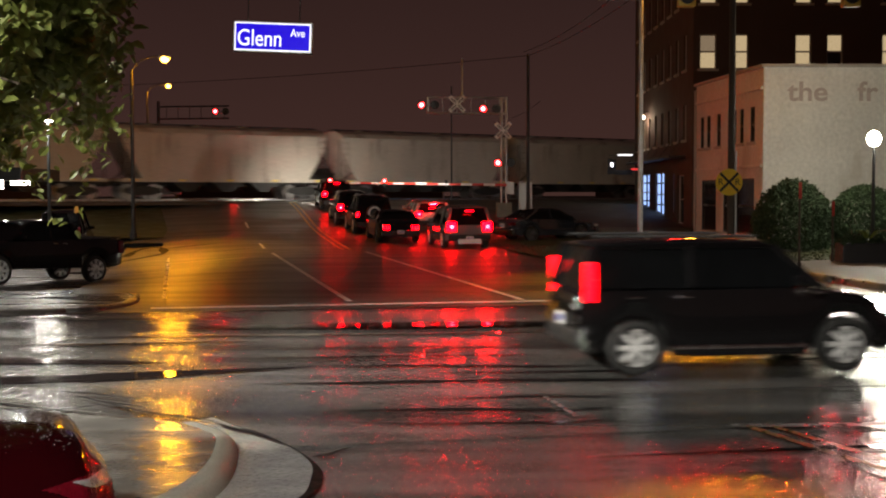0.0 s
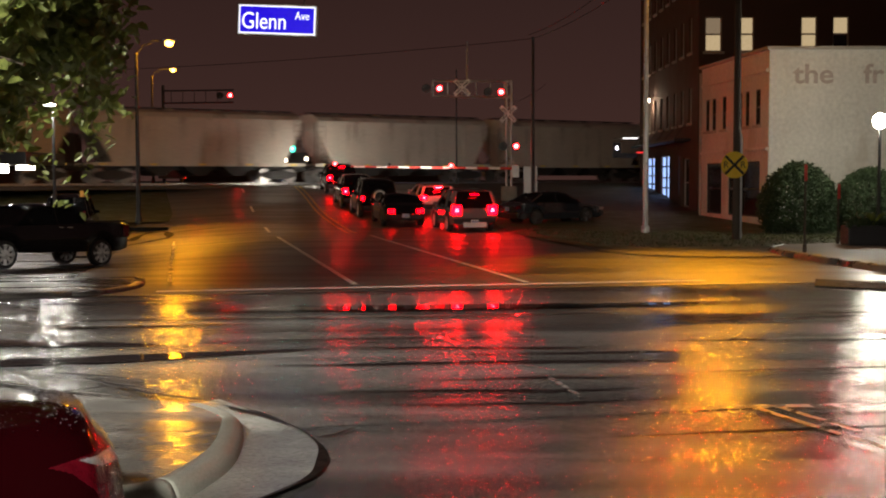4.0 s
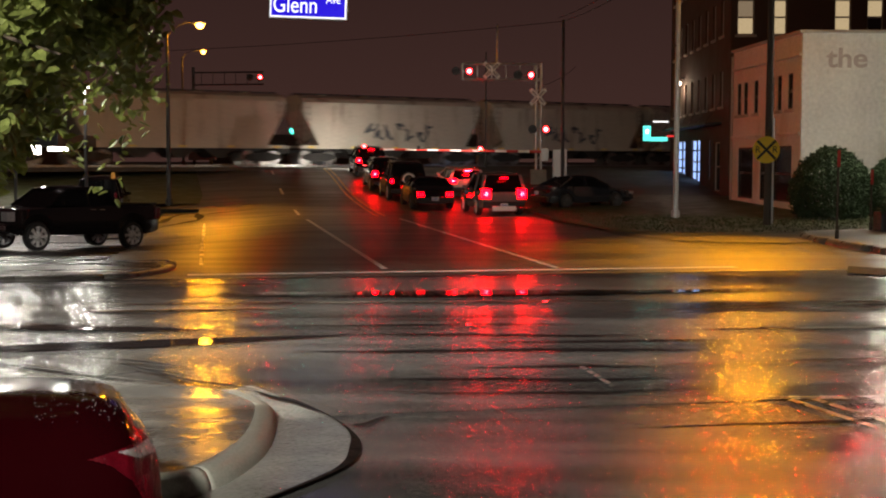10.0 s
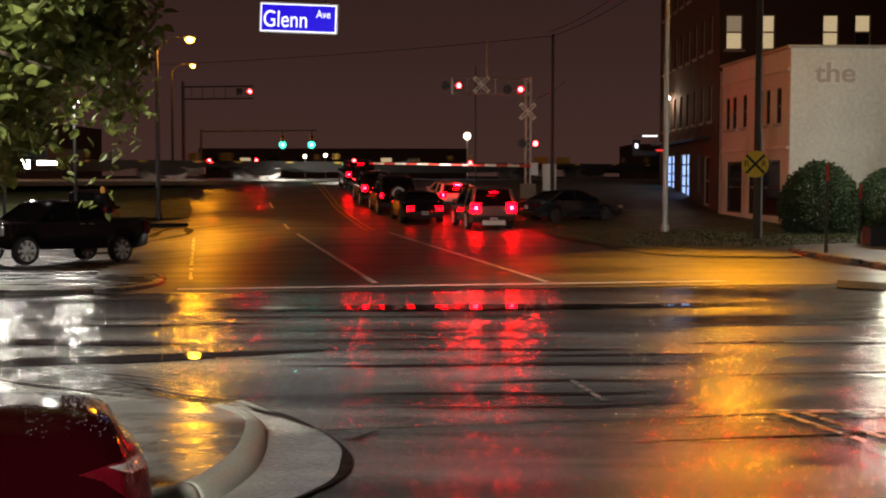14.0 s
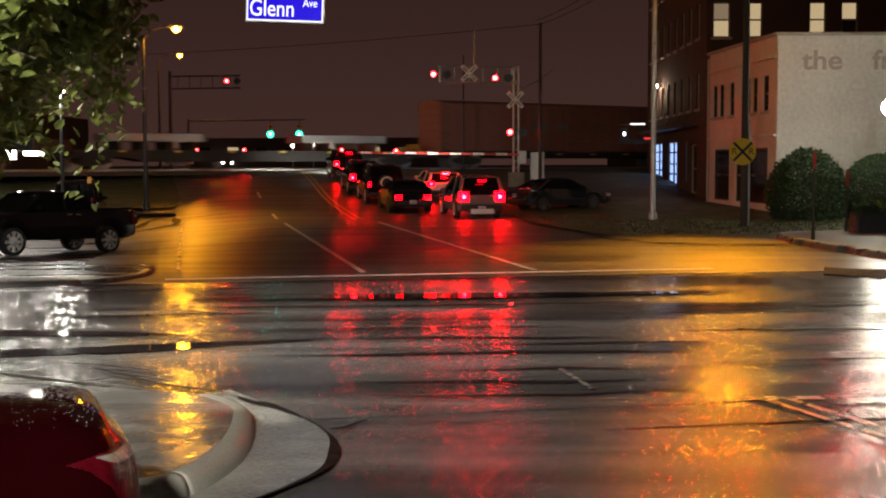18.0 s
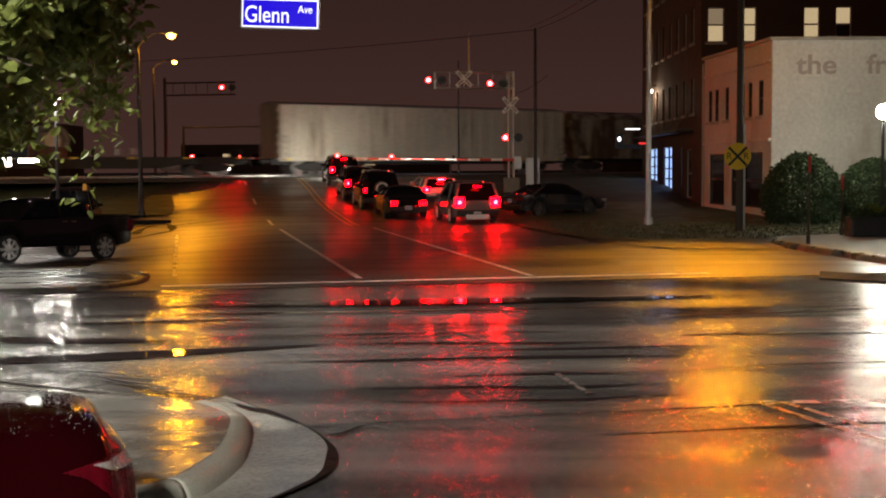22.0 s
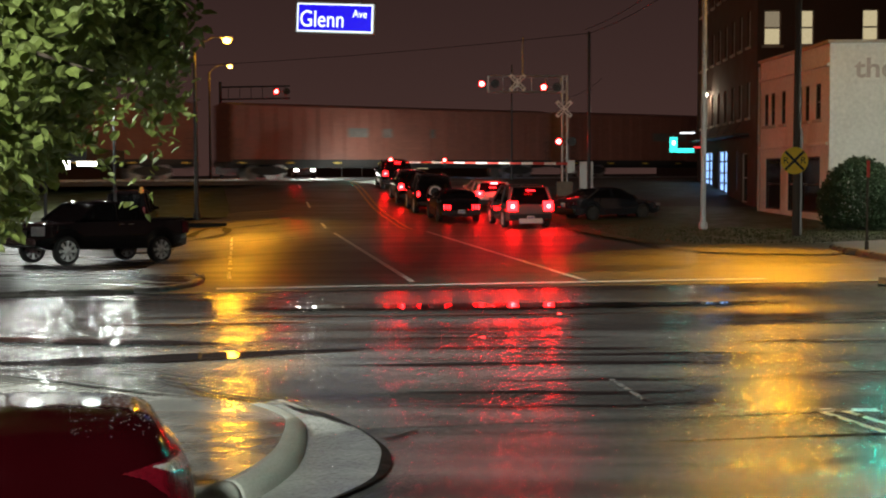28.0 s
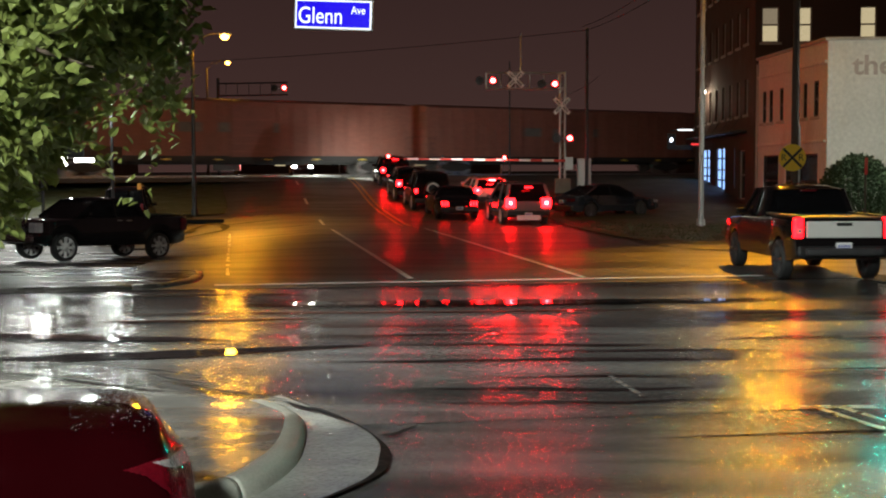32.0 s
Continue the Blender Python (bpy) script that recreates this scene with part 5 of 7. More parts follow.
def lens_patch(poly, s, swell):
    """A lens that follows the skin, inside an outline in x and z."""
    bm = bmesh.new()
    xs, angs = steps(-2.41, -2.02, 78), steps(0.02, 1.25, 150)
    grid = [[red_skin(x, a if s > 0 else math.pi - a, swell) for a in angs] for x in xs]
    seen = {}
    for i in range(len(xs) - 1):
        for j in range(len(angs) - 1):
            c = (grid[i][j] + grid[i + 1][j + 1]) / 2
            if inside(poly, c.x + swell * 0.5, c.z):
                vs = []
                for k in ((i, j), (i + 1, j), (i + 1, j + 1), (i, j + 1)):
                    if k not in seen:
                        seen[k] = bm.verts.new(grid[k[0]][k[1]])
                    vs.append(seen[k])
                bm.faces.new(vs)
    bmesh.ops.solidify(bm, geom=bm.faces[:], thickness=0.012)
    bmesh.ops.recalc_face_normals(bm, faces=bm.faces)
    return bm


for s in (-1, 1):
    tl = part("tail_light", lens_patch([(-2.42, 0.70), (-2.42, 0.93), (-2.385, 0.985), (-2.335, 1.01), (-2.21, 0.985), (-2.06, 0.95), (-2.16, 0.92), (-2.26, 0.84), (-2.33, 0.70)], s, 0.008),
              M_TAIL_OFF, rc, "dark red wrap-round tail lens", True)
    part("reversing_lens", lens_patch([(-2.405, 0.925), (-2.37, 0.985), (-2.19, 0.975), (-2.30, 0.93)], s, 0.014), M_CLEAR, tl, "clear lens strip", True)
# rain beads on the boot lid, their glints put in by a pale colour
rnd = random.Random(21)
bm = bmesh.new()
for i in range(900):
    x, y = rnd.uniform(-2.24, -1.4), rnd.uniform(-0.78, 0.72)
    c = (abs(y) / 0.915) ** (1 / 0.46)
    z = 0.26 + (pw(RED_TOP, x) - 0.26) * math.sqrt(max(0, 1 - c * c)) ** 0.58
    bmesh.ops.create_icosphere(bm, subdivisions=1, radius=rnd.uniform(0.001, 0.0028), matrix=Matrix.Translation((x, y, z)))
dr = part("rain", bm, M_CLEAR, rc)
tagged(dr, "beads of rain", kind="stuff")

# moving vehicles
boxy = suv("black boxy hatchback with tall lit tail lights", pose(0, 0, 0), M_CARBLACK, ((0.865, 1.10, 0.11, 0.46, M_TAIL_RUN),), L=3.90, H=1.57, W=1.80, wbase=2.57, r=0.33,
           heads=((0.68, 0.78, 0.3, 0.18, M_HEAD_ON),), name="hatchback", box_tail=0.0, screen=0.42, big=0.86, sill=0.22, tail_depth=0.12)
# chrome strips added to stand for wet highlights on sill and mirror
for s in (-1, 1):
    bm = bmesh.new()
    box(bm, (-0.05, s * 0.905, 0.33), (1.7, 0.03, 0.05), bevel=0.012)
    part("sill_strip", bm, M_CHROME, boxy, "chrome strip added as the highlight along the sill")
    bm = bmesh.new()
    box(bm, (0.87, s * 1.03, 0.97), (0.13, 0.16, 0.022), bevel=0.008)
    part("mirror_trim", bm, M_CHROME, boxy, "chrome strip added as the highlight under the mirror")
comer = sedan("dark grey car with headlights on", pose(0, 0, 0), M_CARNAVY, ((0.66, 0.8, 0.35, 0.13, M_TAIL_OFF),), heads=((0.66, 0.70, 0.30, 0.14, M_HEAD_ON),), name="car")
turner = dark_rims(pickup("black pickup with a silver tailgate turning up the avenue", pose(0, 0, 0), M_CARBLACK, ((0.87, 1.08, 0.17, 0.40, M_TAIL_RUN),), gate=M_CARWHITE))
for s in (-1, 1):
    bm = bmesh.new()
    box(bm, (-2.89, s * 0.87, 1.02), (0.03, 0.11, 0.10), bevel=0.01)
    part("reversing_lens", bm, M_CLEAR, turner, "clear reversing lens")
bm = bmesh.new()
box(bm, (-2.92, 0, 0.62), (0.16, 1.5, 0.14), bevel=0.04)
part("bumper_step", bm, M_DARKSTEEL, turner)
facing = sedan("car facing the crossing from the far side, headlights on", pose(0, 0, 0), M_CARGREY, ((0.66, 0.8, 0.35, 0.13, M_TAIL_OFF),), heads=((0.66, 0.66, 0.32, 0.15, M_HEAD_ON),), name="far_car")


# ---- freight train ----
M_OCHRE = mat("worn_ochre_paint", (0.30, 0.18, 0.03), 0.6, 0, 0.4, 4, 0.1, 30)
SPEED = 23.5
# the moment at which each car's leading end passes the avenue
TRAIN = []


def truck_set(parent, x):
    """A four-wheel truck under a freight car."""
    bm = bmesh.new()
    for s in (-1, 1):
        prism_pts = [(-1.25, 0.42), (-1.25, 0.62), (-0.5, 0.78), (0.5, 0.78), (1.25, 0.62), (1.25, 0.42), (0.55, 0.22), (-0.55, 0.22)]
        b2 = bmesh.new()
        prism(b2, prism_pts, s * 1.02 - 0.07, s * 1.02 + 0.07)
        me = bpy.data.meshes.new("tmp")
        b2.to_mesh(me)
        b2.free()
        bm.from_mesh(me)
        bpy.data.meshes.remove(me)
    box(bm, (0, 0, 0.7), (0.4, 2.2, 0.25))
    fr = part("truck_frame", bm, M_UNDER, parent, m=pose(x, 0, 0))
    for dx in (-0.89, 0.89):
        for s in (-1, 1):
            bm = bmesh.new()
            tube(bm, (dx, s * 0.70, 0.46), (dx, s * 0.84, 0.46), 0.46, 0.46, 24)
            tube(bm, (dx, s * 0.66, 0.46), (dx, s * 0.70, 0.46), 0.49, 0.49, 24)
            tube(bm, (dx, s * 0.84, 0.46), (dx, s * 0.86, 0.46), 0.16, 0.13, 12)
            part("wheel", bm, M_WHEELSTEEL, fr)


def coupler(parent, L):
    for s in (-1, 1):
        bm = bmesh.new()
        box(bm, (s * (L / 2 - 0.28), 0, 0.88), (0.75, 0.22, 0.22), bevel=0.03)
        box(bm, (s * (L / 2 + 0.02), 0, 0.88), (0.2, 0.32, 0.3), bevel=0.04)
        part("coupler", bm, M_UNDER, parent)


def ladder(parent, x, y, z0, z1):
    bm = bmesh.new()
    for d in (-0.2, 0.2):
        tube(bm, (x + d, y, z0), (x + d, y, z1), 0.018, seg=5)
    n = int((z1 - z0) / 0.38)
    for i in range(n + 1):
        tube(bm, (x - 0.2, y, z0 + 0.1 + 0.38 * i), (x + 0.2, y, z0 + 0.1 + 0.38 * i), 0.014, seg=5)
    part("ladder", bm, M_UNDER, parent)


def reflectors(parent, L, z, y, n=6):
    for i in range(n):
        bm = bmesh.new()
        box(bm, (-L / 2 + 1.2 + (L - 2.4) * i / (n - 1), -y, z), (0.42, 0.012, 0.1))
        part("reflector", bm, M_REFLYEL, parent, "yellow reflective strip")


def hopper(name, label, shell, L=15.2, tag=0):
    t = thing(name, label, "freight car", pose(*track_point(0), RAIL, 0, 0, TRACK_TURN), "cars of the freight train")
    e = L / 2 - 0.55
    bm = bmesh.new()
    outline = [(-e, 4.05), (-e, 3.5), (-e + 1.35, 1.12), (e - 1.35, 1.12), (e, 3.5), (e, 4.05)]
    prism(bm, outline, -1.5, 1.5)
    part("body", bm, shell, t)
    bm = bmesh.new()
    prism(bm, [(-1.5, 4.05), (-1.25, 4.38), (-0.6, 4.58), (0.6, 4.58), (1.25, 4.38), (1.5, 4.05)], -e, e)
    part("roof", bm, shell, t, m=pose(0, 0, 0.0, 0, 0, 90))
    bm = bmesh.new()
    box(bm, (0, 0, 4.70), (L - 1.2, 0.75, 0.05))
    for i in range(7):
        box(bm, (-e + 0.4 + (2 * e - 0.8) * i / 6, 0, 4.63), (0.08, 0.7, 0.12))
    part("running_board", bm, M_DARKSTEEL, t)
    for i in range(4):
        bm = bmesh.new()
        tube(bm, (-4.8 + 3.2 * i, 0, 4.6), (-4.8 + 3.2 * i, 0, 4.68), 0.3, seg=14)
        part("hatch", bm, shell, t)
    for s in (-1, 1):
        bm = bmesh.new()
        box(bm, (0, s * 1.52, 1.16), (L - 0.9, 0.10, 0.22))
        part("side_sill", bm, M_UNDER if shell is M_TAN else shell, t)
        bm = bmesh.new()
        box(bm, (0, s * 1.52, 4.02), (L - 1.1, 0.09, 0.16))
        part("top_sill", bm, shell, t)
        bm = bmesh.new()
        for k in (-1, 1):
            tube(bm, (s * (L / 2 - 0.45), k * 1.42, 0.95), (s * (L / 2 - 0.45), k * 1.42, 3.95), 0.05, seg=6)
            tube(bm, (s * (L / 2 - 0.5), k * 1.1, 1.0), (s * (e - 1.2), k * 1.1, 1.9), 0.05, seg=6)
        box(bm, (s * (L / 2 - 0.75), 0, 0.98), (0.9, 2.9, 0.12))
        part("end_frame", bm, M_UNDER, t)
        ladder(t, s * (L / 2 - 0.85), -1.56, 0.6, 4.1)
    bm = bmesh.new()
    box(bm, (0, 0, 0.95), (L - 0.8, 0.5, 0.3))
    part("centre_sill", bm, M_UNDER, t)
    for x in (-2.6, 0, 2.6):
        bm = bmesh.new()
        prism(bm, [(x - 1.15, 1.12), (x + 1.15, 1.12), (x + 0.35, 0.45), (x - 0.35, 0.45)], -1.2, 1.2)
        part("outlet", bm, M_UNDER, t)
    for i in range(5):
        bm = bmesh.new()
        box(bm, (-e + 2.2 + (2 * e - 4.4) * i / 4, -1.515, 2.6), (0.07, 0.04, 2.8))
        part("side_rib", bm, shell, t)
    if tag:
        bm = bmesh.new()
        rr = random.Random(tag)
        for i in range(7):
            x0 = -2.4 + 0.8 * i
            pts = [(x0 + rr.uniform(0, 0.7), -1.512, 1.6 + rr.uniform(0, 1.2)) for k in range(5)]
            for a, b in zip(pts[:-1], pts[1:]):
                d = Vector(b) - Vector(a)
                m = Matrix.Translation((Vector(a) + Vector(b)) / 2) @ Matrix.Rotation(-math.atan2(d.z, d.x), 4, "Y")
                box(bm, (0, 0, 0), (d.length + 0.15, 0.006, 0.16), m)
        part("graffiti", bm, M_GRAFFITI, t, "dark sprayed scrawl")
    reflectors(t, L, 1.16, 1.585, 5)
    truck_set(t, -L / 2 + 2.0)
    truck_set(t, L / 2 - 2.0)
    coupler(t, L)
    return t


def boxcar(name, label, shell, L=26.0, ribs=26, streaks=0, door=True, windows=False):
    t = thing(name, label, "freight car", pose(*track_point(0), RAIL, 0, 0, TRACK_TURN), "cars of the freight train")
    e = L / 2 - 0.6
    bm = bmesh.new()
    box(bm, (0, 0, 2.85), (2 * e, 2.9, 3.5))
    part("body", bm, shell, t)
    bm = bmesh.new()
    prism(bm, [(-1.5, 4.60), (-1.45, 4.66), (0, 4.86), (1.45, 4.66), (1.5, 4.60)], -e - 0.03, e + 0.03)
    part("roof", bm, M_STEEL if shell is not M_BOXRED else shell, t, m=pose(0, 0, 0, 0, 0, 90))
    for i in range(ribs):
        x = -e + 0.15 + (2 * e - 0.3) * i / (ribs - 1)
        for s in (-1, 1):
            if s > 0 and i % 2:
                continue
            bm = bmesh.new()
            box(bm, (x, s * 1.48, 2.85), (0.14, 0.09, 3.4))
            part("side_post", bm, shell, t)
    if door:
        for s in (-1, 1):
            bm = bmesh.new()
            box(bm, (0.6, s * 1.53, 2.75), (3.0, 0.07, 3.2), bevel=0.02)
            dr = part("door", bm, shell, t)
            for k in range(6):
                bm = bmesh.new()
                box(bm, (0.6, s * 1.575, 1.5 + 0.5 * k), (2.8, 0.03, 0.1))
                part("door_rib", bm, shell, dr)
            bm = bmesh.new()
            box(bm, (0.6, s * 1.56, 1.06), (7.0, 0.1, 0.08))
            part("door_track", bm, M_UNDER, t)
    if streaks:
        rr = random.Random(streaks)
        bm = bmesh.new()
        for i in range(46):
            x = rr.uniform(-e + 0.3, e - 0.3)
            h = rr.uniform(0.8, 3.0)
            box(bm, (x, -1.458 - 0.001 * (i % 5), 4.55 - h / 2), (rr.uniform(0.08, 0.5), 0.012, h))
        part("rust_streaks", bm, M_RUST, t, "brown rust runs")
    if windows:
        for k in range(3):
            bm = bmesh.new()
            box(bm, (-3.5 + 2.6 * k, -1.53, 3.0), (1.5, 0.02, 0.6))
            part("stencil", bm, M_BALLAST, t)
    for s in (-1, 1):
        bm = bmesh.new()
        box(bm, (0, s * 1.47, 1.05), (2 * e + 0.1, 0.12, 0.34))
        part("side_sill", bm, M_UNDER if shell is M_BOXRED else shell, t)
        bm = bmesh.new()
        for k in range(6):
            box(bm, (s * (e + 0.04), 0, 1.5 + 0.55 * k), (0.1, 2.6, 0.14))
        part("end_corrugation", bm, shell, t)
        ladder(t, s * (e - 0.35), -1.58, 0.5, 2.6)
    bm = bmesh.new()
    box(bm, (0, 0, 0.85), (L - 1.0, 0.6, 0.36))
    part("centre_sill", bm, M_UNDER, t)
    reflectors(t, L, 1.0, 1.545, 8)
    truck_set(t, -L / 2 + 3.2)
    truck_set(t, L / 2 - 3.2)
    coupler(t, L)
    return t


def flat_car(name, label, L=27.5, load=0):
    t = thing(name, label, "freight car", pose(*track_point(0), RAIL, 0, 0, TRACK_TURN), "cars of the freight train")
    bm = bmesh.new()
    box(bm, (0, 0, 1.08), (L - 1.2, 2.7, 0.16), bevel=0.02)
    part("deck", bm, M_UNDER, t)
    for s in (-1, 1):
        bm = bmesh.new()
        prism(bm, [(-L / 2 + 0.7, 1.0), (-L / 2 + 0.7, 0.75), (-L / 2 + 5, 0.7), (-L / 2 + 6.5, 0.45), (L / 2 - 6.5, 0.45), (L / 2 - 5, 0.7), (L / 2 - 0.7, 0.75), (L / 2 - 0.7, 1.0)],
              s * 1.35 - 0.05, s * 1.35 + 0.05)
        part("side_beam", bm, M_UNDER, t)
        bm = bmesh.new()
        box(bm, (s * (L / 2 - 0.9), 0, 1.42), (0.12, 1.6, 0.5), bevel=0.02)
        part("end_stop", bm, M_OCHRE if load < 2 else M_UNDER, t, "yellow end stop" if load < 2 else "")
        for k in (-1, 1):
            bm = bmesh.new()
            box(bm, (s * L * 0.2, k * 1.36, 1.5), (0.3, 0.14, 0.4), bevel=0.02)
            part("deck_bracket", bm, M_OCHRE if load == 0 else M_STEEL, t)
    if load == 1:
        for k in (-1, 1):
            bm = bmesh.new()
            box(bm, (k * L * 0.24, 0, 1.95), (6.5, 2.4, 0.5), bevel=0.05)
            part("crated_load", bm, M_STEEL, t, "low grey crated load")
            for i in range(4):
                bm = bmesh.new()
                box(bm, (k * L * 0.24 - 2.4 + 1.6 * i, 0, 1.43), (0.15, 2.5, 0.54))
                part("bolster", bm, M_WOODPOLE, t)
    if load == 2:
        for k in (-1, 1):
            bm = bmesh.new()
            for i in range(20):
                a, b = 2 * math.pi * i / 20, 2 * math.pi * (i + 1) / 20
                x = -1.2 + 1.9 * k
                tube(bm, (x + 0.9 * math.cos(a), -1.0, 2.1 + 0.9 * math.sin(a)), (x + 0.9 * math.cos(b), -1.0, 2.1 + 0.9 * math.sin(b)), 0.1, seg=6)
                tube(bm, (x + 0.9 * math.cos(a), 1.0, 2.1 + 0.9 * math.sin(a)), (x + 0.9 * math.cos(b), 1.0, 2.1 + 0.9 * math.sin(b)), 0.1, seg=6)
            tube(bm, (x, -1.0, 2.1), (x, 1.0, 2.1), 0.55, seg=18)
            part("cable_drum", bm, M_STEEL, t, "large steel drum load")
        bm = bmesh.new()
        for dx in (-11.6, -9.0):
            for k in (-1.2, 1.2):
                tube(bm, (dx, k, 1.1), (dx, k, 4.1), 0.06, seg=6)
        part("load_frame", bm, M_UNDER, t)
        bm = bmesh.new()
        box(bm, (-10.3, 0, 4.25), (4.6, 2.5, 0.55), bevel=0.05)
        part("load_top", bm, M_BOXWHITE, t, "pale raised panel load")
    bm = bmesh.new()
    box(bm, (0, 0, 0.85), (L - 1.0, 0.6, 0.36))
    part("centre_sill", bm, M_UNDER, t)
    reflectors(t, L, 1.08, 1.43, 8)
    truck_set(t, -L / 2 + 3.0)
    truck_set(t, L / 2 - 3.0)
    coupler(t, L)
    return t


def join_train(make, t0, t1):
    """Set one car so that its ends pass the avenue at t0 and t1; the first of a kind is built, the rest are copies."""
    TRAIN.append((make, (t0 + t1) / 2))


G1 = hopper("covered_hopper_car", "grey covered hopper car streaked with dirt", M_HOPPER)
G2 = hopper("covered_hopper_car", "tan covered hopper car faded by weather", M_TAN)
G3 = hopper("covered_hopper_car", "grey covered hopper car with dark graffiti", M_HOPPER, tag=5)
PASS = [-1.95 + 0.651 * i for i in range(23)]
kinds = [G1] * 22
for i in (5, 7, 13, 14, 16):
    kinds[i] = G2
for i in (12, 18, 19):
    kinds[i] = G3
for i in range(22):
    join_train(kinds[i], PASS[i], PASS[i + 1])
F0 = flat_car("flat_car", "empty dark flat car with yellow end stops", load=0)
F1 = flat_car("flat_car", "dark flat car with a low grey load", load=1)
F2 = flat_car("flat_car", "dark flat car carrying drums and a pale panel", load=2)
for i, k in enumerate((F0, F0, F0, F1, F1)):
    join_train(k, 12.39 + 1.186 * i, 12.39 + 1.186 * (i + 1))
B1 = boxcar("box_car", "oxide-red ribbed box car with yellow reflectors", M_BOXRED, windows=True)
B2 = boxcar("box_car", "cream box car with ribbed sides", M_BOXWHITE, L=25.2)
B3 = hopper("covered_hopper_car", "long cream covered hopper car heavily streaked with rust", M_RUSTY, L=26.6)
for k, a, b in ((B1, 18.32, 19.40), (B1, 19.40, 20.53), (F2, 20.53, 21.78), (B2, 21.78, 22.86), (B3, 22.86, 24.02), (B3, 24.02, 25.155),
                (B1, 25.155, 26.3), (B1, 26.3, 27.45), (B1, 27.45, 28.62), (B1, 28.62, 29.7), (F1, 29.7, 30.99), (B1, 30.99, 32.1), (B1, 32.1, 33.2),
                (B1, 33.2, 34.3)):
    join_train(k, a, b)
CARS = []
used = set()
for make, tc in TRAIN:
    if make in used:
        ob = copy_thing(make, pose(*track_point(SPEED * tc), RAIL, 0, 0, TRACK_TURN))
    else:
        ob = make
        used.add(make)
        ob.matrix_world = pose(*track_point(SPEED * tc), RAIL, 0, 0, TRACK_TURN)
    CARS.append((ob, tc))


# ---- poles, signs and signals ----
SHUTTERS = []


def flasher(parent, x, y, z, back=False, turn=0.0):
    """A pair of crossing lamps with hoods, facing -y; one added disc jumps between the lenses so that they blink."""
    bm = bmesh.new()
    tube(bm, (x - 0.38, y + 0.06, z), (x + 0.38, y + 0.06, z), 0.03, seg=8)
    bar = part("lamp_bar", bm, M_STEEL, parent)
    for s in (-1, 1):
        bm = bmesh.new()
        tube(bm, (x + s * 0.38, y - 0.01, z), (x + s * 0.38, y + 0.02, z), 0.255, seg=20)
        tube(bm, (x + s * 0.38, y + 0.02, z), (x + s * 0.38, y + 0.22, z), 0.15, 0.11, 14)
        part("target", bm, M_BLACK, bar)
        bm = bmesh.new()
        tube(bm, (x + s * 0.38, y - 0.05, z), (x + s * 0.38, y - 0.012, z), 0.125, 0.14, 18)
        part("lens", bm, M_RED_LENS, bar, "glowing red lens")
        bm = bmesh.new()
        seg = 10
        for k in range(seg):
            a, b = math.pi * k / seg, math.pi * (k + 1) / seg
            v = [bm.verts.new((x + s * 0.38 + 0.17 * math.cos(q), yy, z + 0.17 * math.sin(q))) for q, yy in ((a, y - 0.02), (b, y - 0.02), (b, y - 0.26), (a, y - 0.26))]
            bm.faces.new(v)
        bmesh.ops.solidify(bm, geom=bm.faces[:], thickness=0.006)
        part("hood", bm, M_BLACK, bar)
    bm = bmesh.new()
    tube(bm, (0, -0.075, 0), (0, -0.0105, 0), 0.153, seg=18)
    sh = part("shade", bm, M_BLACK, parent, "added black disc that hides the lamp while it is off")
    SHUTTERS.append(("flash", sh, (x, y, z)))
    return bar


def crossbuck(parent, x, y, z, s=1.0, posts=True):
    for a in (-45, 45):
        bm = bmesh.new()
        box(bm, (0, 0, 0), (1.22 * s, 0.02, 0.23 * s), bevel=0.004)
        m = pose(x, y + (0.012 if a > 0 else -0.012), z, 0, a, 0)
        b = part("crossbuck_blade", bm, M_XBUCK, parent, "white crossbuck blade", m=m)
        for k in range(8):
            bm = bmesh.new()
            box(bm, ((-0.42 + 0.1 * k + (0.16 if k > 3 else 0)) * s, -0.013, 0), (0.06 * s, 0.004, 0.13 * s))
            part("blade_bar", bm, M_BLACK, b)


# cantilever with flashing lamps, crossbucks and the lowered gate
gx, gy_ = 3.45, 72.0
gz = land(gx, gy_) + 0.48
cs = thing("crossing_signal", "steel railroad crossing mast with cantilever, crossbucks and flashing red lamps", "crossing signal", pose(gx, gy_, gz))
bm = bmesh.new()
for d in (-0.14, 0.14):
    tube(bm, (0.05 + d, 0, 0.3), (0.05 + d, 0, 6.4), 0.075, 0.07, 10)
for i in range(9):
    tube(bm, (-0.09, 0, 0.8 + 0.65 * i), (0.19, 0, 1.1 + 0.65 * i), 0.025, seg=6)
part("mast", bm, M_STEEL, cs)
bm = bmesh.new()
box(bm, (0.05, 0, -0.12), (0.9, 0.9, 0.86), bevel=0.04)
part("foundation", bm, M_KERB, cs)
bm = bmesh.new()
for zz in (5.42, 6.32):
    tube(bm, (0.1, 0, zz), (-4.35, 0.05, zz + 0.06), 0.07, 0.055, 8)
for i in range(6):
    x = -0.2 - 0.82 * i
    tube(bm, (x, 0.02, 5.42), (x, 0.02, 6.34), 0.03, seg=6)
tube(bm, (-4.35, 0.05, 5.45), (-4.35, 0.05, 6.4), 0.05, seg=6)
part("cantilever_arm", bm, M_STEEL, cs)
crossbuck(cs, -2.65, -0.12, 5.98)
crossbuck(cs, 0.0, -0.16, 4.45)
flasher(cs, -4.32, -0.14, 5.92)
flasher(cs, -0.78, -0.14, 5.70)
flasher(cs, 0.08, -0.2, 2.60)
bm = bmesh.new()
box(bm, (0.4, -0.1, 1.15), (0.5, 0.5, 0.75), bevel=0.04)
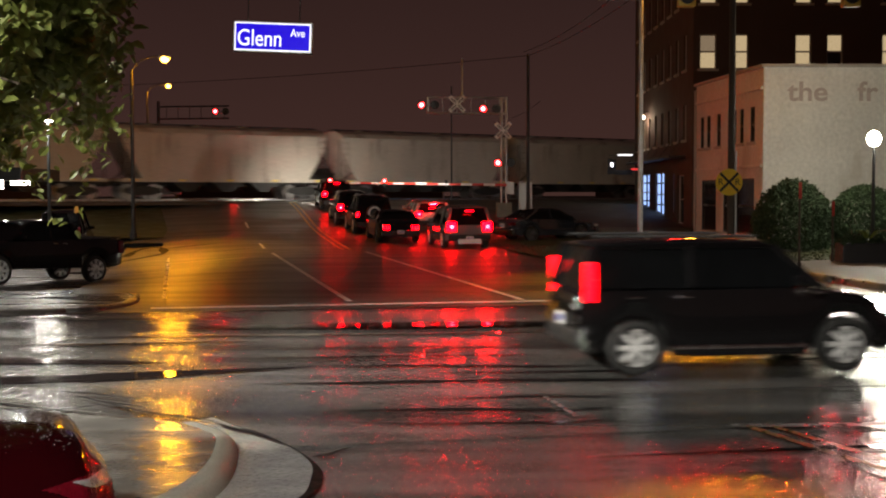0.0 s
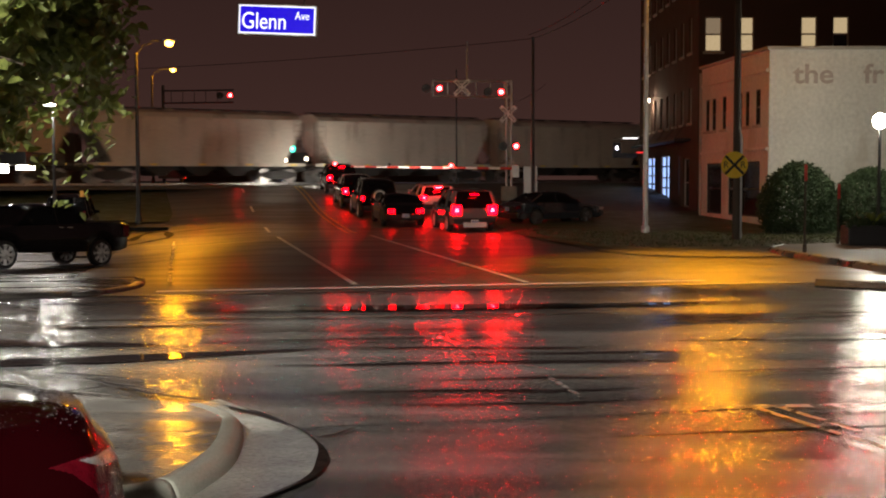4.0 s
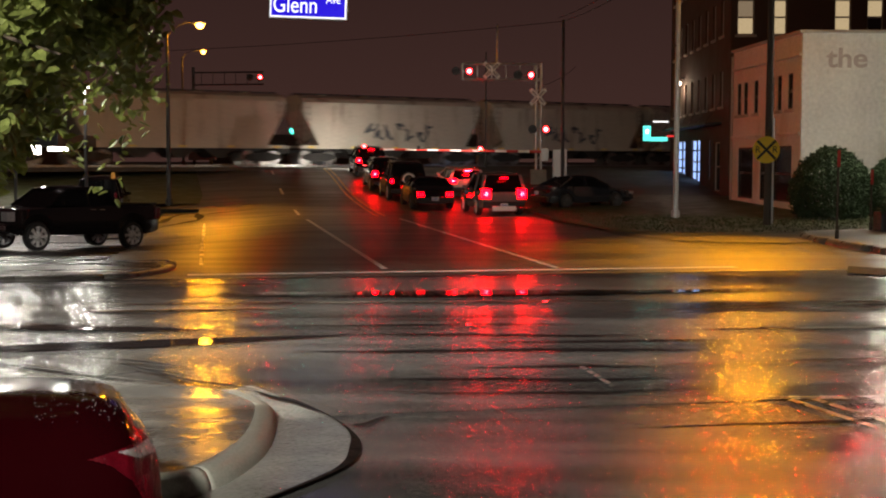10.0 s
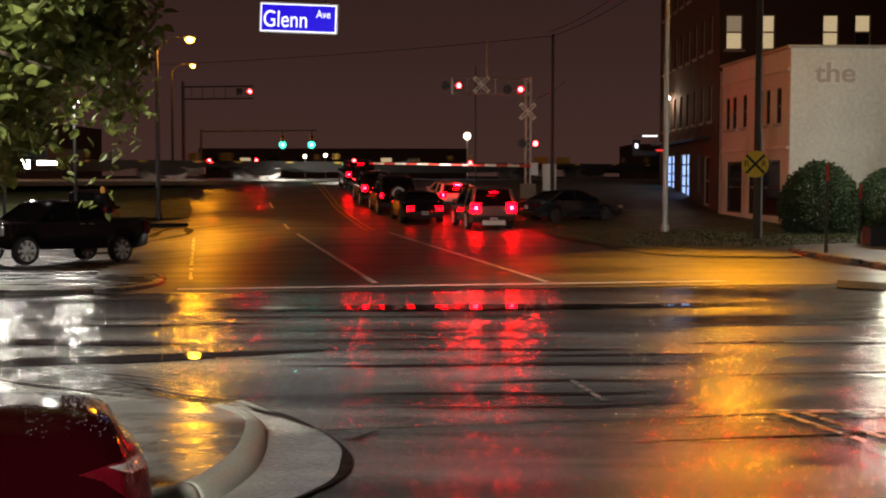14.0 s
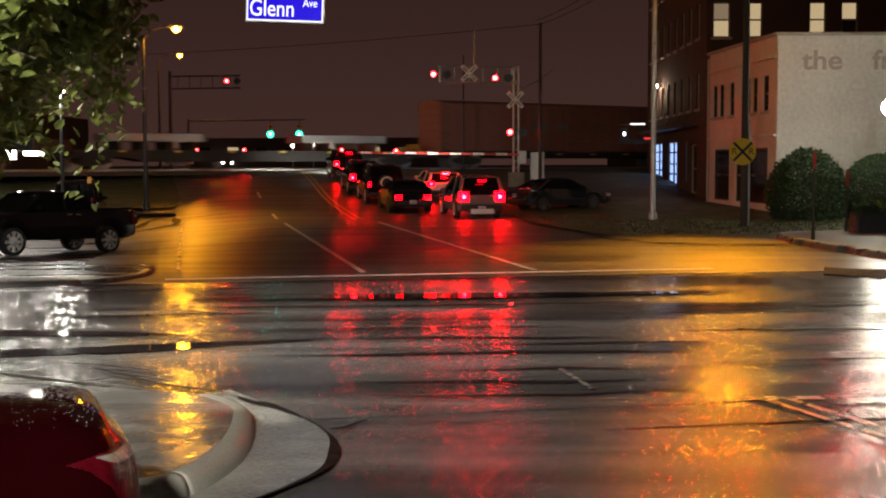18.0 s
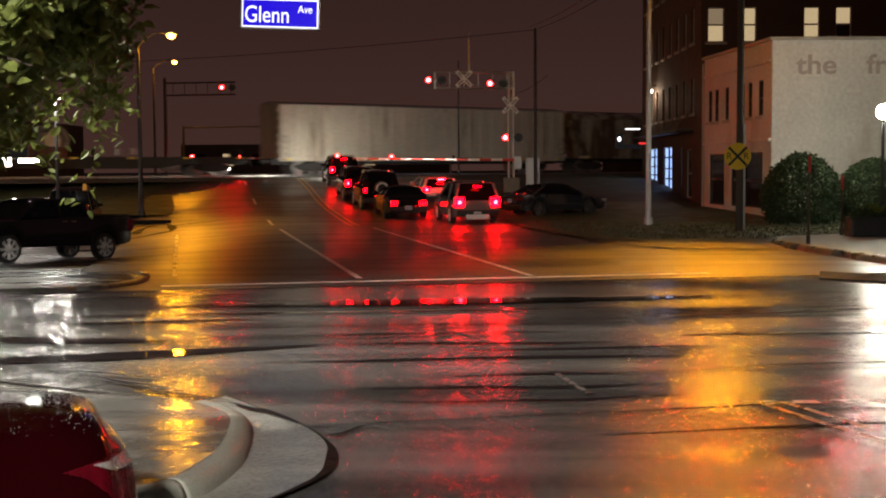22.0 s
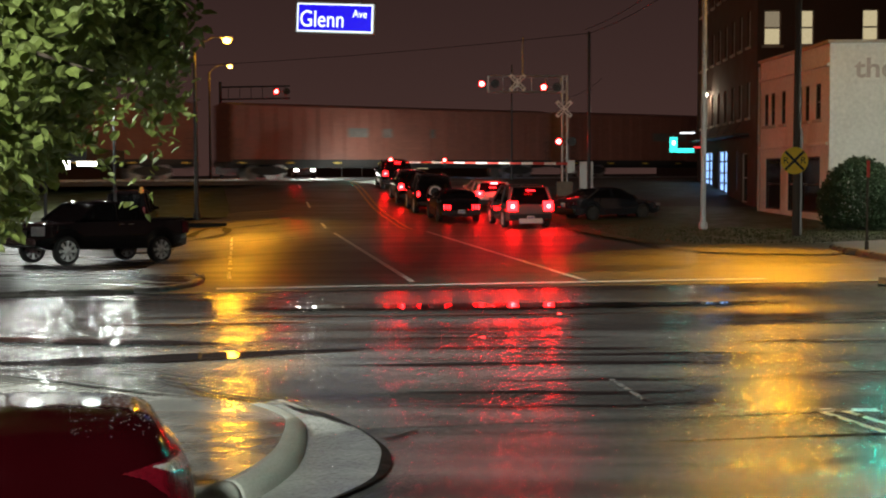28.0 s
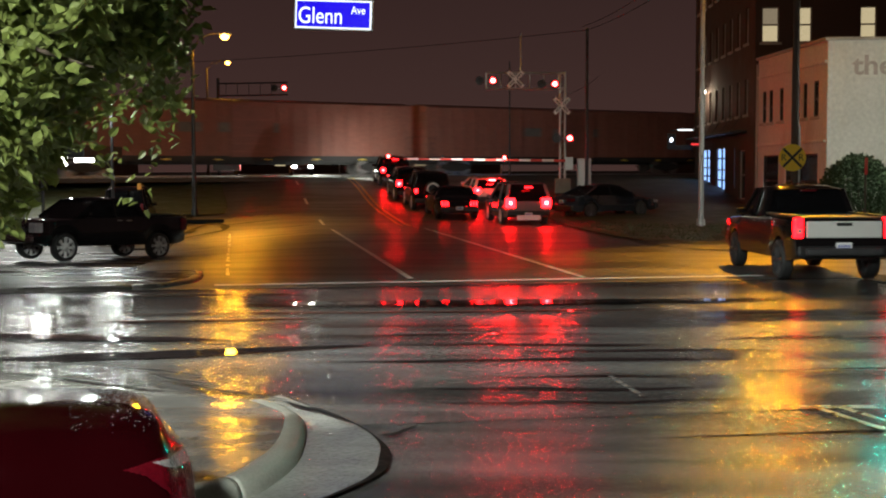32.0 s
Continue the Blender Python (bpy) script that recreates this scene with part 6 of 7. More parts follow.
part("gate_motor", bm, M_STEEL, cs)
bm = bmesh.new()
box(bm, (1.3, 0.4, 0.5), (0.8, 0.6, 1.9), bevel=0.03)
part("relay_case", bm, M_STEEL, cs)
bm = bmesh.new()
tube(bm, (-2.35, 0, 6.3), (-2.35, 0, 8.6), 0.05, seg=8)
part("bell_post", bm, M_STEEL, cs)
ga = thing("gate_arm", "lowered red and white striped crossing gate", "crossing gate", pose(gx, gy_, gz))
tip = Vector((-10.35, 2.2, 1.5))
root = Vector((0.2, -0.35, 1.32))
n = 16
for i in range(n):
    a, b = root.lerp(tip, i / n), root.lerp(tip, (i + 1) / n)
    w = 0.15 - 0.05 * i / n
    m = look(a, b)
    bm = bmesh.new()
    box(bm, (0, 0, -(b - a).length / 2), (0.03, w, (b - a).length - 0.002), m)
    part("arm_section", bm, M_XBUCK if i % 2 else M_REDSTRIPE, ga)
for k, u in enumerate((0.985, 0.675, 0.33)):
    p = root.lerp(tip, u)
    bm = bmesh.new()
    tube(bm, p + Vector((0, -0.07, 0.14)), p + Vector((0, 0.07, 0.14)), 0.085, seg=14)
    part("gate_lamp", bm, M_RED_LENS, ga, "glowing red gate lamp")
    bm = bmesh.new()
    tube(bm, p + Vector((0, 0, 0.03)), p + Vector((0, 0, 0.07)), 0.03, seg=8)
    part("lamp_foot", bm, M_DARKSTEEL, ga)
    if k:
        # added disc, no part of the gate: it covers the lamp between flashes
        bm = bmesh.new()
        tube(bm, (0, -0.10, 0), (0, 0.09, 0), 0.10, seg=14)
        sh = part("shade", bm, M_BLACK, ga, "added black disc that hides the lamp while it is off")
        SHUTTERS.append(("gate%d" % k, sh, tuple(p + Vector((0, 0, 0.14)))))

# the far side's cantilever and gate, seen through the train
fz = land(-20.5, 92.0)
fs = thing("crossing_signal", "far crossing mast with flashing red lamps", "crossing signal", pose(-21.0, 92.0, fz))
bm = bmesh.new()
tube(bm, (0, 0, 0), (0, 0, 7.2), 0.14, 0.11, 12)
for zz in (5.9, 6.8):
    tube(bm, (0, 0, zz), (5.2, 0, zz + 0.05), 0.06, seg=8)
for i in range(6):
    tube(bm, (0.6 + 0.85 * i, 0, 5.9), (0.6 + 0.85 * i, 0, 6.8), 0.025, seg=6)
part("mast", bm, M_DARKSTEEL, fs)
flasher(fs, 4.6, -0.14, 6.45)
fg = thing("gate_arm", "far lowered red and white crossing gate", "crossing gate", pose(-21.0, 92.0, fz))
for i in range(12):
    bm = bmesh.new()
    box(bm, (1.6 + 0.66 * i, 0, 1.25), (0.658, 0.03, 0.12))
    part("arm_section", bm, M_XBUCK if i % 2 else M_REDSTRIPE, fg)
bm = bmesh.new()
box(bm, (0.6, 0, 0.8), (2.0, 0.5, 0.9), bevel=0.05)
part("gate_motor", bm, M_STEEL, fg)
for x in (1.9, 5.4):
    bm = bmesh.new()
    tube(bm, (x, -0.1, 1.4), (x, 0.1, 1.4), 0.1, seg=12)
    part("gate_lamp", bm, M_RED_LENS, fg, "glowing red gate lamp")

# traffic signals far up the avenue, green
for x, z in ((-16.6, 5.0), (-14.0, 5.0)):
    ts = thing("traffic_signal", "far traffic signal showing green", "traffic signal", pose(x, 112.0, z), "far traffic signals")
    bm = bmesh.new()
    box(bm, (0, 0.1, 0.35), (0.36, 0.24, 1.1), bevel=0.03)
    part("housing", bm, M_SIGNAL, ts)
    for k, mt in ((0, M_GREEN_HALO), (1, M_DARK_LENS), (2, M_TAIL_OFF)):
        bm = bmesh.new()
        # the green disc is oversized, a painted halo round the small bright core
        tube(bm, (0, -0.05, 0.35 * k), (0, -0.02, 0.35 * k), 0.34 if k == 0 else 0.15, seg=16)
        lens = part("lens", bm, mt, ts)
        if k == 0:
            bm = bmesh.new()
            tube(bm, (0, -0.07, 0), (0, -0.04, 0), 0.12, seg=14)
            part("core", bm, M_GREEN_HOT, lens)
bm = bmesh.new()
tube(bm, (-24, 112.15, 1.9), (-24, 112.15, 6.4), 0.13, 0.1, 10)
tube(bm, (-24, 112.15, 6.2), (-13.5, 112.15, 6.3), 0.08, 0.05, 8)
for x in (-16.6, -14.0):
    tube(bm, (x, 112.15, 5.8), (x, 112.15, 6.25), 0.03, seg=6)
tagged(part("signal_mast", bm, M_DARKSTEEL), "steel mast arm for the far traffic signals", "signal mast")
fl = thing("yard_lamp", "bright white yard lamp on a pole beyond the tracks", "lamp", pose(0.0, 112.0, 1.9))
bm = bmesh.new()
tube(bm, (0, 0.2, 0), (0, 0.2, 4.2), 0.09, 0.07, 10)
part("pole", bm, M_STEEL, fl)
bm = bmesh.new()
ball(bm, (0, 0, 3.9), 0.30, 14)
part("lantern", bm, M_WARMGLOBE, fl)
for x, y, z in ((-15.0, 112.0, 4.0), (-13.1, 112.0, 4.1)):
    sl = thing("yard_lamp", "small warm lamp beyond the tracks", "lamp", pose(x, y + 3, 1.9), "small lamps beyond the tracks")
    bm = bmesh.new()
    tube(bm, (0, 0.1, 0), (0, 0.1, z - 1.9), 0.05, seg=8)
    part("pole", bm, M_STEEL, sl)
    bm = bmesh.new()
    ball(bm, (0, 0, z - 1.9), 0.17, 12)
    part("lantern", bm, M_WARMGLOBE, sl)

def street_lamp(label, x, y, height, reach, power_mat, base=None):
    z = land(x, y) - 0.05
    s = thing("street_lamp", label, "street lamp", pose(x, y, z))
    bm = bmesh.new()
    tube(bm, (0, 0, 0), (0, 0, height - 0.5), 0.12, 0.07, 12)
    tube(bm, (0, 0, 0), (0, 0, 0.4), 0.2, 0.16, 12)
    part("pole", bm, M_BLACK, s)
    bm = bmesh.new()
    pts = [(0, 0, height - 0.6), (reach * 0.2, 0, height - 0.15), (reach * 0.55, 0, height + 0.1), (reach * 0.85, 0, height + 0.12)]
    chain(bm, pts, 0.024, 8)
    part("arm", bm, M_DARKSTEEL, s)
    bm = bmesh.new()
    sx = math.copysign(1, reach)
    box(bm, (reach, 0, height + 0.10), (0.62, 0.28, 0.14), bevel=0.05)
    head = part("lamp_head", bm, M_STEEL, s)
    bm = bmesh.new()
    ball(bm, (reach, 0, height - 0.02), 0.21, 14, 0.8)
    part("lens", bm, power_mat, head, "glowing sodium lens")
    return s


street_lamp("steel street lamp with a glowing sodium head", -14.95, 60.0, 8.75 - land(-14.95, 60.0) + 0.05, 1.6, M_SODIUM)
street_lamp("steel street lamp beyond the tracks, sodium glow", -24.9, 105.0, 11.5 - land(-24.9, 105), 1.8, M_SODIUM)

# wooden utility pole with the round crossing warning sign
ux, uy = 9.95, 43.0
up = thing("utility_pole", "weathered wooden utility pole with a sodium lamp on an arm", "utility pole", pose(ux, uy, land(ux, uy) + 0.1))
bm = bmesh.new()
tube(bm, (0, 0, -0.1), (0, 0, 12.0), 0.14, 0.10, 14)
part("pole", bm, M_WOODPOLE, up)
bm = bmesh.new()
tube(bm, (0.13, -0.12, 0), (0.13, -0.12, 3.6), 0.035, seg=8)
part("conduit", bm, M_STEEL, up)
bm = bmesh.new()
chain(bm, [(0, 0, 10.4), (-0.04, 1.2, 11.0), (-0.08, 2.8, 11.1)], 0.04, 8)
part("lamp_arm", bm, M_STEEL, up)
bm = bmesh.new()
box(bm, (-0.08, 3.0, 11.25), (0.3, 0.6, 0.16), bevel=0.05)
part("lamp_head", bm, M_STEEL, up)
bm = bmesh.new()
ball(bm, (-0.08, 3.0, 11.17), 0.16, 14, 0.8)
part("lens", bm, M_SODIUM, up, "glowing sodium lens")
bm = bmesh.new()
box(bm, (0, 0, 11.75), (2.4, 0.1, 0.12))
part("cross_arm", bm, M_WOODPOLE, up)
rs = thing("crossing_warning_sign", "round yellow railroad warning sign with black cross and letters", "road sign", pose(ux - 0.13, uy - 0.24, 2.62))
bm = bmesh.new()
tube(bm, (0, 0, 0), (0, 0.012, 0), 0.46, seg=36)
part("plate", bm, M_RXR, rs)
for a in (-45, 45):
    bm = bmesh.new()
    box(bm, (0, -0.004 - (0.003 if a > 0 else 0), 0), (0.88, 0.004, 0.085), pose(0, 0, 0, 0, a, 0))
    part("cross_bar", bm, M_BLACK, rs)
for s in (-1, 1):
    letters("R", 0.32, pose(s * 0.29, -0.005, 0, 90, 0, 0), M_BLACK, rs, 0.003, "letter")
bm = bmesh.new()
box(bm, (0.0, 0.05, 0), (0.08, 0.09, 0.6))
part("bracket", bm, M_STEEL, rs)
# steel signal pole, thin poles
def pole(label, x, y, h, r, material, name="steel_pole"):
    bm = bmesh.new()
    tube(bm, (0, 0, -0.1), (0, 0, h), r, r * 0.8, 12)
    p = thing(name, label, "pole", pose(x, y, land(x, y) + 0.1))
    part("shaft", bm, material, p)
    bm = bmesh.new()
    tube(bm, (0, 0, 0), (0, 0, 0.25), r * 1.6, r * 1.5, 12)
    part("base", bm, material, p)
    return p


sp = pole("tall pale steel pole with a short arm on the verge", 7.6, 48.0, 9.65, 0.11, M_STEEL)
bm = bmesh.new()
box(bm, (-0.85, 0, 9.6), (1.7, 0.16, 0.12), bevel=0.03)
part("arm", bm, M_STEEL, sp)
pole("slender dark utility pole by the crossing", 4.75, 70.0, 9.2, 0.10, M_DARKSTEEL)
pole("thin dark pole beyond the crossing", 0.55, 84.0, 7.6, 0.06, M_DARKSTEEL)
for x, y, h in ((9.75, 34.0, 2.45), (12.0, 38.3, 1.9)):
    p = pole("thin brown marker post by the walk", x, y, h, 0.035, M_WOODPOLE, "marker_post")
    bm = bmesh.new()
    box(bm, (0, -0.04, h - 0.25), (0.08, 0.01, 0.45))
    part("marker_strip", bm, M_REDSTRIPE, p)
gl = thing("globe_lamp", "black post lamp with a glowing white globe", "street lamp", pose(15.2, 44.0, land(15.2, 44.0) + 0.1))
bm = bmesh.new()
tube(bm, (0, 0, 0), (0, 0, 3.85), 0.07, 0.05, 12)
tube(bm, (0, 0, 0), (0, 0, 0.5), 0.14, 0.09, 12)
part("post", bm, M_DARKSTEEL, gl)
bm = bmesh.new()
ball(bm, (0, 0, 4.06), 0.24, 16, 1.1)
part("globe", bm, M_GLOBE, gl, "glowing white globe")

# mast arm over the street with the lit name sign and two signal heads
ma = thing("signal_mast", "steel mast arm spanning the street", "signal mast", pose(14.5, 29.0, land(14.5, 29.0)))
bm = bmesh.new()
tube(bm, (0, 0, 0), (0, 0, 8.6), 0.18, 0.14, 14)
part("mast", bm, M_STEEL, ma)
bm = bmesh.new()
tube(bm, (0, 0, 8.1), (-20.5, 0, 8.3), 0.13, 0.06, 12)
part("arm", bm, M_STEEL, ma)
ns = thing("street_name_sign", "glowing blue street name sign with white letters and rim", "street sign", pose(-3.93, 29.0, 5.84, 0, 2.2, 0))
bm = bmesh.new()
box(bm, (0, 0.1, 0), (1.84, 0.2, 0.72), bevel=0.02)
part("case", bm, M_STEEL, ns)
bm = bmesh.new()
box(bm, (0, -0.006, 0), (1.76, 0.012, 0.64))
part("rim_panel", bm, M_SIGNWHITE, ns, "white lit rim")
bm = bmesh.new()
box(bm, (0, -0.014, 0), (1.705, 0.012, 0.585))
part("face", bm, M_SIGNBLUE, ns, "blue lit face")
letters("Glenn", 0.54, pose(-0.30, -0.022, -0.05, 90, 0, 0), M_SIGNWHITE, ns, 0.003, "lettering", 0.80)
letters("Ave", 0.26, pose(0.58, -0.022, 0.10, 90, 0, 0), M_SIGNWHITE, ns, 0.003, "lettering", 0.82)
bm = bmesh.new()
for x in (-0.6, 0.6):
    tube(bm, (x, 0.1, 0.34), (x, 0.1, 2.3), 0.012, seg=8)
part("hanger", bm, M_BLACK, ns)
for x in (5.65, 9.45):
    sg = thing("traffic_signal", "yellow three-lamp traffic signal on the mast arm", "traffic signal", pose(x, 28.9, 6.73), "signals over the street")
    bm = bmesh.new()
    box(bm, (0, 0.12, 0.36), (0.40, 0.26, 1.15), bevel=0.03)
    part("housing", bm, M_SIGNAL, sg)
    for k, mt in ((0, M_GREEN_SIDE if x < 6 else M_GREEN_NEAR), (1, M_DARK_LENS), (2, M_RED_NEAR)):
        bm = bmesh.new()
        tube(bm, (0, -0.05, 0.36 * k), (0, -0.015, 0.36 * k), 0.14, 0.15, 18)
        part("lens", bm, mt, sg)
        bm = bmesh.new()
        seg = 10
        for q in range(seg):
            a, b = math.pi * q / seg - 0.3, math.pi * (q + 1) / seg - 0.3
            bm.faces.new([bm.verts.new((0.165 * math.cos(c), yy, 0.36 * k + 0.165 * math.sin(c))) for c, yy in ((a, -0.01), (b, -0.01), (b, -0.24), (a, -0.24))])
        bmesh.ops.solidify(bm, geom=bm.faces[:], thickness=0.006)
        part("visor", bm, M_SIGNAL, sg)
    # added disc that covers green, then red, to switch the signal
    bm = bmesh.new()
    tube(bm, (0, -0.075, 0), (0, -0.012, 0), 0.158, seg=18)
    sh = part("shade", bm, M_BLACK, sg, "added black disc that hides the lens while it is off")
    SHUTTERS.append(("signal", sh, (0, 0, 0)))
    bm = bmesh.new()
    tube(bm, (0, 0.12, 0.93), (0, 0.12, 1.5), 0.03, seg=8)
    part("hanger", bm, M_STEEL, sg)

# overhead wires
bm = bmesh.new()
for a, b, sag in (((ux, uy, 11.7), (4.75, 70.0, 10.0), 0.6), ((ux - 1, uy, 11.9), (4.5, 70, 10.2), 0.7), ((ux, uy, 11.8), (45, 52, 12.5), 0.9), ((ux, uy, 11.2), (45, 50, 11.2), 0.9),
                  ((4.75, 70, 10.0), (-60, 95, 11), 1.2), ((3.45, 72, 6.5), (7.0, 90, 9.0), 0.2)):
    a, b = Vector(a), Vector(b)
    pts = [a.lerp(b, i / 14) - Vector((0, 0, sag * 4 * (i / 14) * (1 - i / 14))) for i in range(15)]
    chain(bm, pts, 0.018, 5)
structure("overhead_wires", bm, M_BLACK, "thin black overhead wires", "wires")

# ---- planting ----
def leaf_cloud(bm, rnd, count, place, size, tilt=0.9):
    for i in range(count):
        c = place()
        if c is None:
            continue
        s = size * rnd.uniform(0.6, 1.25)
        m = Matrix.Translation(c) @ Euler((rnd.uniform(-tilt, tilt), rnd.uniform(-tilt, tilt), rnd.uniform(0, 6.28))).to_matrix().to_4x4()
        v = [bm.verts.new(m @ Vector(p)) for p in ((0, 0, 0), (s * 0.22, -s * 0.30, s * 0.07), (s * 0.62, -s * 0.28, s * 0.04), (s, 0, -s * 0.12), (s * 0.62, s * 0.28, s * 0.04), (s * 0.22, s * 0.30, s * 0.07))]
        bm.faces.new((v[0], v[1], v[2], v[3]))
        bm.faces.new((v[0], v[3], v[4], v[5]))


def shrub(label, x, y, w, d, h, seed):
    rnd = random.Random(seed)
    z = land(x, y) + 0.1
    s = thing("shrub", label, "shrub", pose(x, y, z), "shrubs before the white wall")
    bm = bmesh.new()
    for k in range(5):
        a = 1.26 * k
        tube(bm, (0, 0, 0), (w * 0.25 * math.cos(a), d * 0.25 * math.sin(a), h * 0.6), 0.04, 0.015, 6)
    part("stem", bm, M_BARK, s)

    def place():
        a, u = rnd.uniform(0, 6.28), rnd.uniform(-0.55, 1)
        r = math.sqrt(max(0, 1 - u * u)) * rnd.uniform(0.75, 1.06) * (1 + 0.12 * math.sin(3 * a + seed))
        return Vector((w / 2 * r * math.cos(a), d / 2 * r * math.sin(a), h * 0.35 + (h * 0.65) * u * rnd.uniform(0.8, 1.02)))
    bm = bmesh.new()
    leaf_cloud(bm, rnd, 11000, place, 0.13, 1.2)
    part("crown", bm, M_LEAFDARK, s)


shrub("dense dark rounded shrub before the white wall", 13.3, 47.4, 2.9, 2.2, 2.65, 1)
shrub("dense dark rounded shrub before the white wall", 16.2, 47.8, 3.2, 2.2, 2.45, 2)
shrub("dense dark rounded shrub before the white wall", 19.2, 48.2, 3.0, 2.2, 2.5, 3)
pb = thing("planter", "dark planter box with low plants beside the walk", "planter", pose(13.35, 37.7, land(13.35, 37.7) + 0.13))
bm = bmesh.new()
box(bm, (0, 0, 0.3), (2.7, 0.8, 0.6), bevel=0.04)
part("box", bm, M_DARKSTEEL, pb)
rnd = random.Random(5)
bm = bmesh.new()
leaf_cloud(bm, rnd, 500, lambda: Vector((rnd.uniform(-1.3, 1.3), rnd.uniform(-.4, .4), 0.55 + rnd.uniform(0, 0.2))), 0.16, 1.1)
part("foliage", bm, M_LEAFDARK, pb)
for px, count, reach, mt, nm in ((-0.45, 9, 0.75, M_LEAF, "strap_leaf"), (0.35, 7, 0.55, mat("red_leaf", (0.30, 0.02, 0.02), 0.5, 0, 0.3, 5, 0.1, 30), "red_leaf")):
    for k in range(count):
        a = 2 * math.pi * k / count + rnd.uniform(-0.3, 0.3)
        bm = bmesh.new()
        prev = None
        for i in range(6):
            u = i / 5
            d = reach * u
            z = 0.6 + reach * (1.5 * u - 1.1 * u * u) * (1.4 if nm == "red_leaf" else 1.0)
            w = 0.05 * math.sin(math.pi * (0.12 + 0.86 * u))
            c = Vector((px + d * math.cos(a), d * math.sin(a), z))
            sd = Vector((-math.sin(a), math.cos(a), 0)) * w
            cur = (bm.verts.new(c - sd), bm.verts.new(c + sd))
            if prev:
                bm.faces.new((prev[0], prev[1], cur[1], cur[0]))
            prev = cur
        bmesh.ops.solidify(bm, geom=bm.faces[:], thickness=0.006)
        part(nm, bm, mt, pb)

# near tree: the trunk stands beside the view, the boughs hang into it
tr = thing("tree", "broad-leaved street tree with hanging boughs", "tree", pose(-5.6, 9.6, 0.12))
bm = bmesh.new()
tube(bm, (0, 0, -0.1), (0.15, 0, 1.6), 0.2, 0.16, 12)
tube(bm, (0.15, 0, 1.6), (0.2, 0.1, 3.2), 0.16, 0.12, 12)
tube(bm, (0.2, 0.1, 3.2), (0.1, 0.1, 6.5), 0.12, 0.05, 10)
part("trunk", bm, M_BARK, tr)
rnd = random.Random(11)
limbs = []
for k in range(26):
    a = rnd.uniform(-1.2, 1.2) if k < 18 else rnd.uniform(1.2, 5.0)
    z0 = rnd.uniform(2.0, 5.2)
    ln = rnd.uniform(1.6, 3.5) * (1.0 if z0 < 4.3 else 0.8)
    p0 = Vector((0.18, 0.05, z0))
    p1 = p0 + Vector((math.cos(a) * ln * 0.55, math.sin(a) * ln * 0.55, ln * 0.30))
    p2 = p0 + Vector((math.cos(a) * ln, math.sin(a) * ln, ln * 0.18))
    bm = bmesh.new()
    tube(bm, p0, p1, 0.05, 0.03, 7)
    tube(bm, p1, p2, 0.03, 0.008, 7)
    part("limb", bm, M_BARK, tr)
    limbs.append((p0, p1, p2))


def leaf_spot():
    """A place for one leaf: the crown's skirt slopes up away from the trunk, with gaps between the sprays."""
    for k in range(40):
        x, y, z = rnd.uniform(0.9, 3.6), rnd.gauss(0, 1.0), rnd.uniform(1.3, 6.0)
        edge = max(1.95, 3.1 - 1.1 * (2.95 - x)) + 0.35 * math.sin(3.1 * x + 1.7 * y) + 0.2 * math.sin(7.3 * x - 4.1 * y)
        if z - 0.12 < edge or x > 3.12 - 0.245 * y - 0.05 * (z - 3.6) ** 2 + 0.12 * math.sin(5 * z + 3 * y):
            continue
        if noise.noise(Vector((x * 1.6, y * 1.6, z * 1.9))) < -0.48 + 0.16 * (x - 1.8):
            continue
        return Vector((x, y, z))
    return None


bm = bmesh.new()
leaf_cloud(bm, rnd, 42000, leaf_spot, 0.12, 1.1)
part("crown", bm, M_LEAF, tr, "dense green leaves, wet")
for lx in (-15.0, -17.75):
    ll = thing("lot_lamp", "tall pole lamp with a bright white head over the lot", "street lamp", pose(lx, 47.4, land(lx, 47.4) - 0.02), "lamps over the lot")
    bm = bmesh.new()
    tube(bm, (0, 0, 0), (0, 0, 5.45), 0.07, 0.05, 10)
    part("pole", bm, M_DARKSTEEL, ll)
    bm = bmesh.new()
    box(bm, (0, -0.35, 5.47), (0.5, 0.9, 0.12), bevel=0.03)
    hd = part("lamp_head", bm, M_DARKSTEEL, ll)
    bm = bmesh.new()
    box(bm, (0, -0.4, 5.39), (0.4, 0.6, 0.05))
    part("diffuser", bm, M_LOTLAMP, hd, "bright white diffuser")

# unseen lamp posts added to carry corner_light and near_light
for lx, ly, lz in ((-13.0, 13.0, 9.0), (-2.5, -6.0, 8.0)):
    ap = thing("lot_lamp", "added unseen steel pole lamp with a broad white head", "street lamp", pose(lx, ly - 0.6, land(lx, ly - 0.6) - 0.02), "tall pole lamps")
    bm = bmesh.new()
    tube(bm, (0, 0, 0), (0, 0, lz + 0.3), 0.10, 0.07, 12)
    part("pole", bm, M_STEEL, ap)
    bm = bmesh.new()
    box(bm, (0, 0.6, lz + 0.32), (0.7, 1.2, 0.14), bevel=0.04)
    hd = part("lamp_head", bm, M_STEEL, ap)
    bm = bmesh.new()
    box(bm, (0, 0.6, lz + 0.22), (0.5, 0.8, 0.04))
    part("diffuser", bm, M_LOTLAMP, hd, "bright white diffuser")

# lit canopy of a filling station far behind the lot
fc = thing("canopy", "bright flat canopy with white lamps beyond the lot", "canopy", pose(-24.5, 62.0, -0.36))
bm = bmesh.new()
box(bm, (0, 0, 3.6), (9, 6, 0.6), bevel=0.05)
part("roof", bm, M_DARKSTEEL, fc)
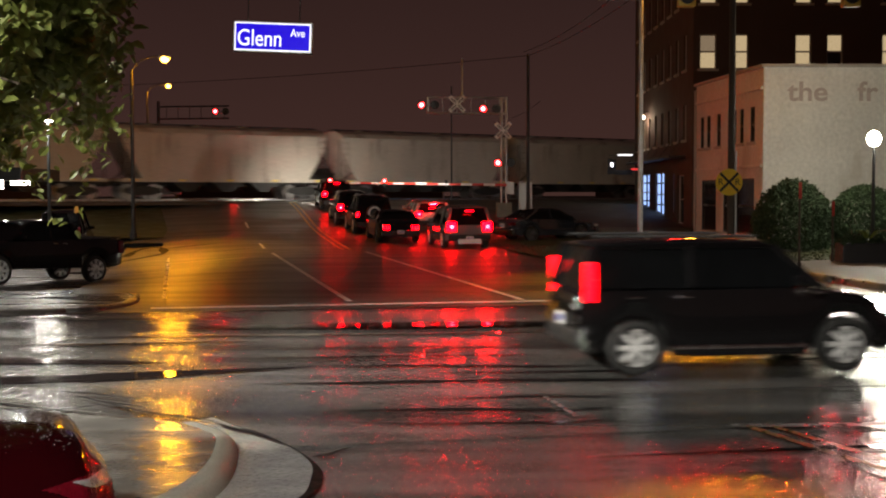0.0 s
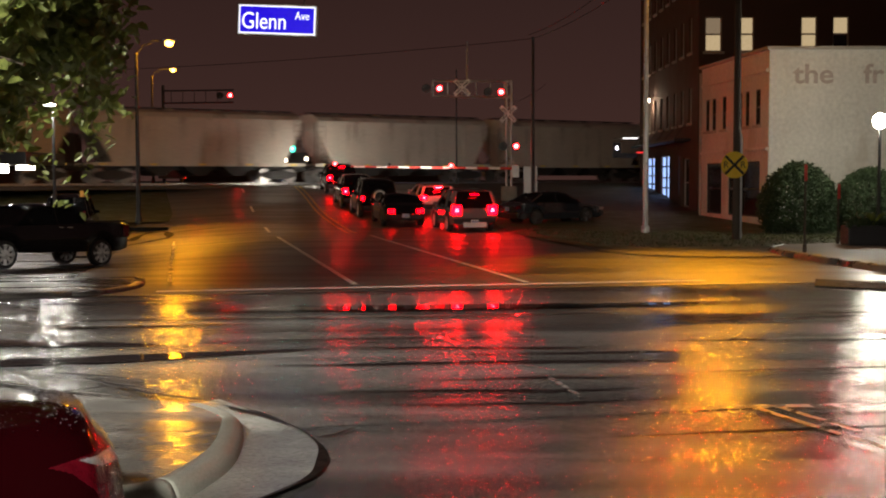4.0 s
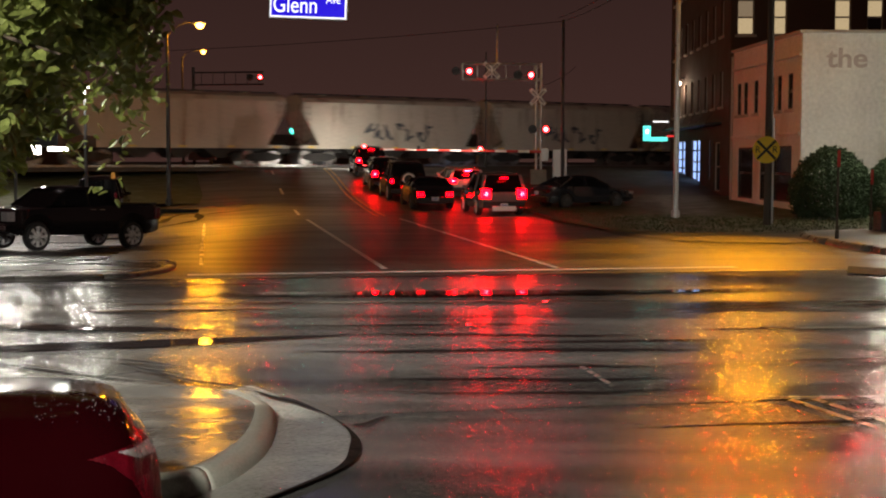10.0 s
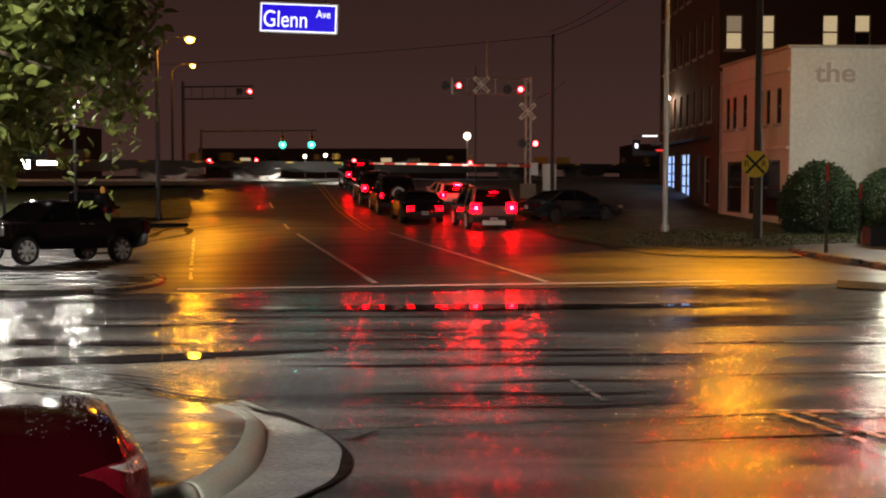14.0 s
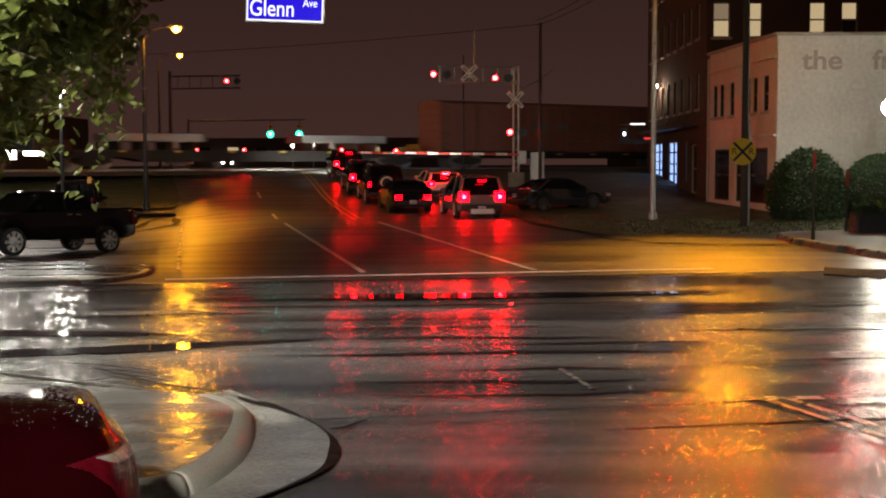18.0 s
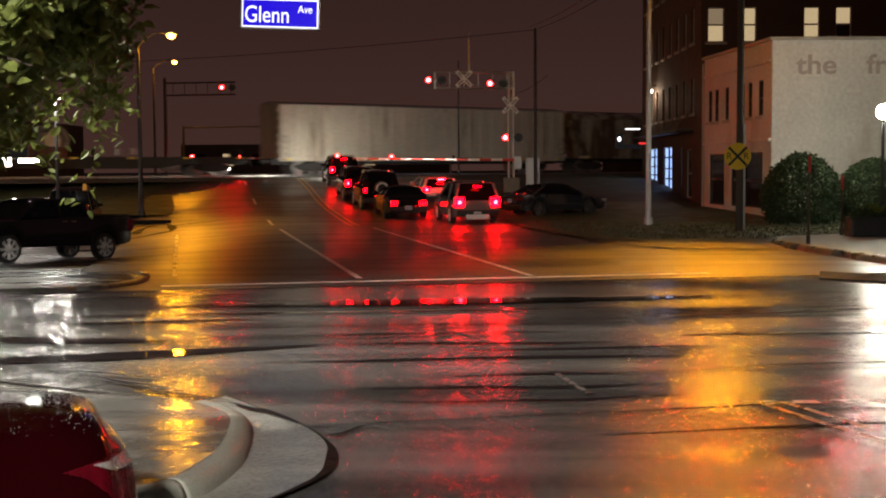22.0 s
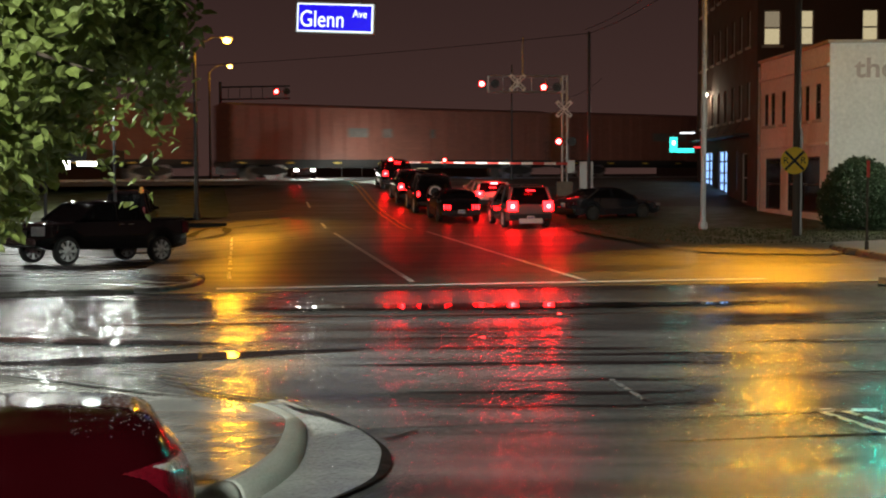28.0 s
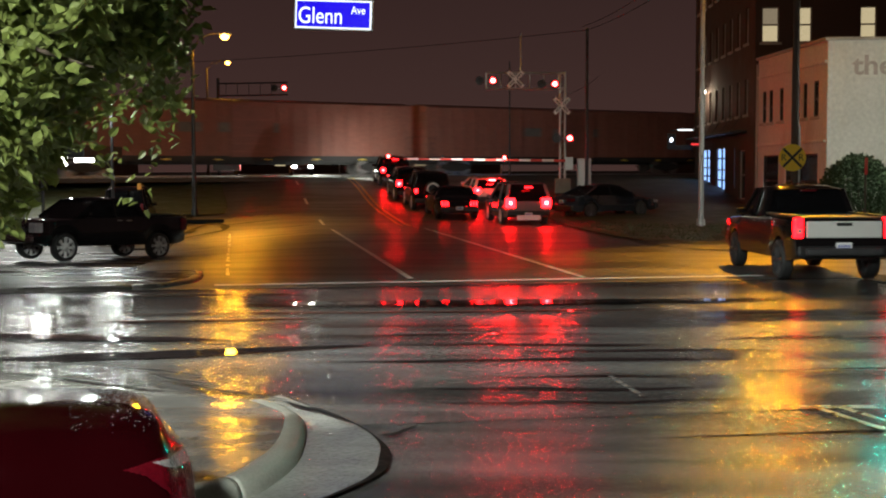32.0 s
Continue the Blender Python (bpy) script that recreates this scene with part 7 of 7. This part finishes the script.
for i in range(4):
    bm = bmesh.new()
    box(bm, (-3 + 2 * i, -2.6, 3.1), (0.9, 0.4, 0.4))
    part("canopy_lamp", bm, M_LOTLAMP, fc, "bright white ceiling lamp")
    bm = bmesh.new()
    box(bm, (-3 + 2 * i, 1.4, 3.2), (0.9, 0.4, 0.2))
    part("canopy_lamp", bm, M_LOTLAMP, fc, "bright white ceiling lamp")
for x in (-4.2, -1.2):
    bm = bmesh.new()
    box(bm, (x, 2.6, 1.65), (0.18, 0.18, 3.3))
    part("post", bm, M_BLACK, fc)


# ---- what moves ----
FLASH = 1.454      # seconds of one full swing of the crossing lamps
FLASH0 = 0.0


def motions():
    for ob, tc in CARS:
        rows = []
        for t in (0.0, 8.0, 16.0, 24.0, 32.0):
            rows.append((t, pose(*track_point(SPEED * (tc - t)), RAIL, 0, 0, TRACK_TURN)))
        walk(ob, rows)
    # the black hatchback drives off along the street
    rows = []
    for t, d in ((0.0, 0.0), (0.5, 4.3), (1.0, 8.6), (2.0, 17.5), (4.0, 36.0), (6.0, 50.0), (8.0, 60.0), (32.0, 60.0)):
        x, y = 3.42 + 0.978 * d, 15.5 + 0.209 * d
        rows.append((t, pose(x, y, land(x, y), 0, 0, STREET_TURN - 4)))
    walk(boxy, rows)
    # a car comes from the street, turns in and passes by
    rows = []
    for t, x, y, a in ((0.0, 45, 28, 192), (2.5, 22.5, 23.2, 192), (3.4, 14.5, 21.2, 197), (3.9, 10.5, 19.4, 210), (4.5, 7.0, 16.5, 230), (5.0, 5.2, 13.6, 245),
                       (5.5, 4.16, 10.5, 255), (5.7, 4.05, 9.2, 262), (6.0, 4.12, 7.1, 273), (6.2, 4.3, 5.5, 277), (6.6, 4.6, 2.6, 275), (7.5, 4.9, -4.0, 270), (9.0, 4.9, -14.0, 270), (32.0, 4.9, -15.0, 270)):
        rows.append((t, pose(x, y, land(x, y), 0, 0, a)))
    walk(comer, rows)
    # a pickup turns from the street into the avenue
    rows = []
    for t, x, y, a in ((0.0, 13.0, -22.0, 98), (23.0, 13.0, -20.0, 98), (25.5, 12.0, -4.0, 100), (28.0, 10.4, 11.2, 101), (29.0, 9.3, 16.4, 101), (30.0, 8.85, 20.7, 100),
                       (30.6, 8.15, 22.5, 98), (31.0, 7.65, 23.9, 96.5), (31.4, 7.15, 25.2, 95), (31.8, 6.62, 26.55, 94), (32.0, 6.4, 27.2, 93.5)):
        rows.append((t, pose(x, y, land(x, y), 0, 0, a)))
    walk(turner, rows)
    # a car rolls up to the far side of the crossing
    rows = []
    for t, y in ((0.0, 190.0), (20.0, 186.0), (24.0, 150.0), (26.2, 108.0), (27.2, 101.5), (32.0, 101.3)):
        x = centre(y) - 2.2
        rows.append((t, pose(x, y, land(x, y), 0, 0, GT + 180)))
    walk(facing, rows)
    # the sign's shutter plate lets it show now and then
    # the added plate slips behind the sign while it is lit, so that it flashes
    rows = [(0.0, pose(0, 0, 0))]
    for a, b in ((1.75, 2.25), (3.3, 3.75), (5.2, 5.5), (7.75, 8.3), (9.1, 10.9), (18.7, 20.3), (20.95, 21.6), (27.7, 28.3)):
        rows += [(a - 0.08, pose(0, 0, 0)), (a, pose(0, 0.25, 0)), (b, pose(0, 0.25, 0)), (b + 0.08, pose(0, 0, 0))]
    walk(sign_cover, rows + [(32.0, pose(0, 0, 0))])
    # added discs that hide the lamps while they are off
    for kind, sh, p in SHUTTERS:
        rows = []
        if kind == "signal":
            for t, z in ((0.0, 0.0), (23.75, 0.0), (23.85, 0.72), (32.0, 0.72)):
                rows.append((t, pose(p[0], p[1], p[2] + z)))
        else:
            n = int(32.0 / (FLASH / 2)) + 2
            for i in range(n):
                side = -1 if i % 2 else 1
                a, b = FLASH0 + i * FLASH / 2 + 0.05, FLASH0 + (i + 1) * FLASH / 2 - 0.05
                for t in (a, b):
                    if 0 <= t <= 32.0:
                        if kind == "flash":
                            q = pose(p[0] + 0.38 * side, p[1], p[2])
                        else:
                            on = side > 0 if kind == "gate1" else side < 0
                            q = pose(p[0], p[1] - 0.01, p[2] - (0.22 if on else 0.0))
                        rows.append((t, q))
            rows[0] = (0.0, rows[0][1])
            rows.append((32.0, rows[-1][1])) if rows[-1][0] < 31.95 else None
        walk(sh, rows)


motions()
